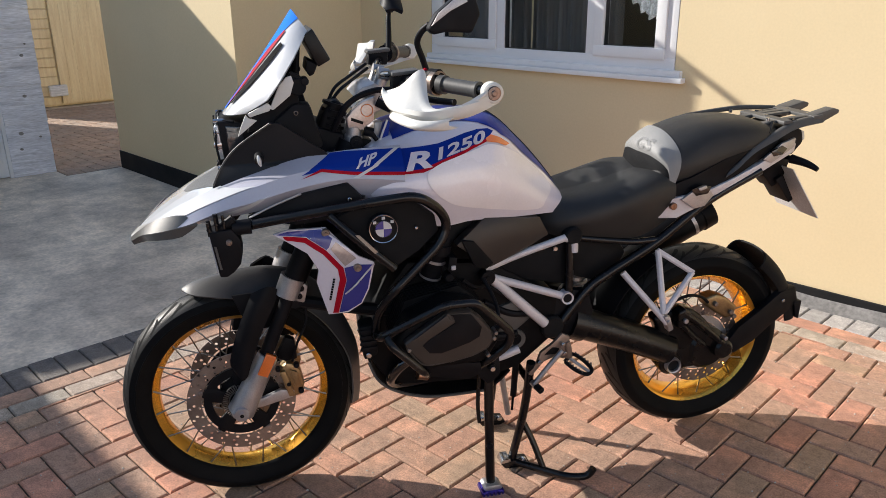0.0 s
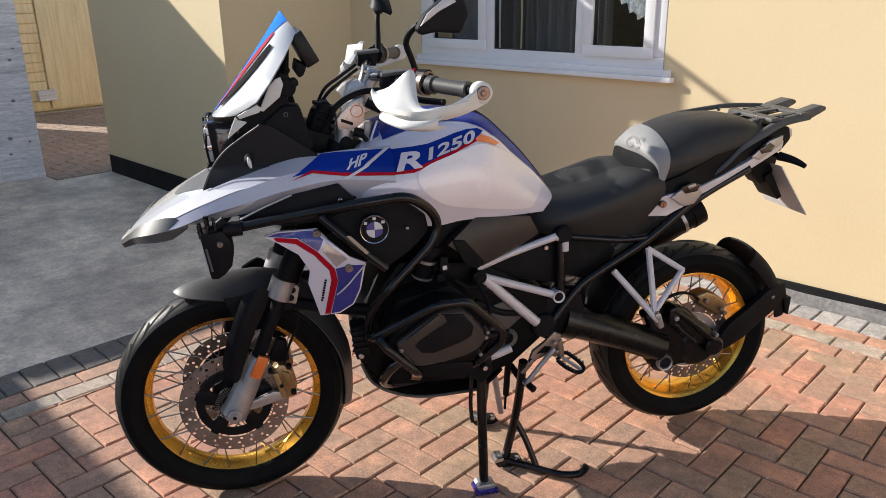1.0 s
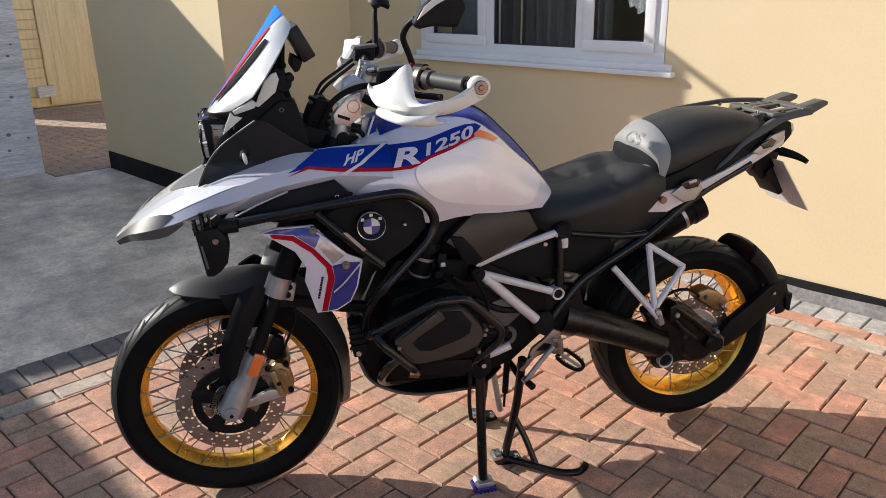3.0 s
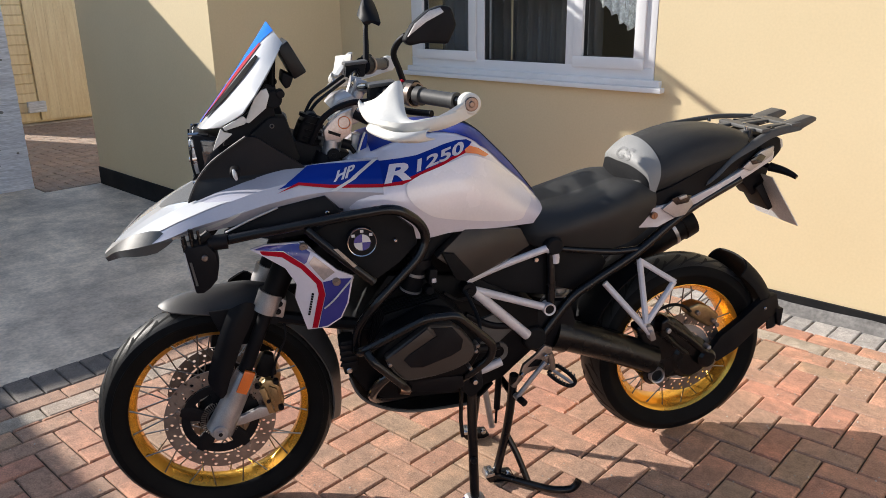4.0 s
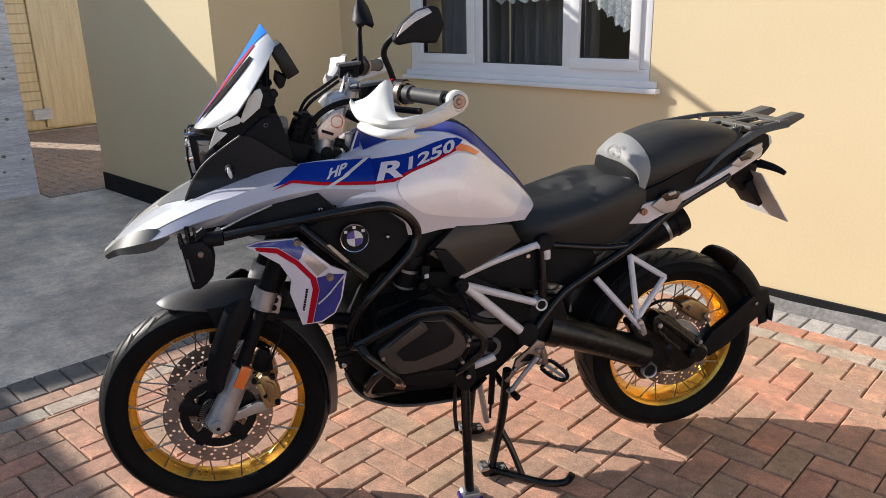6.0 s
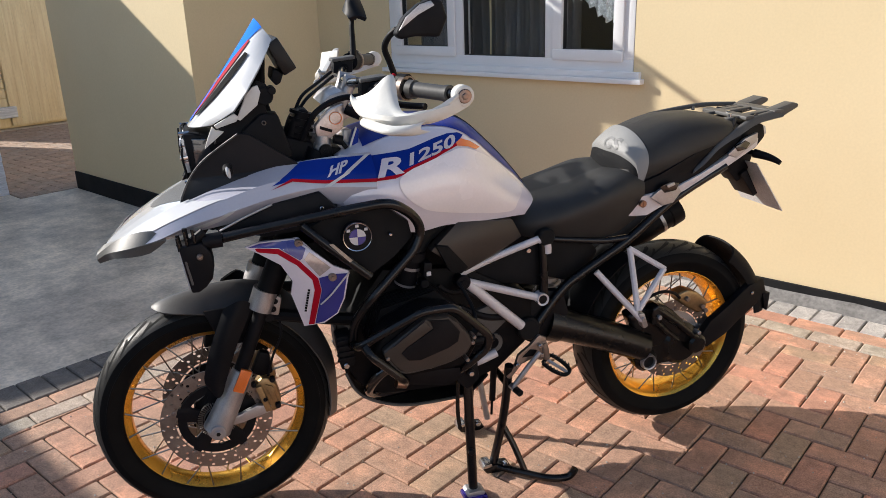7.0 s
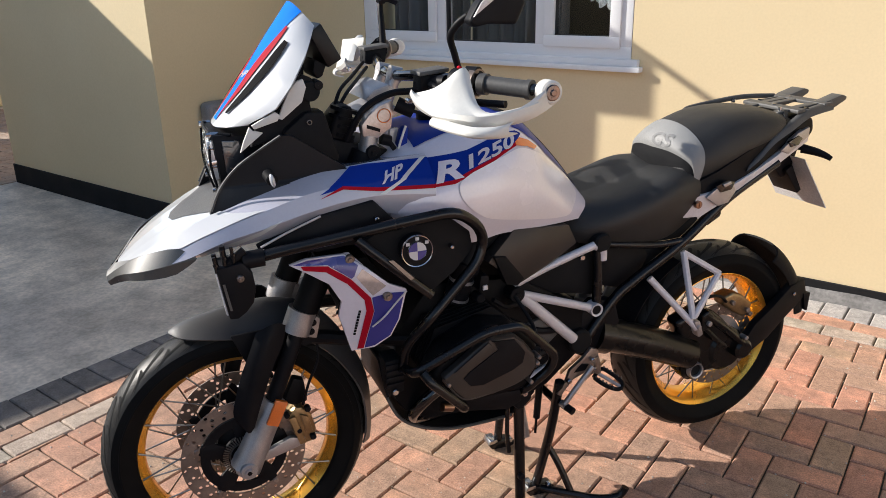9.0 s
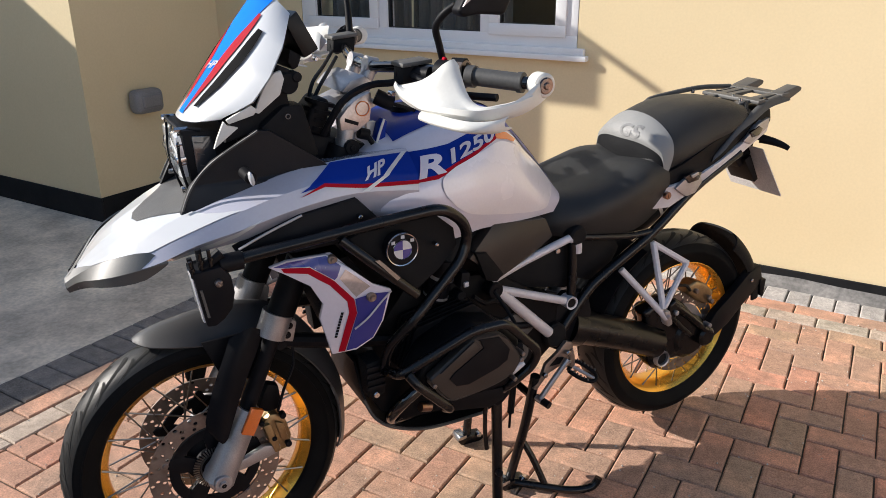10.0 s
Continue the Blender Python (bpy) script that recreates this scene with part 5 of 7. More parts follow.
for q in range(5):
    part("loom_ring", tube([(0.296 + 0.004 * q, 0.070, 1.095 + 0.018 * q), (0.2985 + 0.004 * q, 0.070, 1.103 + 0.018 * q)], 0.034, 16, 1), BLACK, loom)
part("rubber_boot", join(tube([(0.418, 0.135, 1.185), (0.435, 0.142, 1.176), (0.452, 0.146, 1.168)], 0.017, 14, 3), tube([(0.452, 0.146, 1.168), (0.50, 0.16, 1.15)], 0.004, 8, 1)), BLACK, bike)

# -- handlebar --
yoke = part("top_yoke", join(prism([(0.362, 1.188), (0.385, 1.212), (0.42, 1.222), (0.440, 1.206), (0.430, 1.194), (0.39, 1.184)], -0.10, 0.075, 0.006), prism([(0.365, 1.150), (0.43, 1.175), (0.435, 1.155), (0.372, 1.130)], -0.125, 0.10, 0.006)), ALLOY, bike, "cast silver top yoke")
for sg in (1, -1):
    part("riser", join(tube([(0.415, sg * 0.045, 1.165), (0.445, sg * 0.045, 1.235)], 0.017, 16, 1), tube([(0.432, sg * 0.045, 1.243), (0.460, sg * 0.045, 1.236)], 0.019, 14, 1)), ALLOY, yoke)
    part("fork_cap", join(tube([(0.349, sg * 0.115, 1.072), (0.356, sg * 0.115, 1.116)], 0.0205, 22, 1), tube([(0.350, sg * 0.115, 1.078), (0.353, sg * 0.115, 1.094)], 0.0235, 22, 1)), ALLOY, yoke, "bright fork tube top")
    part("clamp_knob", join(disc(0.356, 1.080, sg * 0.11, sg * 0.148, 0.017), disc(0.356, 1.080, sg * 0.145, sg * 0.151, 0.007, 6, 0.001)), BLACK, yoke)
part("yoke_cover", panel([(0.377, 0.132, 1.183), (0.411, 0.132, 1.195), (0.412, 0.132, 1.169), (0.405, 0.132, 1.131), (0.372, 0.132, 1.108), (0.337, 0.132, 1.115), (0.334, 0.132, 1.142), (0.352, 0.132, 1.163)], 0.03, 0.006), FOIL, yoke, "pale metallic yoke cheek")
part("cheek_slot", panel([(0.347, 0.1335, 1.143), (0.378, 0.1335, 1.131), (0.376, 0.1335, 1.124), (0.346, 0.1335, 1.135)], 0.004, 0.0), BLACK, yoke)
part("cheek_ring", lathe([(0.0145, 0.1335), (0.0155, 0.1345), (0.0165, 0.1335)], (0.388, 1.160), 24), ORANGE, yoke)
part("steering_damper", join(tube([(0.380, 0.125, 1.107), (0.402, 0.125, 1.100)], 0.0125, 16, 1), tube([(0.398, 0.125, 1.101), (0.412, 0.125, 1.080)], 0.006, 10, 1)), BLACK, yoke)
hn = part("tank_horn", panel([(0.432, 0.125, 1.122), (0.442, 0.125, 1.132), (0.450, 0.125, 1.126), (0.440, 0.125, 1.060), (0.415, 0.125, 1.060), (0.418, 0.125, 1.075)], 0.03, 0.005), BLUE, bike, "blue inner tank corner")
part("horn_edge", tube([(0.417, 0.127, 1.068), (0.428, 0.127, 1.100), (0.441, 0.127, 1.132)], 0.003, 8), WHITE, hn)
part("white_inner_panel", panel([(0.412, 0.095, 1.122), (0.436, 0.095, 1.122), (0.430, 0.095, 1.068), (0.408, 0.095, 1.075)], 0.015, 0.004), WHITE, bike)
bar_l = [(0.445, 0.0, 1.238), (0.448, 0.08, 1.240), (0.47, 0.17, 1.247), (0.515, 0.29, 1.246), (0.565, 0.38, 1.242), (0.612, 0.446, 1.238)]
RISE = 0.022   # the bar stands a little higher on the far side
bar_r = [(s, -l, z + RISE * l / 0.4) for s, l, z in bar_l]
bar = part("handlebar", join(tube(bar_l, 0.0125, 14), tube(bar_r, 0.0125, 14)), GLOSS, bike)
for sg, up in ((1, 0.0), (-1, RISE)):
    part("grip", join(tube([(0.542, sg * 0.342, 1.2437 + up), (0.600, sg * 0.428, 1.2385 + up)], 0.0178, 18, 1), tube([(0.535, sg * 0.332, 1.2437 + up), (0.545, sg * 0.346, 1.243 + up)], 0.022, 18, 1), tube([(0.596, sg * 0.423, 1.2385 + up), (0.602, sg * 0.432, 1.2385 + up)], 0.020, 18, 1)), GRIP, bar, "ribbed dark grey grip")
    part("switch_block", join(tube([(0.505, sg * 0.268, 1.246 + up), (0.534, sg * 0.325, 1.244 + up)], 0.026, 16, 1), tube([(0.52, sg * 0.30, 1.262 + up), (0.535, sg * 0.325, 1.262 + up)], 0.016, 10, 1)), BLACK, bar)
    part("switch_ring", tube([(0.527, sg * 0.312, 1.245 + up), (0.534, sg * 0.324, 1.244 + up)], 0.0295, 24, 1), STEEL, bar)
    part("rocker_switch", disc(0.512, 1.272 + up, sg * 0.272, sg * 0.284, 0.0045, 12), RED if sg > 0 else BLACK, bar)
    part("lever", tube([(0.46, sg * 0.24, 1.236 + up), (0.485, sg * 0.30, 1.222 + up), (0.50, sg * 0.36, 1.214 + up), (0.545, sg * 0.43, 1.214 + up)], 0.0075, 10), BLACK, bar)
    part("master_cylinder", join(tube([(0.455, sg * 0.19, 1.235 + up), (0.49, sg * 0.26, 1.24 + up)], 0.017, 14, 1)), BLACK, bar)
    res = part("reservoir", prism([(0.440, 1.222 + up), (0.443, 1.256 + up), (0.503, 1.261 + up), (0.498, 1.221 + up)], sg * 0.180, sg * 0.230, 0.006), MATT, bar, "square fluid reservoir")
    part("reservoir_lid", prism([(0.438, 1.254 + up), (0.439, 1.263 + up), (0.507, 1.269 + up), (0.507, 1.260 + up)], sg * 0.175, sg * 0.235, 0.003), RACK, res)
    spine = ((0.413, 0.417, 0.255, 1.211, 1.219), (0.412, 0.428, 0.285, 1.200, 1.226), (0.413, 0.442, 0.320, 1.193, 1.237), (0.416, 0.458, 0.348, 1.189, 1.256), (0.419, 0.478, 0.365, 1.187, 1.277), (0.424, 0.478, 0.385, 1.186, 1.255),
             (0.432, 0.474, 0.415, 1.185, 1.226), (0.445, 0.474, 0.445, 1.184, 1.208), (0.465, 0.482, 0.475, 1.183, 1.203), (0.50, 0.505, 0.492, 1.186, 1.208), (0.54, 0.542, 0.497, 1.192, 1.214), (0.585, 0.586, 0.487, 1.204, 1.232), (0.620, 0.620, 0.468, 1.214, 1.258))
    hg = part("hand_guard", sheet([[(s0 + 0.020, sg * (l - 0.010), z0 + up), (s0, sg * l, z0 + 0.004 + up), (s0 - 0.002, sg * (l + 0.002), z0 + 0.018 + up), (s0 + (s1 - s0) * 0.6, sg * l, z0 + (z1 - z0) * 0.72 + up), (s1, sg * (l - 0.002), z1 + up), (s1 + 0.012, sg * (l - 0.006), z1 + up)] for s0, s1, l, z0, z1 in spine], 0.004, 2, 2), IVORY, bar, "white plastic hand guard")
    if sg < 0:
        part("guard_fin", panel([(0.442, -0.398, 1.292), (0.478, -0.310, 1.301), (0.474, -0.322, 1.262), (0.462, -0.340, 1.236), (0.428, -0.392, 1.232)], 0.008, 0.003), IVORY, hg)
    part("guard_spoiler", sheet([[(s + 0.004, sg * (l - 0.002), z + 0.002 + up), (s - 0.008, sg * (l + 0.004), z - 0.005 + up), (s - 0.008, sg * (l + 0.004), z - 0.016 + up), (s + 0.014, sg * (l - 0.004), z - 0.022 + up)] for s, l, z in ((0.416, 0.365, 1.190), (0.420, 0.40, 1.188), (0.432, 0.45, 1.186), (0.450, 0.492, 1.185), (0.485, 0.512, 1.187), (0.52, 0.508, 1.192))], 0.004, 3, 3), IVORY, hg)
    part("bar_end", join(disc(0.622, 1.237 + up, sg * 0.444, sg * 0.478, 0.0235, 28, 0.004)), IVORY, hg)
    part("bar_end_cap", join(disc(0.622, 1.237 + up, sg * 0.476, sg * 0.481, 0.016, 24), disc(0.622, 1.237 + up, sg * 0.479, sg * 0.484, 0.007, 16)), COPPER, hg, "bronze bar end cap")
    part("guard_screw", disc(0.412, 1.205 + up, sg * 0.225, sg * 0.245, 0.006, 12), CHROME, hg)
# mirrors
ml = part("mirror", tube([(0.520, 0.255, 1.268), (0.508, 0.262, 1.30), (0.494, 0.275, 1.335), (0.500, 0.30, 1.362), (0.515, 0.318, 1.378)], 0.0075, 12), BLACK, bike, "black mirror on a bent stalk")
outline = [(0.503, 1.368), (0.524, 1.403), (0.560, 1.432), (0.596, 1.444), (0.616, 1.438), (0.628, 1.400), (0.608, 1.358), (0.548, 1.362), (0.516, 1.356)]
part("mirror_head", prism(outline, 0.315, 0.352, 0.013, 3), BLACK, ml)
part("mirror_glass", prism([(0.53, 1.372), (0.56, 1.42), (0.60, 1.43), (0.615, 1.40), (0.60, 1.37)], 0.312, 0.3155, 0.001), CHROME, ml)
part("mirror_cap", panel([(0.512, 0.353, 1.376), (0.528, 0.356, 1.404), (0.562, 0.356, 1.431), (0.588, 0.354, 1.438), (0.596, 0.356, 1.428), (0.555, 0.357, 1.408)], 0.004, 0.001), ALLOY, ml)
mr = part("mirror", join(tube([(0.516, -0.255, 1.285), (0.520, -0.27, 1.33), (0.523, -0.285, 1.37), (0.530, -0.300, 1.405)], 0.0095, 12, taper=0.0065), tube([(0.528, -0.296, 1.392), (0.534, -0.304, 1.412)], 0.013, 14, 1)), BLACK, bike, "black mirror on a straight stalk")
part("mirror_head", sheet([[(0.512, -0.265, 1.395), (0.540, -0.262, 1.400), (0.566, -0.262, 1.392)], [(0.505, -0.31, 1.41), (0.525, -0.31, 1.45), (0.568, -0.31, 1.42)], [(0.512, -0.36, 1.42), (0.540, -0.36, 1.478), (0.562, -0.36, 1.455)], [(0.54, -0.40, 1.43), (0.55, -0.40, 1.46), (0.56, -0.40, 1.44)]], 0.012, 4, 4), BLACK, mr)

# -- crash bars and lamps --
for sg in (1, -1):
    cb = part("crash_bar", join(tube(bent([(0.060, sg * 0.240, 0.906), (0.13, sg * 0.258, 0.921), (0.365, sg * 0.322, 0.966), (0.475, sg * 0.338, 0.980), (0.535, sg * 0.318, 0.935), (0.560, sg * 0.295, 0.888), (0.540, sg * 0.302, 0.840), (0.412, sg * 0.316, 0.722), (0.376, sg * 0.258, 0.640), (0.372, sg * 0.24, 0.57)], 0.035), 0.0125, 14, 1),
                                tube([(0.262, sg * 0.304, 0.935), (0.335, sg * 0.33, 0.868), (0.414, sg * 0.335, 0.795)], 0.011, 12)), BARPAINT, bike, "black tubular crash bar")
    part("bar_marks", panel([(0.318, sg * 0.343, 0.892), (0.328, sg * 0.343, 0.892), (0.372, sg * 0.347, 0.846), (0.364, sg * 0.347, 0.842)], 0.003, 0.0), SPOKE, cb)
    part("lower_bar", join(tube(bent([(0.372, sg * 0.24, 0.575), (0.372, sg * 0.330, 0.606), (0.533, sg * 0.372, 0.697), (0.616, sg * 0.374, 0.698), (0.716, sg * 0.362, 0.597), (0.711, sg * 0.352, 0.556), (0.655, sg * 0.335, 0.505), (0.645, sg * 0.27, 0.455)], 0.022), 0.0115, 12, 1),
                           tube(bent([(0.385, sg * 0.345, 0.612), (0.400, sg * 0.362, 0.590), (0.478, sg * 0.368, 0.513), (0.500, sg * 0.30, 0.470)], 0.02), 0.0115, 12, 1)), BARPAINT, cb)
    part("bar_pad", panel([(0.485, sg * 0.335, 0.518), (0.641, sg * 0.335, 0.504), (0.648, sg * 0.330, 0.468), (0.61, sg * 0.325, 0.450), (0.492, sg * 0.330, 0.476)], 0.05, 0.008), BLACK, cb)
    au = part("auxiliary_lamp", panel([(-0.026, sg * 0.268, 0.902), (0.028, sg * 0.272, 0.910), (0.046, sg * 0.272, 0.885), (0.050, sg * 0.272, 0.850), (0.043, sg * 0.270, 0.818), (0.026, sg * 0.269, 0.798), (0.008, sg * 0.268, 0.786), (-0.010, sg * 0.266, 0.786)], 0.075, 0.014), BLACK, bike, "black auxiliary lamp on a clamp")
    part("lamp_lens", panel([(-0.027, sg * 0.262, 0.892), (-0.018, sg * 0.262, 0.893), (-0.006, sg * 0.262, 0.795), (-0.015, sg * 0.262, 0.795)], 0.06, 0.003), LENS, au)
    part("lamp_bolt", join(disc(0.020, 0.878, sg * 0.262, sg * 0.280, 0.0075, 16), disc(0.020, 0.878, sg * 0.278, sg * 0.283, 0.004, 6, 0.001)), STEEL, au)
    for s, z in ((-0.024, 0.905), (-0.006, 0.918), (0.012, 0.922)):
        part("lamp_stud", join(tube([(s, sg * 0.262, z - 0.012), (s - 0.003, sg * 0.262, z + 0.022)], 0.0036, 10, 1), tube([(s, sg * 0.262, z + 0.002), (s - 0.001, sg * 0.262, z + 0.007)], 0.0056, 10, 1)), BARPAINT, au)
    part("lens_slot", panel([(-0.016, sg * 0.270, 0.868), (-0.011, sg * 0.270, 0.868), (-0.002, sg * 0.270, 0.808), (-0.007, sg * 0.270, 0.808)], 0.004, 0.0), RACK, au)
    part("lamp_clamp", join(tube([(0.0, sg * 0.248, 0.905), (0.035, sg * 0.248, 0.93)], 0.012, 10, 1), tube([(0.03, sg * 0.245, 0.905), (0.075, sg * 0.245, 0.907)], 0.019, 16, 1), tube([(-0.005, sg * 0.25, 0.905), (-0.008, sg * 0.25, 0.945)], 0.006, 10, 1), tube([(-0.022, sg * 0.25, 0.90), (-0.026, sg * 0.25, 0.93)], 0.005, 10, 1)), BLACK, au)

# -- engine --
eng = part("engine", join(prism([(0.385, 0.62), (0.365, 0.46), (0.40, 0.40), (0.46, 0.36), (0.72, 0.345), (0.82, 0.38), (0.93, 0.47), (0.93, 0.60), (0.72, 0.72), (0.48, 0.745)], -0.155, 0.155, 0.02),
                          prism([(0.30, 0.93), (0.60, 0.92), (0.86, 0.84), (0.93, 0.77), (0.94, 0.62), (0.74, 0.66), (0.55, 0.74), (0.36, 0.74)], -0.13, 0.13, 0.02)), ENGINE, bike, "black flat-twin engine")
part("skid_plate", sheet([[(0.358, l * 0.6, 0.52), (0.366, l * 0.9, 0.43), (0.392, l, 0.374), (0.45, l, 0.330), (0.55, l, 0.300), (0.72, l, 0.298), (0.80, l * 0.9, 0.345)] for l in (-0.13, -0.06, 0, 0.06, 0.13)], 0.006, 2, 4), BLACK, eng, "black engine guard plate")
for sg in (1, -1):
    part("guard_lip", tube([(0.366, sg * 0.118, 0.43), (0.392, sg * 0.132, 0.374), (0.45, sg * 0.132, 0.330), (0.55, sg * 0.132, 0.300), (0.72, sg * 0.132, 0.298)], 0.0045, 8), RACK, eng)
    part("oil_cap", disc(0.58, 0.715, sg * 0.20, sg * 0.235, 0.012, 18), BLACK, eng)
    part("cover_ring", lathe([(0.018, sg * 0.158), (0.030, sg * 0.160), (0.032, sg * 0.154)], (0.80, 0.47), 28), RACK, eng)
    part("starter_cover", prism([(0.70, 0.57), (0.80, 0.60), (0.86, 0.55), (0.80, 0.50), (0.72, 0.50)], sg * 0.13, sg * 0.165, 0.012), RACK, eng)
part("exhaust_header", join(tube([(0.52, 0.20, 0.50), (0.44, 0.19, 0.44), (0.43, 0.14, 0.37), (0.52, 0.10, 0.34), (0.70, 0.06, 0.34)], 0.016, 16), tube([(0.52, -0.20, 0.50), (0.44, -0.19, 0.44), (0.43, -0.14, 0.37), (0.52, -0.10, 0.34), (0.70, -0.06, 0.34)], 0.012, 16)), GLOSS, eng, "glossy black exhaust header")
part("header_flange", tube([(0.50, 0.165, 0.395), (0.53, 0.160, 0.385)], 0.012, 14, 1), COPPER, eng, "heat-tinted flange")
for sg in (1, -1):
    for i in range(6):
        l = sg * (0.165 + i * 0.016)
        part("cooling_fin", prism([(0.41, 0.57), (0.45, 0.67), (0.60, 0.70), (0.67, 0.64), (0.67, 0.53), (0.60, 0.48), (0.46, 0.49)], l, l + sg * 0.009, 0.003), ENGINE, eng)
    hd = part("cylinder_head", prism([(0.405, 0.585), (0.448, 0.648), (0.552, 0.692), (0.628, 0.674), (0.680, 0.625), (0.692, 0.562), (0.655, 0.503), (0.50, 0.495), (0.44, 0.535)], sg * 0.25, sg * 0.335, 0.016, 3), ENGINE, eng)
    cov = part("head_cover", prism([(0.425, 0.597), (0.541, 0.674), (0.605, 0.672), (0.630, 0.652), (0.660, 0.612), (0.670, 0.582), (0.652, 0.556), (0.609, 0.538), (0.555, 0.528), (0.482, 0.524), (0.452, 0.555)], sg * 0.335, sg * 0.366, 0.012, 3), HEAD, hd, "bronze-grey head cover", angle=25)
    part("cover_inset", prism([(0.475, 0.588), (0.490, 0.602), (0.562, 0.644), (0.553, 0.664), (0.545, 0.668), (0.604, 0.662), (0.632, 0.625), (0.626, 0.598), (0.60, 0.584), (0.524, 0.562), (0.492, 0.566)], sg * 0.364, sg * 0.3695, 0.003), BLACK, hd)
    part("inset_plate", prism([(0.450, 0.608), (0.538, 0.668), (0.556, 0.645), (0.488, 0.606)], sg * 0.364, sg * 0.371, 0.003), HEAD, hd)
    part("cover_rim", tube([(0.432, sg * 0.362, 0.594), (0.456, sg * 0.362, 0.552), (0.486, sg * 0.362, 0.530), (0.555, sg * 0.362, 0.534), (0.61, sg * 0.362, 0.544), (0.648, sg * 0.362, 0.560)], 0.0028, 8), HEAD, hd)
    for s, z in ((0.672, 0.60), (0.668, 0.585), (0.652, 0.538), (0.44, 0.578)):
        part("head_bolt", disc(s, z, sg * 0.33, sg * 0.368, 0.0055, 12), STEEL, hd)
    part("plug_cap", join(tube([(0.66, sg * 0.32, 0.60), (0.69, sg * 0.33, 0.595)], 0.012, 12, 1), tube([(0.69, sg * 0.33, 0.595), (0.70, sg * 0.28, 0.64), (0.68, sg * 0.22, 0.70)], 0.005, 8)), BLACK, hd)
    part("throttle_body", join(tube([(0.535, sg * 0.18, 0.70), (0.555, sg * 0.19, 0.78)], 0.030, 20, 1), tube([(0.556, sg * 0.19, 0.775), (0.560, sg * 0.19, 0.80)], 0.036, 20, 1)), BLACK, eng)
    part("clamp_ring", tube([(0.5375, sg * 0.181, 0.706), (0.539, sg * 0.182, 0.712)], 0.0315, 20, 1), ALLOY, eng)
    part("clamp_ring", tube([(0.549, sg * 0.187, 0.752), (0.551, sg * 0.188, 0.760)], 0.0315, 20, 1), ALLOY, eng)
    part("injector", prism([(0.575, 0.735), (0.58, 0.775), (0.602, 0.772), (0.60, 0.73)], sg * 0.185, sg * 0.235, 0.004), BLACK, eng)
    part("injector_plug", prism([(0.584, 0.738), (0.584, 0.750), (0.596, 0.751), (0.597, 0.739)], sg * 0.232, sg * 0.240, 0.002), FRAME, eng)
    part("intake_pipe", tube([(0.555, sg * 0.19, 0.79), (0.60, sg * 0.17, 0.84), (0.66, sg * 0.14, 0.85)], 0.030, 16), MATT, eng)
    part("oil_pipe", join(tube([(0.62, sg * 0.22, 0.70), (0.66, sg * 0.21, 0.67), (0.70, sg * 0.19, 0.66), (0.76, sg * 0.17, 0.62)], 0.006, 8), tube([(0.70, sg * 0.16, 0.60), (0.78, sg * 0.165, 0.56), (0.86, sg * 0.16, 0.55)], 0.010, 10), tube([(0.64, sg * 0.20, 0.56), (0.72, sg * 0.18, 0.50), (0.80, sg * 0.16, 0.49)], 0.012, 10)), BLACK, eng)
    hb = part("horn", prism([(0.330, 0.598), (0.372, 0.602), (0.378, 0.510), (0.340, 0.498)], sg * 0.175, sg * 0.235, 0.008), MATT, eng)
    for i in range(4):
        part("horn_rib", prism([(0.328, 0.528 + i * 0.017), (0.332, 0.538 + i * 0.017), (0.376, 0.540 + i * 0.017), (0.374, 0.530 + i * 0.017)], sg * 0.232, sg * 0.240, 0.002), BLACK, hb)
    part("horn_bolt", disc(0.352, 0.515, sg * 0.23, sg * 0.243, 0.008, 12), CHROME, hb)
part("airbox", prism([(0.735, 0.70), (0.93, 0.768), (0.965, 0.75), (0.968, 0.62), (0.80, 0.655)], -0.15, 0.15, 0.02), MATT, bike)
part("airbox_screw", disc(0.915, 0.742, 0.145, 0.157, 0.008, 12), CHROME, bike)
part("battery_box", prism([(0.98, 0.77), (1.12, 0.755), (1.16, 0.70), (1.10, 0.60), (0.98, 0.64)], -0.12, 0.12, 0.015), MATT, bike)

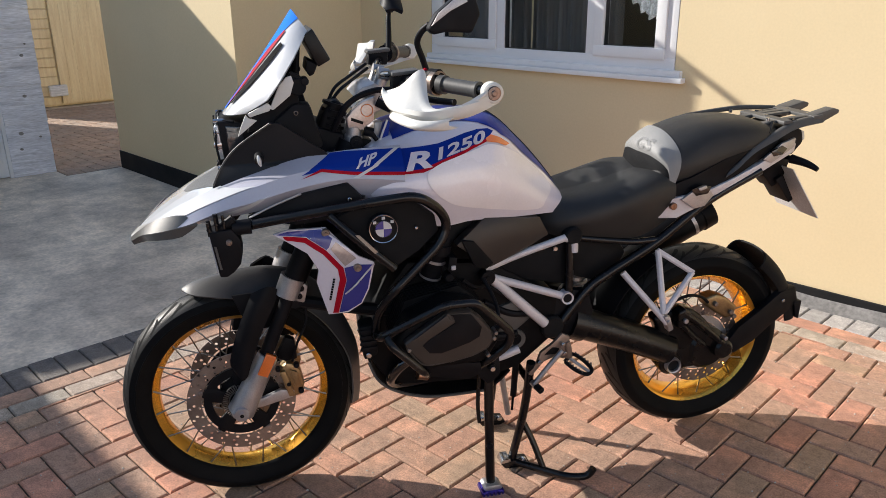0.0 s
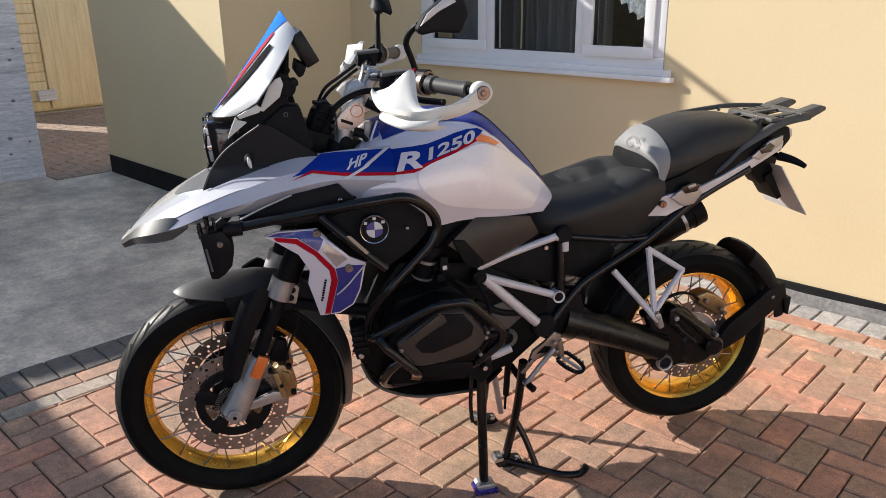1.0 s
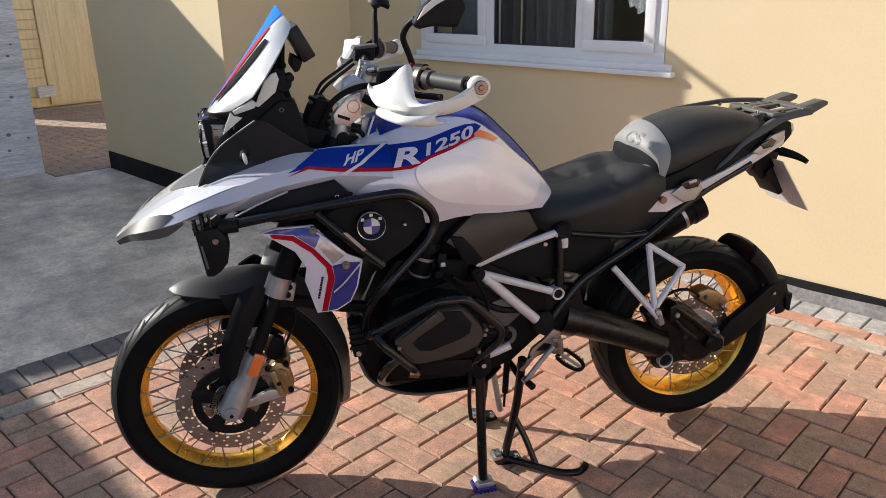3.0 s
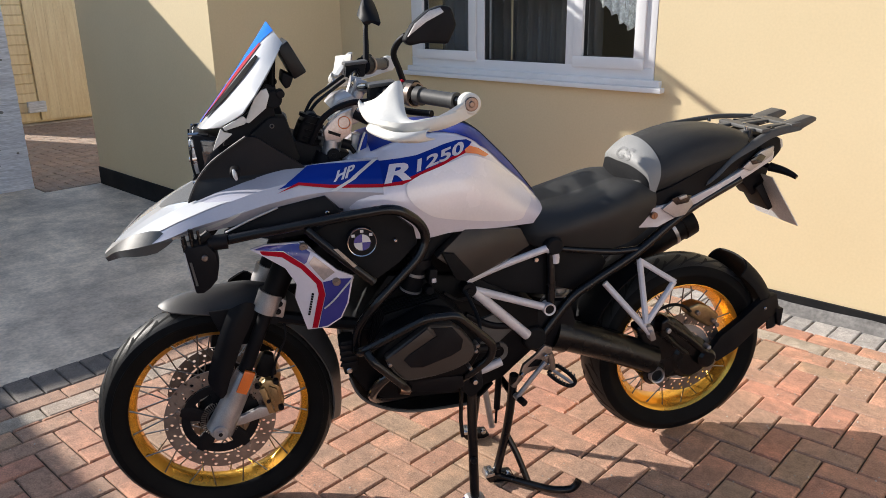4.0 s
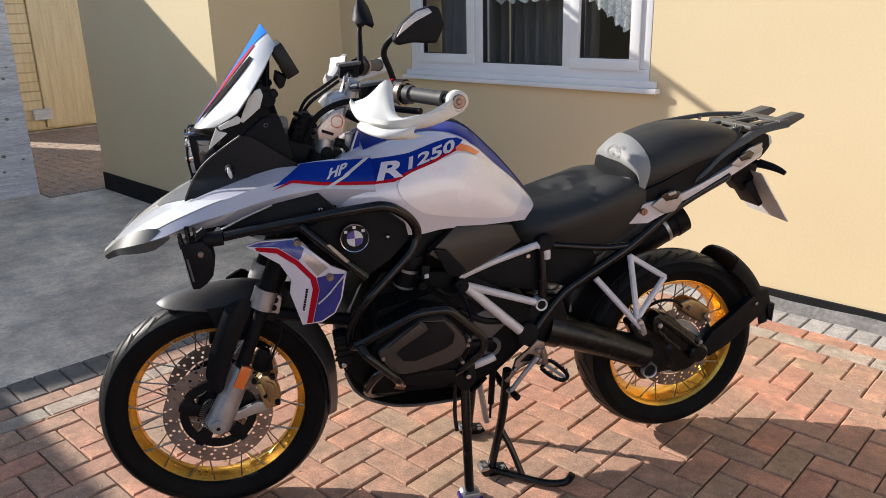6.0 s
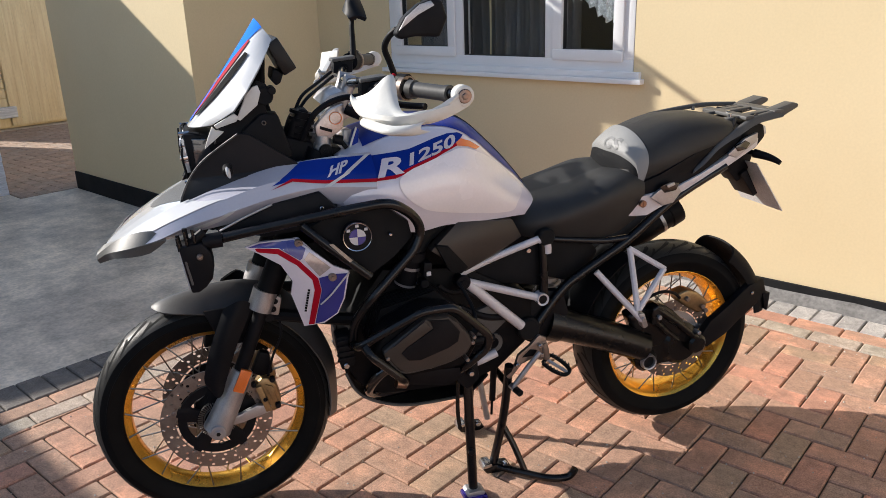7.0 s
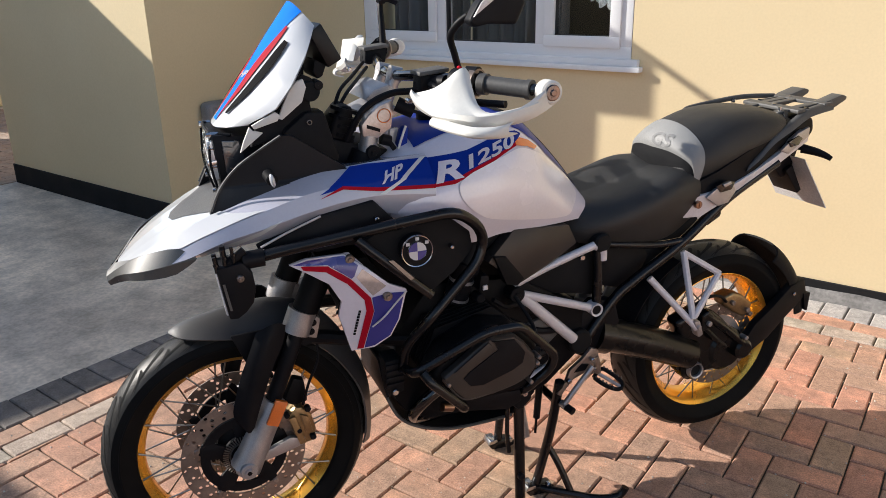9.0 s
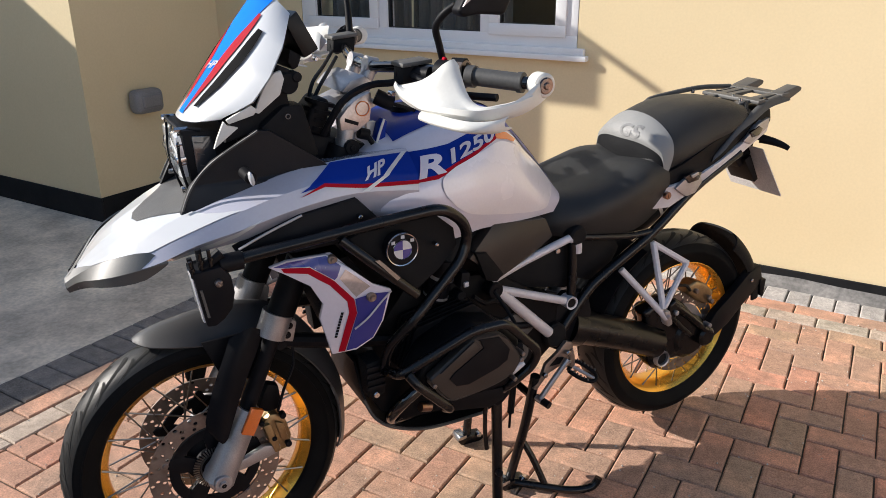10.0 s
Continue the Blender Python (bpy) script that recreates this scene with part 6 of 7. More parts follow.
# -- frame, subframe, footrests --
for sg in (1, -1):
    L = sg * 0.172
    fr = part("frame_tube", join(tube([(0.703, L, 0.686), (0.946, L, 0.597)], 0.0115, 14, 1), tube([(0.715, L, 0.680), (0.885, L, 0.518)], 0.0150, 14, 1)), FRAME, bike, "pale silver frame strut")
    part("upper_strut", join(tube([(0.700, L, 0.708), (0.80, L, 0.742), (0.938, L, 0.780)], 0.0105, 14), tube([(0.938, L, 0.78), (0.962, L, 0.765), (0.965, L, 0.735)], 0.012, 12)), FRAME, fr)
    part("lower_strut", tube([(0.725, L * 0.95, 0.417), (0.76, L, 0.430), (0.805, L, 0.445)], 0.0125, 14), FRAME, fr)
    part("strut_bolt", join(disc(0.703, 0.686, L - sg * 0.02, L + sg * 0.020, 0.021), disc(0.703, 0.686, L + sg * 0.018, L + sg * 0.024, 0.009, 6, 0.001)), BLACK, fr)
    part("strut_ring", join(lathe([(0.0135, L + sg * 0.012), (0.0185, L + sg * 0.014), (0.0185, L - sg * 0.02)], (0.948, 0.596), 24)), FRAME, fr)
    part("strut_cap", disc(0.948, 0.596, L - sg * 0.02, L + sg * 0.012, 0.0135), BLACK, fr)
    part("frame_knob", disc(0.960, 0.785, L - sg * 0.03, L + sg * 0.012, 0.026, 24, 0.005), MATT, fr)
    part("pivot_cover", disc(0.910, 0.502, L - sg * 0.05, L + sg * 0.004, 0.036, 30, 0.006), MATT, fr)
    part("pivot_plate", prism([(0.90, 0.56), (0.96, 0.61), (1.03, 0.60), (1.05, 0.53), (1.02, 0.46), (0.95, 0.43), (0.90, 0.46)], sg * 0.115, sg * 0.150, 0.01), BLACK, fr)
    part("subframe", join(tube([(0.93, sg * 0.158, 0.495), (1.02, sg * 0.156, 0.605), (1.09, sg * 0.154, 0.652), (1.24, sg * 0.150, 0.735), (1.40, sg * 0.140, 0.845), (1.58, sg * 0.125, 0.925)], 0.0145, 12), tube([(0.955, sg * 0.155, 0.775), (1.06, sg * 0.155, 0.757), (1.16, sg * 0.152, 0.742), (1.245, sg * 0.15, 0.742)], 0.010, 12),
                          tube([(0.952, sg * 0.165, 0.765), (0.955, sg * 0.168, 0.68), (0.958, sg * 0.165, 0.61)], 0.013, 12)), BARPAINT, fr)
    part("peg_hanger", join(panel([(0.830, sg * 0.190, 0.366), (0.858, sg * 0.190, 0.402), (0.868, sg * 0.190, 0.432), (0.905, sg * 0.190, 0.458), (0.935, sg * 0.188, 0.486), (0.960, sg * 0.186, 0.474), (0.964, sg * 0.184, 0.420), (0.945, sg * 0.186, 0.400), (0.915, sg * 0.190, 0.414), (0.880, sg * 0.190, 0.402), (0.842, sg * 0.190, 0.358)], 0.013, 0.004),
                            tube([(0.950, sg * 0.18, 0.455), (0.958, sg * 0.18, 0.43), (0.962, sg * 0.178, 0.402)], 0.012, 12, 3)), STEEL, fr, "cast alloy footrest hanger")
    # black plate on the hanger face puts the hole's shade into colour
    part("hanger_hole_patch", panel([(0.880, sg * 0.1915, 0.424), (0.905, sg * 0.1915, 0.446), (0.926, sg * 0.1915, 0.440), (0.915, sg * 0.1915, 0.424)], 0.004, 0.0), ENGINE, fr)
    for s, z in ((0.935, 0.455), (0.862, 0.405), (0.94, 0.425)):
        part("hanger_bolt", disc(s, z, sg * 0.19, sg * 0.203, 0.0070, 14), CHROME, fr)
    a_, b_ = Vector((0.962, sg * 0.182, 0.400)), Vector((1.008, sg * 0.222, 0.370))
    w_ = Vector((0.014, -sg * 0.005, 0.008))
    peg = part("footpeg", tube([a_ - w_, (a_ + b_) / 2 - w_ * 1.2, b_ - w_ * 0.8, b_ + (b_ - a_) * 0.12, b_ + w_ * 0.8, (a_ + b_) / 2 + w_ * 1.2, a_ + w_, a_ - w_], 0.0062, 10, 4), ENGINE, bike, "toothed metal footpeg")
    part("peg_rib", tube([a_, b_ + (b_ - a_) * 0.08], 0.005, 8, 1), ALLOY, peg)
    for i in range(6):
        c_ = a_ + (b_ - a_) * (0.12 + 0.16 * i)
        for e in (-1.15, 1.15):
            q_ = c_ + w_ * e
            part("peg_tooth", tube([q_, q_ + Vector((0, 0, 0.011))], 0.0040, 6, 1, taper=0.002), RACK, peg)
part("gear_lever", join(tube([(0.93, 0.205, 0.44), (0.89, 0.205, 0.395), (0.848, 0.20, 0.338)], 0.0075, 10), tube([(0.846, 0.185, 0.334), (0.850, 0.205, 0.332)], 0.009, 12, 1)), ALLOY, bike)
part("gear_rubber", tube([(0.847, 0.182, 0.333), (0.860, 0.226, 0.326)], 0.0105, 14, 1), BLACK, bike)

# -- seats and tail --
rs_sec = [(0.880, [(0, 0.868), (0.055, 0.866), (0.095, 0.848), (0.118, 0.812), (0.108, 0.785)]),
          (0.93, [(0, 0.873), (0.08, 0.876), (0.130, 0.860), (0.158, 0.820), (0.14, 0.775)]),
          (1.0, [(0, 0.877), (0.10, 0.886), (0.160, 0.870), (0.182, 0.828), (0.15, 0.763)]),
          (1.1, [(0, 0.898), (0.11, 0.909), (0.170, 0.893), (0.187, 0.845), (0.15, 0.752)]),
          (1.2, [(0, 0.926), (0.11, 0.936), (0.166, 0.918), (0.178, 0.864), (0.14, 0.757)]),
          (1.285, [(0, 0.937), (0.09, 0.939), (0.144, 0.917), (0.156, 0.874), (0.13, 0.80)])]
seat = part("rider_seat", loft(rs_sec, 6, 6), VINYL, bike, "black vinyl rider seat")
ps_sec = [(1.238, [(0, 0.962), (0.055, 0.957), (0.095, 0.938), (0.116, 0.915), (0.11, 0.890)]),
          (1.256, [(0, 1.016), (0.060, 1.008), (0.104, 0.980), (0.130, 0.937), (0.12, 0.892)]),
          (1.285, [(0, 1.040), (0.066, 1.031), (0.116, 0.999), (0.143, 0.948), (0.13, 0.893)]),
          (1.34, [(0, 1.060), (0.072, 1.052), (0.122, 1.022), (0.148, 0.964), (0.13, 0.900)]),
          (1.43, [(0, 1.078), (0.078, 1.071), (0.126, 1.042), (0.147, 0.984), (0.13, 0.930)]),
          (1.56, [(0, 1.076), (0.08, 1.070), (0.124, 1.048), (0.136, 1.010), (0.12, 0.972)]),
          (1.645, [(0, 1.052), (0.065, 1.048), (0.10, 1.036), (0.110, 1.020), (0.10, 1.0)])]
pill = part("pillion_seat", loft(ps_sec, 5, 5), VINYL, bike, "black vinyl pillion seat with a grey front cowl")
half = [((1.282, 0.150, 0.905), (1.273, 0.149, 0.903)), ((1.298, 0.147, 0.952), (1.266, 0.140, 0.938)), ((1.302, 0.137, 0.987), (1.258, 0.129, 0.955)), ((1.299, 0.114, 1.014), (1.248, 0.106, 0.968)), ((1.294, 0.080, 1.036), (1.240, 0.071, 0.977)), ((1.289, 0.042, 1.049), (1.234, 0.036, 0.980)), ((1.287, 0, 1.053), (1.232, 0, 0.980))]
arch = half + [((a[0], -a[1], a[2]), (b[0], -b[1], b[2])) for a, b in half[-2::-1]]
cowl = sheet([[a, tuple(0.75 * a[i] + 0.25 * b[i] + (-0.006, 0, 0.006)[i] for i in range(3)), tuple(0.25 * a[i] + 0.75 * b[i] + (-0.010, 0, 0.008)[i] for i in range(3)), b] for a, b in arch], 0, 4, 2)
cowl_tree = tree_of(cowl)
part("seat_cowl", cowl, SEAT_GREY, pill, "pale grey horseshoe seat cowl")
# black sheet gives the gap under the cowl its shade by colour
part("cowl_gap_shade", sheet([[(b[0] - 0.001, b[1] * 1.004, b[2] + 0.002), (b[0] - 0.006, b[1] * 1.01, b[2] - 0.03), (b[0] - 0.004, b[1] * 1.01, min(b[2] - 0.03, 0.90))] for a, b in arch], 0, 3, 2), MATT, pill, "black sheet standing for the shaded gap below the cowl")
part("embossed_letters", decal_bm(text_bm("GS", (-0.010, 0.990), (0.076, 0.0), (0.0, 0.034)), cowl_tree, 0.0016, 1, "front"), EMBOSS, pill)
for sg in (1, -1):
    tp = part("tail_panel", panel([(1.228, sg * 0.150, 0.807), (1.238, sg * 0.154, 0.840), (1.264, sg * 0.158, 0.864), (1.300, sg * 0.159, 0.870), (1.393, sg * 0.155, 0.882), (1.480, sg * 0.146, 0.912), (1.568, sg * 0.136, 0.947), (1.686, sg * 0.122, 1.008), (1.700, sg * 0.120, 1.000), (1.697, sg * 0.120, 0.974), (1.599, sg * 0.132, 0.929), (1.520, sg * 0.140, 0.893), (1.443, sg * 0.146, 0.858), (1.395, sg * 0.150, 0.838), (1.342, sg * 0.153, 0.823), (1.297, sg * 0.154, 0.804)], 0.03, 0.005), FRAME, bike, "silver tail panel")
    part("tail_facet", panel([(1.300, sg * 0.166, 0.862), (1.330, sg * 0.168, 0.884), (1.392, sg * 0.164, 0.890), (1.408, sg * 0.161, 0.868), (1.380, sg * 0.164, 0.838), (1.345, sg * 0.165, 0.832)], 0.012, 0.004), ALLOY, tp, "grey cast facet")
    part("tail_facet", panel([(1.575, sg * 0.142, 0.962), (1.640, sg * 0.134, 1.006), (1.690, sg * 0.128, 1.020), (1.690, sg * 0.128, 0.992), (1.610, sg * 0.138, 0.948)], 0.012, 0.004), ALLOY, tp, "grey cast facet")
    part("seat_skirt", panel([(1.275, sg * 0.150, 0.905), (1.34, sg * 0.150, 0.925), (1.45, sg * 0.147, 0.975), (1.56, sg * 0.136, 1.005), (1.64, sg * 0.118, 1.012), (1.60, sg * 0.126, 0.972), (1.50, sg * 0.138, 0.920), (1.40, sg * 0.146, 0.872), (1.31, sg * 0.150, 0.868), (1.27, sg * 0.150, 0.872)], 0.02, 0.005), BLACK, tp)
    part("tail_inset", panel([(1.325, sg * 0.172, 0.893), (1.362, sg * 0.172, 0.905), (1.395, sg * 0.168, 0.898), (1.385, sg * 0.168, 0.876), (1.345, sg * 0.171, 0.872)], 0.014, 0.004), GLOSS, tp)
    part("tail_inset", panel([(1.600, sg * 0.142, 0.984), (1.640, sg * 0.138, 1.000), (1.660, sg * 0.135, 0.990), (1.645, sg * 0.137, 0.972), (1.612, sg * 0.141, 0.968)], 0.010, 0.003), GLOSS, tp)
    part("seat_buckle", panel([(1.345, sg * 0.176, 0.897), (1.372, sg * 0.175, 0.904), (1.376, sg * 0.175, 0.895), (1.352, sg * 0.176, 0.888)], 0.006, 0.002), ALLOY, tp)
    part("lock", join(disc(1.278, 0.844, sg * 0.145, sg * 0.166, 0.011, 20), panel([(1.277, sg * 0.168, 0.838), (1.280, sg * 0.168, 0.838), (1.280, sg * 0.168, 0.850), (1.277, sg * 0.168, 0.850)], 0.003, 0)), COPPER, tp, "brass-coloured seat lock")
    rail = part("grab_rail", sheet([[(1.452, sg * 0.146, 0.918), (1.490, sg * 0.149, 0.942), (1.543, sg * 0.147, 0.986), (1.617, sg * 0.138, 1.018), (1.70, sg * 0.118, 1.046), (1.80, sg * 0.104, 1.058)],
                                    [(1.462, sg * 0.140, 0.930), (1.497, sg * 0.141, 0.960), (1.548, sg * 0.138, 1.004), (1.617, sg * 0.128, 1.036), (1.70, sg * 0.106, 1.064), (1.80, sg * 0.092, 1.076)],
                                    [(1.468, sg * 0.130, 0.932), (1.502, sg * 0.129, 0.962), (1.550, sg * 0.124, 1.006), (1.617, sg * 0.114, 1.038), (1.70, sg * 0.092, 1.066), (1.80, sg * 0.078, 1.078)]], 0.008, 4, 5), RACK, bike, "dark moulded grab rail", angle=40)
    l0, l1, back = (0.048, 0.090, 0.016) if sg > 0 else (-0.118, -0.064, 0.004)
    part("rail_tip", prism([(s - back, z) for s, z in ((1.775, 1.046), (1.785, 1.074), (1.803, 1.082), (1.858, 1.097), (1.879, 1.091), (1.878, 1.080), (1.828, 1.056))], l0, l1, 0.005), RACK, rail)
    part("rail_link", tube([(1.60, sg * 0.118, 1.032), (1.64, sg * 0.075, 1.058)], 0.007, 8, 1), BARPAINT, rail)
    part("rail_link", tube([(1.70, sg * 0.098, 1.064), (1.72, sg * 0.060, 1.062)], 0.007, 8, 1), BARPAINT, rail)
part("upper_rail", tube([(1.435, -0.142, 1.036), (1.452, -0.142, 1.046), (1.476, -0.142, 1.055), (1.60, -0.140, 1.069), (1.685, -0.136, 1.074), (1.79, -0.125, 1.070)], 0.0080, 10), RACK, rail)
strip = [(1.610, 1.050), (1.612, 1.060), (1.70, 1.070), (1.80, 1.078), (1.805, 1.066), (1.70, 1.060)]
rack = part("luggage_rack", join(prism(strip, 0.048, 0.076, 0.003), prism(strip, -0.076, -0.048, 0.003),
                                 prism([(1.655, 1.056), (1.656, 1.067), (1.685, 1.070), (1.685, 1.058)], -0.115, 0.108, 0.003), prism([(1.765, 1.066), (1.765, 1.077), (1.800, 1.080), (1.800, 1.068)], -0.10, 0.10, 0.003),
                                 prism([(1.680, 1.062), (1.680, 1.070), (1.768, 1.076), (1.768, 1.068)], -0.035, -0.010, 0.002)), RACK, bike, "dark moulded luggage rack")
part("bracket", join(prism([(1.655, 1.012), (1.700, 1.028), (1.712, 1.024), (1.668, 1.006)], 0.0, 0.052, 0.003), tube([(1.655, 0.015, 1.010), (1.668, 0.040, 1.036)], 0.005, 8, 1)), CHROME, rack, "bright metal catch")
for s, l in ((1.632, 0.062), (1.630, -0.130), (1.67, 0.0), (1.782, 0.05), (1.782, -0.05)):
    part("rack_bolt", tube([(s, l, 1.060), (s, l, 1.079 if s > 1.7 else 1.072)], 0.006, 12, 1), CHROME, rack)
tl = part("tail_unit", prism([(1.60, 1.03), (1.69, 1.05), (1.745, 1.035), (1.755, 0.995), (1.72, 0.955), (1.64, 0.955)], -0.085, 0.085, 0.012), BLACK, bike)
part("tail_lamp", prism([(1.742, 1.036), (1.772, 1.024), (1.778, 0.998), (1.752, 0.985)], -0.06, 0.06, 0.006), LENS, tl, "clear tail lamp lens")
hg_ = part("plate_hanger", join(prism([(1.64, 0.965), (1.74, 0.965), (1.755, 0.93), (1.735, 0.86), (1.70, 0.84), (1.665, 0.88)], -0.035, 0.035, 0.008), prism([(1.70, 0.87), (1.725, 0.885), (1.775, 0.80), (1.76, 0.79)], -0.05, 0.05, 0.004)), BLACK, bike)
part("number_plate", sheet([[(1.724, l, 0.910), (1.842, l, 0.742)] for l in (-0.115, 0.092)], 0.003, 1, 1), PLATE_BACK, hg_, "pale plate seen from its back")
for sg in (1, -1):
    part("rear_indicator", join(tube([(1.715, sg * 0.03, 0.945), (1.73, sg * 0.09, 0.942)], 0.008, 10, 1), tube([(1.718, sg * 0.082, 0.944), (1.738, sg * 0.115, 0.938), (1.752, sg * 0.140, 0.930), (1.760, sg * 0.156, 0.922)], 0.0145, 12, taper=0.007)), BLACK, hg_)

# -- swingarm, final drive, rear guard --
arm = tube([(1.00, 0.112, 0.487), (1.10, 0.114, 0.450), (1.22, 0.116, 0.402), (1.33, 0.116, 0.352)], 0.050, 28, 4)
sw = part("swingarm", join(arm, tube([(0.985, 0.112, 0.492), (1.03, 0.112, 0.476)], 0.057, 28, 1)), SWING, bike, "black swingarm housing the drive shaft")
part("final_drive", join(prism([(1.265, 0.470), (1.300, 0.482), (1.352, 0.500), (1.404, 0.486), (1.447, 0.452), (1.51, 0.385), (1.536, 0.341), (1.515, 0.303), (1.466, 0.279), (1.393, 0.278), (1.335, 0.270), (1.290, 0.300), (1.300, 0.36), (1.29, 0.42)], 0.070, 0.128, 0.022, 4),
                         disc(1.468, 0.342, 0.06, 0.138, 0.072, 40, 0.016), disc(1.336, 0.309, 0.09, 0.142, 0.040, 32, 0.010)), SWING, sw)
part("drive_ring", lathe([(0.0195, 0.140), (0.0205, 0.156), (0.0245, 0.158), (0.0265, 0.150), (0.027, 0.135)], (1.336, 0.309), 32), ALLOY, sw, "bright ring on the final drive")
part("drive_cap", disc(1.336, 0.309, 0.12, 0.149, 0.020, 24), MATT, sw)
part("torque_arm", join(tube([(1.345, 0.160, 0.497), (1.42, 0.162, 0.440), (1.500, 0.160, 0.372)], 0.011, 12), tube([(1.340, 0.160, 0.462), (1.385, 0.162, 0.415), (1.435, 0.158, 0.372)], 0.008, 12), prism([(1.330, 0.445), (1.328, 0.500), (1.350, 0.512), (1.372, 0.494), (1.362, 0.452)], 0.118, 0.170, 0.008, 3),
                       disc(1.505, 0.350, 0.125, 0.170, 0.032, 28, 0.008), prism([(1.36, 0.48), (1.49, 0.385), (1.47, 0.355), (1.44, 0.37), (1.365, 0.45)], 0.135, 0.152, 0.004)), SWING, sw)
part("arm_bolt", disc(1.350, 0.472, 0.16, 0.18, 0.008, 14), ALLOY, sw)
part("arm_bolt", disc(1.50, 0.395, 0.15, 0.178, 0.007, 14), ALLOY, sw)
part("swingarm_right", prism([(0.99, 0.54), (1.15, 0.49), (1.20, 0.44), (1.10, 0.42), (0.99, 0.45)], -0.13, -0.07, 0.02), BLACK, sw)
rc = part("rear_caliper", prism([(1.458, 0.510), (1.495, 0.520), (1.532, 0.506), (1.575, 0.470), (1.566, 0.436), (1.54, 0.430), (1.495, 0.458), (1.462, 0.482)], 0.055, 0.108, 0.010, 3), BRONZE, sw, "bronze rear brake caliper")
for s, z in ((1.49, 0.49), (1.55, 0.455), (1.562, 0.44)):
    part("caliper_bolt", disc(s, z, 0.10, 0.12, 0.008, 12), STEEL, rc)
part("caliper_hose", tube([(1.46, 0.115, 0.50), (1.42, 0.13, 0.53), (1.36, 0.14, 0.54), (1.28, 0.13, 0.50)], 0.005, 8), BLACK, sw)
part("rear_axle", disc(RC[0], RC[1], -0.11, 0.075, 0.03), BLACK, sw)
hug = part("rear_mudguard", sheet([[(RC[0] + r * math.cos(math.radians(a)), l, RC[1] + r * math.sin(math.radians(a))) for l, r in ((-0.098, 0.308), (-0.096, 0.336), (-0.07, 0.360), (0, 0.368), (0.07, 0.360), (0.096, 0.336), (0.098, 0.308))] for a in (54, 51, 46, 40, 33, 25, 17, 9)], 0.006, 3, 3), MATT, bike, "black rear tyre guard")
part("guard_arm", panel([(1.530, 0.135, 0.352), (1.575, 0.130, 0.405), (1.65, 0.118, 0.445), (1.735, 0.105, 0.500), (1.800, 0.092, 0.512), (1.815, 0.095, 0.455), (1.775, 0.10, 0.425), (1.70, 0.115, 0.385), (1.64, 0.125, 0.345), (1.565, 0.132, 0.312)], 0.03, 0.008, 0.004), BLACK, hug)
part("guard_bolt", disc(1.745, 0.472, 0.095, 0.112, 0.006, 12), CHROME, hug)
part("guard_flap", prism([(1.795, 0.46), (1.825, 0.46), (1.822, 0.395), (1.81, 0.40)], 0.03, 0.10, 0.003), BLACK, hug)
part("shock_absorber", join(tube([(1.02, 0.0, 0.48), (1.10, 0.0, 0.78)], 0.028, 16, 1), *[tube([(1.03 + 0.07 * i / 9 + dx, dy, 0.52 + 0.24 * i / 9) for dx, dy in ((-0.04, 0), (0, 0.04), (0.04, 0), (0, -0.04), (-0.04, 0))], 0.006, 8, 4) for i in range(9)]), ALLOY, bike)
part("inner_fender", sheet([[(RC[0] + r * math.cos(math.radians(a)), l, RC[1] + r * math.sin(math.radians(a))) for l, r in ((-0.09, 0.35), (0, 0.375), (0.09, 0.35))] for a in (168, 156, 144, 132, 120)], 0.006, 3, 3), BLACK, bike)
# pannier brackets
for sg in (1, -1):
    pb = part("pannier_bracket", join(tube([(1.128, sg * 0.165, 0.652), (1.248, sg * 0.237, 0.505)], 0.0098, 12, 1), tube([(1.238, sg * 0.165, 0.714), (1.236, sg * 0.232, 0.535)], 0.0095, 8, 1), tube([(1.236, sg * 0.165, 0.712), (1.337, sg * 0.206, 0.646)], 0.0090, 8, 1), tube([(1.335, sg * 0.205, 0.648), (1.240, sg * 0.232, 0.540)], 0.0090, 8, 1)), FRAME, bike, "silver triangular pannier bracket")
    part("bracket_foot", join(prism([(1.232, 0.53), (1.252, 0.53), (1.268, 0.485), (1.252, 0.478)], sg * 0.215, sg * 0.245, 0.005), disc(1.248, 0.512, sg * 0.24, sg * 0.25, 0.007, 12)), ALLOY, pb)
# exhaust on the far side
part("silencer", join(tube([(1.18, -0.17, 0.50), (1.30, -0.185, 0.555), (1.60, -0.195, 0.70)], 0.058, 24, 3), tube([(1.585, -0.195, 0.692), (1.625, -0.196, 0.712)], 0.062, 24, 1)), ENGINE, bike, "dark grey silencer")
part("silencer_strap", tube([(1.545, -0.193, 0.673), (1.556, -0.193, 0.679)], 0.0595, 24, 1), ALLOY, bike)
# unseen collector box, added and sized to stop sun passing through the rear wheel
part("collector_sun_block", prism([(0.92, 0.345), (1.00, 0.46), (1.20, 0.545), (1.27, 0.50), (1.20, 0.40), (1.04, 0.335)], -0.235, -0.085, 0.03, 3), ENGINE, bike)
part("exhaust_pipe", tube([(0.70, -0.06, 0.33), (0.90, -0.11, 0.36), (1.05, -0.15, 0.42), (1.18, -0.17, 0.50)], 0.024, 16), ALLOY, bike)

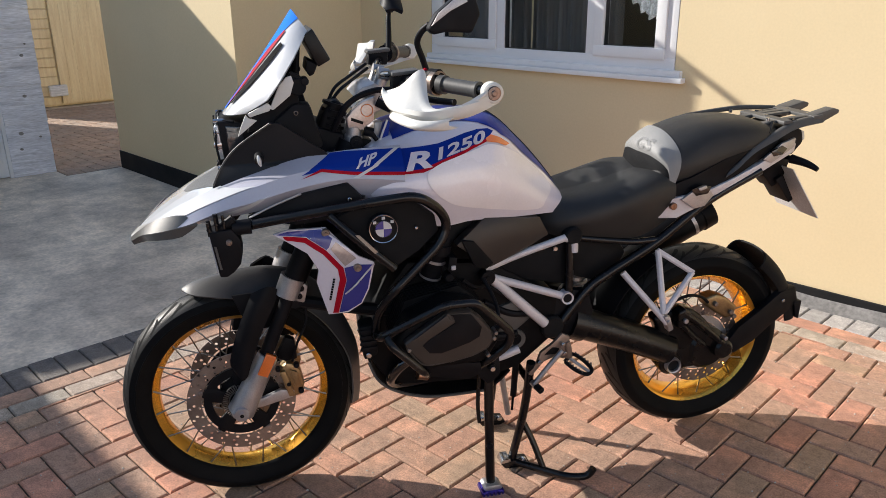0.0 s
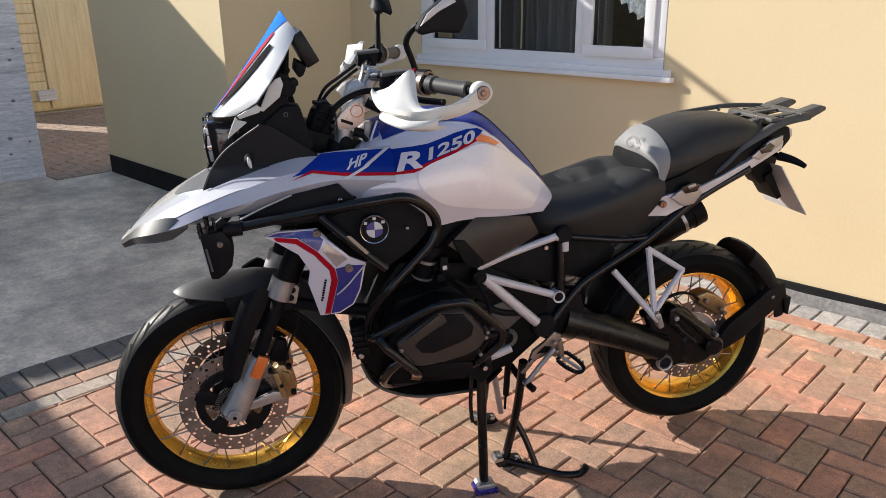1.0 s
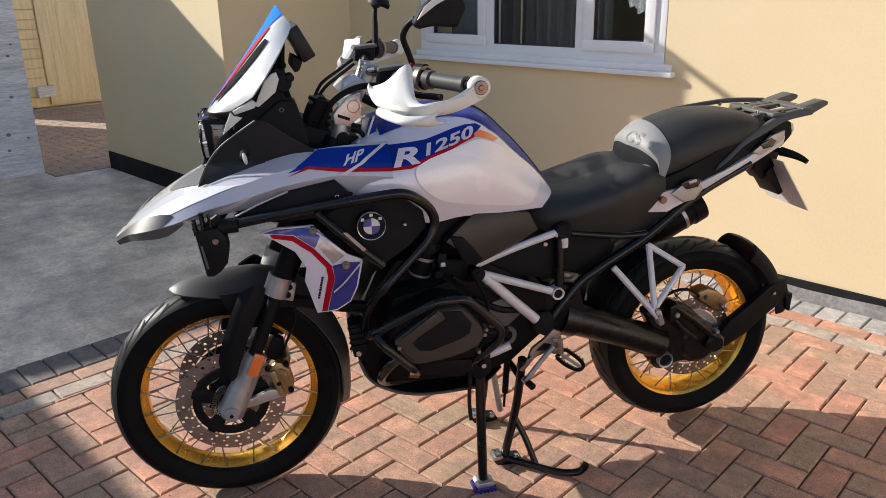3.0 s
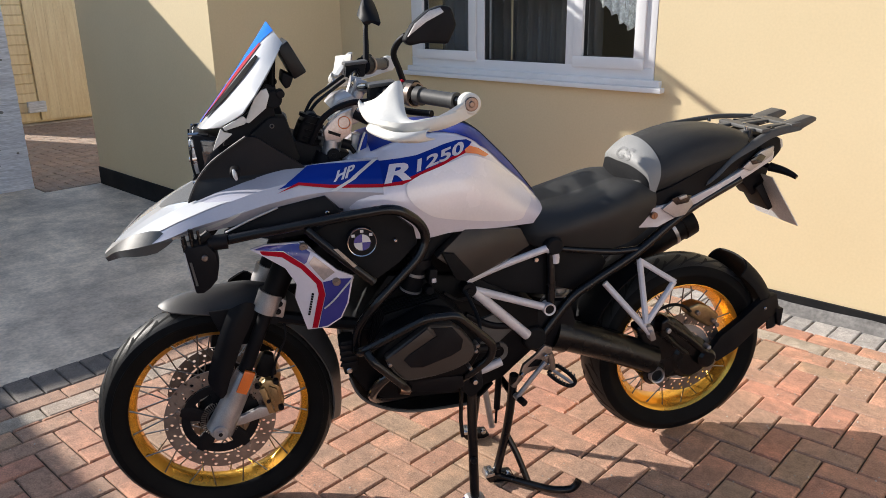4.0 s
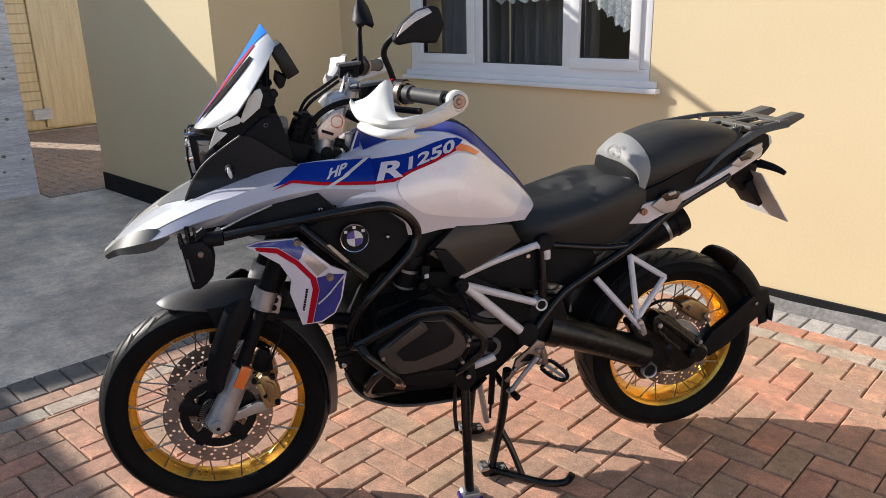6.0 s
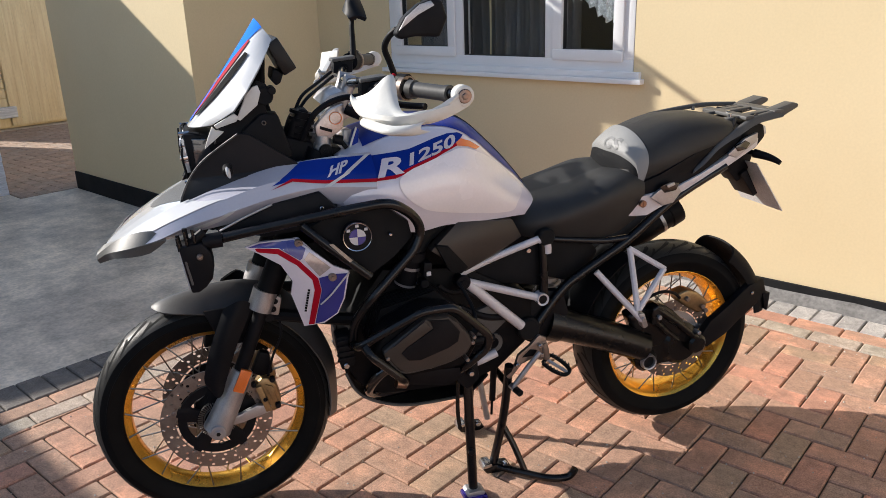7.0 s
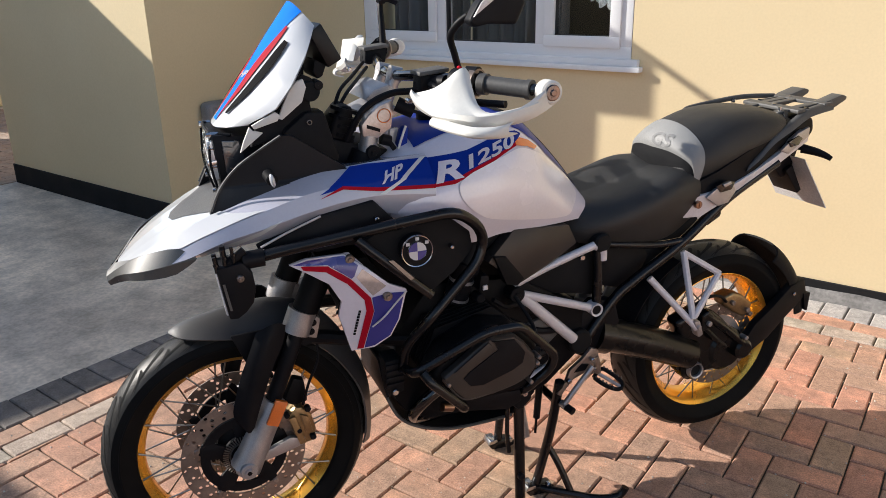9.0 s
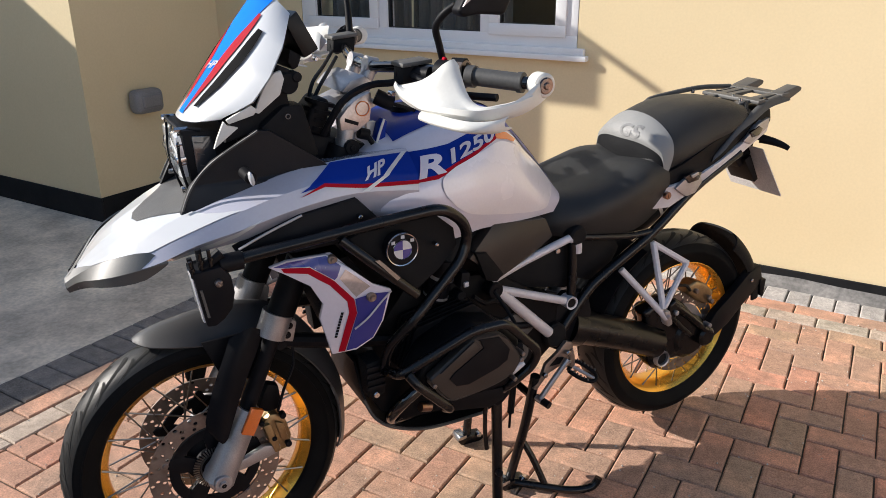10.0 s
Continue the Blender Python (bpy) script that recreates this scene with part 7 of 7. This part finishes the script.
# -- stands --
cs = part("centre_stand", join(tube([(0.842, 0.180, 0.400), (0.838, 0.145, 0.22), (0.812, 0.114, 0.025)], 0.0135, 12, 4), tube([(0.842, -0.180, 0.400), (0.838, -0.160, 0.22), (0.812, -0.142, 0.025)], 0.0135, 12, 4),
                               tube([(0.842, -0.16, 0.33), (0.842, 0.16, 0.33)], 0.011, 12, 1)), BARPAINT, bike, "black centre stand holding the rear wheel off the ground")
for l in (0.114, -0.142):
    part("stand_foot", prism([(0.770, 0.024), (0.785, 0.034), (0.86, 0.026), (0.870, 0.010), (0.85, 0.001), (0.785, 0.004)], l - 0.020, l + 0.020, 0.005), BARPAINT, cs)
    part("foot_cap", prism([(0.768, 0.026), (0.776, 0.041), (0.80, 0.042), (0.803, 0.030)], l - 0.024, l + 0.024, 0.004), CHROME, cs)
    part("foot_bolt", disc(0.845, 0.030, l + 0.012, l + 0.028, 0.009, 14), CHROME, cs)
part("stand_pedal", join(tube([(0.815, 0.118, 0.020), (0.877, 0.172, 0.018), (0.948, 0.228, 0.016), (1.000, 0.248, 0.018), (1.020, 0.253, 0.030), (1.030, 0.255, 0.048)], 0.0115, 12), tube([(0.842, 0.120, 0.165), (0.868, 0.146, 0.105), (0.895, 0.178, 0.020)], 0.010, 12)), BARPAINT, cs)
part("stand_spring", join(tube([(0.82, 0.11, 0.38), (0.815, 0.105, 0.25)], 0.010, 10, 1), tube([(0.815, 0.105, 0.26), (0.812, 0.105, 0.20)], 0.004, 8, 1)), BLACK, cs)
part("stand_link", tube([(0.80, 0.02, 0.30), (0.825, 0.03, 0.14)], 0.010, 12, 1), ALLOY, cs)
ss = part("side_stand", join(tube([(0.702, 0.205, 0.425), (0.704, 0.211, 0.25), (0.709, 0.216, 0.030)], 0.0145, 14, 3), tube([(0.68, 0.19, 0.43), (0.672, 0.200, 0.30), (0.676, 0.205, 0.235)], 0.006, 10)), BARPAINT, bike, "black side stand with an enlarged foot")
part("stand_hinge", join(prism([(0.665, 0.455), (0.73, 0.462), (0.735, 0.395), (0.70, 0.365), (0.668, 0.395)], 0.16, 0.222, 0.008), disc(0.705, 0.425, 0.22, 0.235, 0.012, 16)), BLACK, ss)
part("hinge_bolt", disc(0.705, 0.425, 0.23, 0.240, 0.008, 6, 0.001), CHROME, ss)
part("foot_plate", prism([(0.680, 0.024), (0.690, 0.032), (0.730, 0.032), (0.742, 0.022), (0.734, 0.014), (0.686, 0.014)], 0.194, 0.242, 0.004), ALLOY, ss, "silver stand foot plate")
pad = part("foot_pad", prism([(0.677, 0.015), (0.744, 0.015), (0.747, 0.004), (0.674, 0.004)], 0.190, 0.246, 0.003), PURPLE, ss, "blue anodised stand pad")
for q in range(6):
    part("pad_tooth", prism([(0.677 + 0.012 * q, 0.0005), (0.684 + 0.012 * q, 0.0005), (0.684 + 0.012 * q, 0.012), (0.677 + 0.012 * q, 0.012)], 0.242, 0.250, 0.0015), PURPLE, pad)
part("stand_stud", disc(0.702, 0.165, 0.222, 0.236, 0.010, 14), BLACK, ss)


# ---- block paving ----
def paver_mesh(name, lx, ly, material):
    """A chamfered paving block, its top at z = 0."""
    c, j = 0.005, 0.0026
    bm = bmesh.new()
    ring = []
    for z, i in ((-0.05, j), (-c, j), (0.0, c + j)):
        ring.append([bm.verts.new((sx * (lx / 2 - i), sy * (ly / 2 - i), z)) for sx, sy in ((-1, -1), (1, -1), (1, 1), (-1, 1))])
    for a, b in zip(ring, ring[1:]):
        for k in range(4):
            bm.faces.new((a[k], a[(k + 1) % 4], b[(k + 1) % 4], b[k]))
    bm.faces.new(ring[-1])
    return finish(name, bm, material, smooth=False)


U = 0.101           # block width with its joint
paving = structure("floor_paving", join(box(-3.107, 6.0, -6, WY, -0.072, -0.011), box(-10.6, -6.52, 2.09, 9.0, -0.072, -0.011)), MORTAR, "red block paving in a herringbone bond with sandy joints", "floor", False)
HX0, HY1 = -2.70, 3.20
full = {o: paver_mesh("paver", *((2 * U, U) if o == "x" else (U, 2 * U)), RED_PAVER) for o in "xy"}
rng = random.Random(5)


def lay(mesh, x, y, parent, turn=0.0):
    ob = new("paver", mesh)
    ob.parent = parent
    ob.matrix_basis = pose(x, y, rng.uniform(-0.0022, 0.0008), rng.uniform(-0.45, 0.45), rng.uniform(-0.45, 0.45), turn + rng.uniform(-0.5, 0.5))


OX, OY, TURN = -1.80, 1.555, 1.43     # a joint corner of the bond, and the bond's turn against the house in degrees
TC, TS = math.cos(radians(TURN)), math.sin(radians(TURN))


def turned(a, b):
    return OX + a * TC - b * TS, OY + a * TS + b * TC


def clipped(poly, x0, x1, y0, y1):
    """A convex outline cut to a rectangle."""
    for axis, lim, keep in ((0, x0, 1), (0, x1, -1), (1, y0, 1), (1, y1, -1)):
        out = []
        for p, q in zip(poly, poly[1:] + poly[:1]):
            dp, dq = keep * (p[axis] - lim), keep * (q[axis] - lim)
            if dp >= 0:
                out.append(p)
            if (dp >= 0) != (dq >= 0):
                t = dp / (dp - dq)
                out.append((p[0] + (q[0] - p[0]) * t, p[1] + (q[1] - p[1]) * t))
        poly = out
        if len(poly) < 3:
            return []
    return poly


def field(x0, x1, y0, y1):
    """Blocks of a right-angled herringbone in the field, cut to it: way, whole or not, centre, outline about the centre."""
    out = []
    reach = int(max(abs(x0 - OX), abs(x1 - OX), abs(y0 - OY), abs(y1 - OY)) / U) + 6
    for i in range(-reach, reach):
        for j in range(-reach, reach):
            k = (i + j) % 4
            if k not in (0, 2):
                continue
            w, h = (2, 1) if k == 0 else (1, 2)
            cx, cy = turned((i + w / 2) * U, (j + h / 2) * U)
            if not (x0 - 0.15 < cx < x1 + 0.15 and y0 - 0.15 < cy < y1 + 0.15):
                continue
            poly = [turned((i + a) * U, (j + b) * U) for a, b in ((0, 0), (w, 0), (w, h), (0, h))]
            cut = clipped(poly, x0, x1, y0, y1)
            if len(cut) < 3:
                continue
            area = abs(sum(p[0] * q[1] - q[0] * p[1] for p, q in zip(cut, cut[1:] + cut[:1]))) / 2
            if area < 0.0012:
                continue
            whole = abs(area - 2 * U * U) < 1e-7
            if not whole:
                cx, cy = sum(p[0] for p in cut) / len(cut), sum(p[1] for p in cut) / len(cut)
            out.append(("x" if k == 0 else "y", whole, cx, cy, [(p[0] - cx, p[1] - cy) for p in cut]))
    return out


def block(bm, x, y, poly, z):
    """One block of any outline, chamfered, its top at z."""
    rings = []
    for zz, inset in ((-0.05, 0.0026), (-0.005, 0.0026), (0.0, 0.0076)):
        ring = []
        for px, py in poly:
            r = math.hypot(px, py)
            k = max(0.2, 1 - inset * 1.35 / r) if r else 1
            ring.append(bm.verts.new((x + px * k, y + py * k, z + zz)))
        rings.append(ring)
    n = len(poly)
    for a, b in zip(rings, rings[1:]):
        for k in range(n):
            bm.faces.new((a[k], a[(k + 1) % n], b[(k + 1) % n], b[k]))
    bm.faces.new(rings[-1])


rest = bmesh.new()
for o, whole, x, y, poly in field(HX0, 5.95, -5.95, HY1):
    if -2.70 < x < -0.28 and 0.42 < y < 3.3 and y > 0.42 + (x + 1.2) * 0.9:
        if whole:
            lay(full[o], x, y, paving, TURN)
        else:
            bm = bmesh.new()
            block(bm, 0, 0, poly, 0)
            lay(finish("paver", bm, RED_PAVER, smooth=False), x, y, paving)
    else:
        block(rest, x, y, poly, rng.uniform(-0.0022, 0.0008))
passage = bmesh.new()
for o, whole, x, y, poly in field(-10.55, -6.52, 2.1, 5.2):
    block(passage, x, y, poly, rng.uniform(-0.0022, 0.0008))


def by_island(material, name):
    """A copy of a paver material that varies from piece to piece of a joined mesh."""
    m = material.copy()
    m.name = name
    for nd in list(m.node_tree.nodes):
        if nd.bl_idname == "ShaderNodeObjectInfo":
            geo = m.node_tree.nodes.new("ShaderNodeNewGeometry")
            for lk in list(nd.outputs["Random"].links):
                m.node_tree.links.new(geo.outputs["Random Per Island"], lk.to_socket)
            m.node_tree.nodes.remove(nd)
    return m


tagged(part("paver_field", rest, by_island(RED_PAVER, "red_paver_rest"), paving, smooth=False), kind="stuff")
tagged(part("passage_field", passage, by_island(PASSAGE_PAVER, "passage_paver_rest"), paving, smooth=False), kind="stuff")

# border courses: a charcoal or grey soldier course, then two stretcher courses
soldier_l, soldier_w = paver_mesh("paver", 2 * U, U, GREY_PAVER), paver_mesh("paver", U, 2 * U, PALE_PAVER)
str_l_red, str_l_pale = paver_mesh("paver", U, 2 * U, RED_PAVER), paver_mesh("paver", U, 2 * U, BUFF_PAVER)
str_w_red, str_w_pale = paver_mesh("paver", 2 * U, U, RED_PAVER), paver_mesh("paver", 2 * U, U, BUFF_PAVER)
y = -5.9
while y < 2.5:
    lay(soldier_l, HX0 - 3 * U - 0.002, y, paving)
    y += U
y = -5.9
while y < 3.1:
    lay(str_l_red, HX0 - 1.5 * U, y, paving)
    lay(str_l_pale, HX0 - 0.5 * U, y + 0.09, paving)
    y += 2 * U
x = -2.6
while x < 5.85:
    lay(soldier_w, x, HY1 + 3 * U, paving)
    x += U
x = -2.6
while x < 5.85:
    lay(str_w_red, x, HY1 + 1.5 * U, paving)
    lay(str_w_pale, x + 0.1, HY1 + 0.5 * U, paving)
    x += 2 * U

# grit lying on the paving
grit = bmesh.new()
for i in range(2600):
    x, y = rng.uniform(-2.9, 0.4), rng.uniform(0.2, 3.5)
    r = 0.0010 + 0.0034 * rng.random() ** 3
    top = [grit.verts.new((x + r * math.cos(a) * rng.uniform(0.7, 1.3), y + r * math.sin(a) * rng.uniform(0.7, 1.3), -0.001)) for a in (0, 1.26, 2.51, 3.77, 5.03)]
    tip = grit.verts.new((x, y, 0.0012 + r * 0.7))
    for k in range(5):
        grit.faces.new((top[k], top[(k + 1) % 5], tip))
tagged(part("grit", grit, GRIT, smooth=False), "pale grit scattered over the block paving", "grit", kind="stuff")
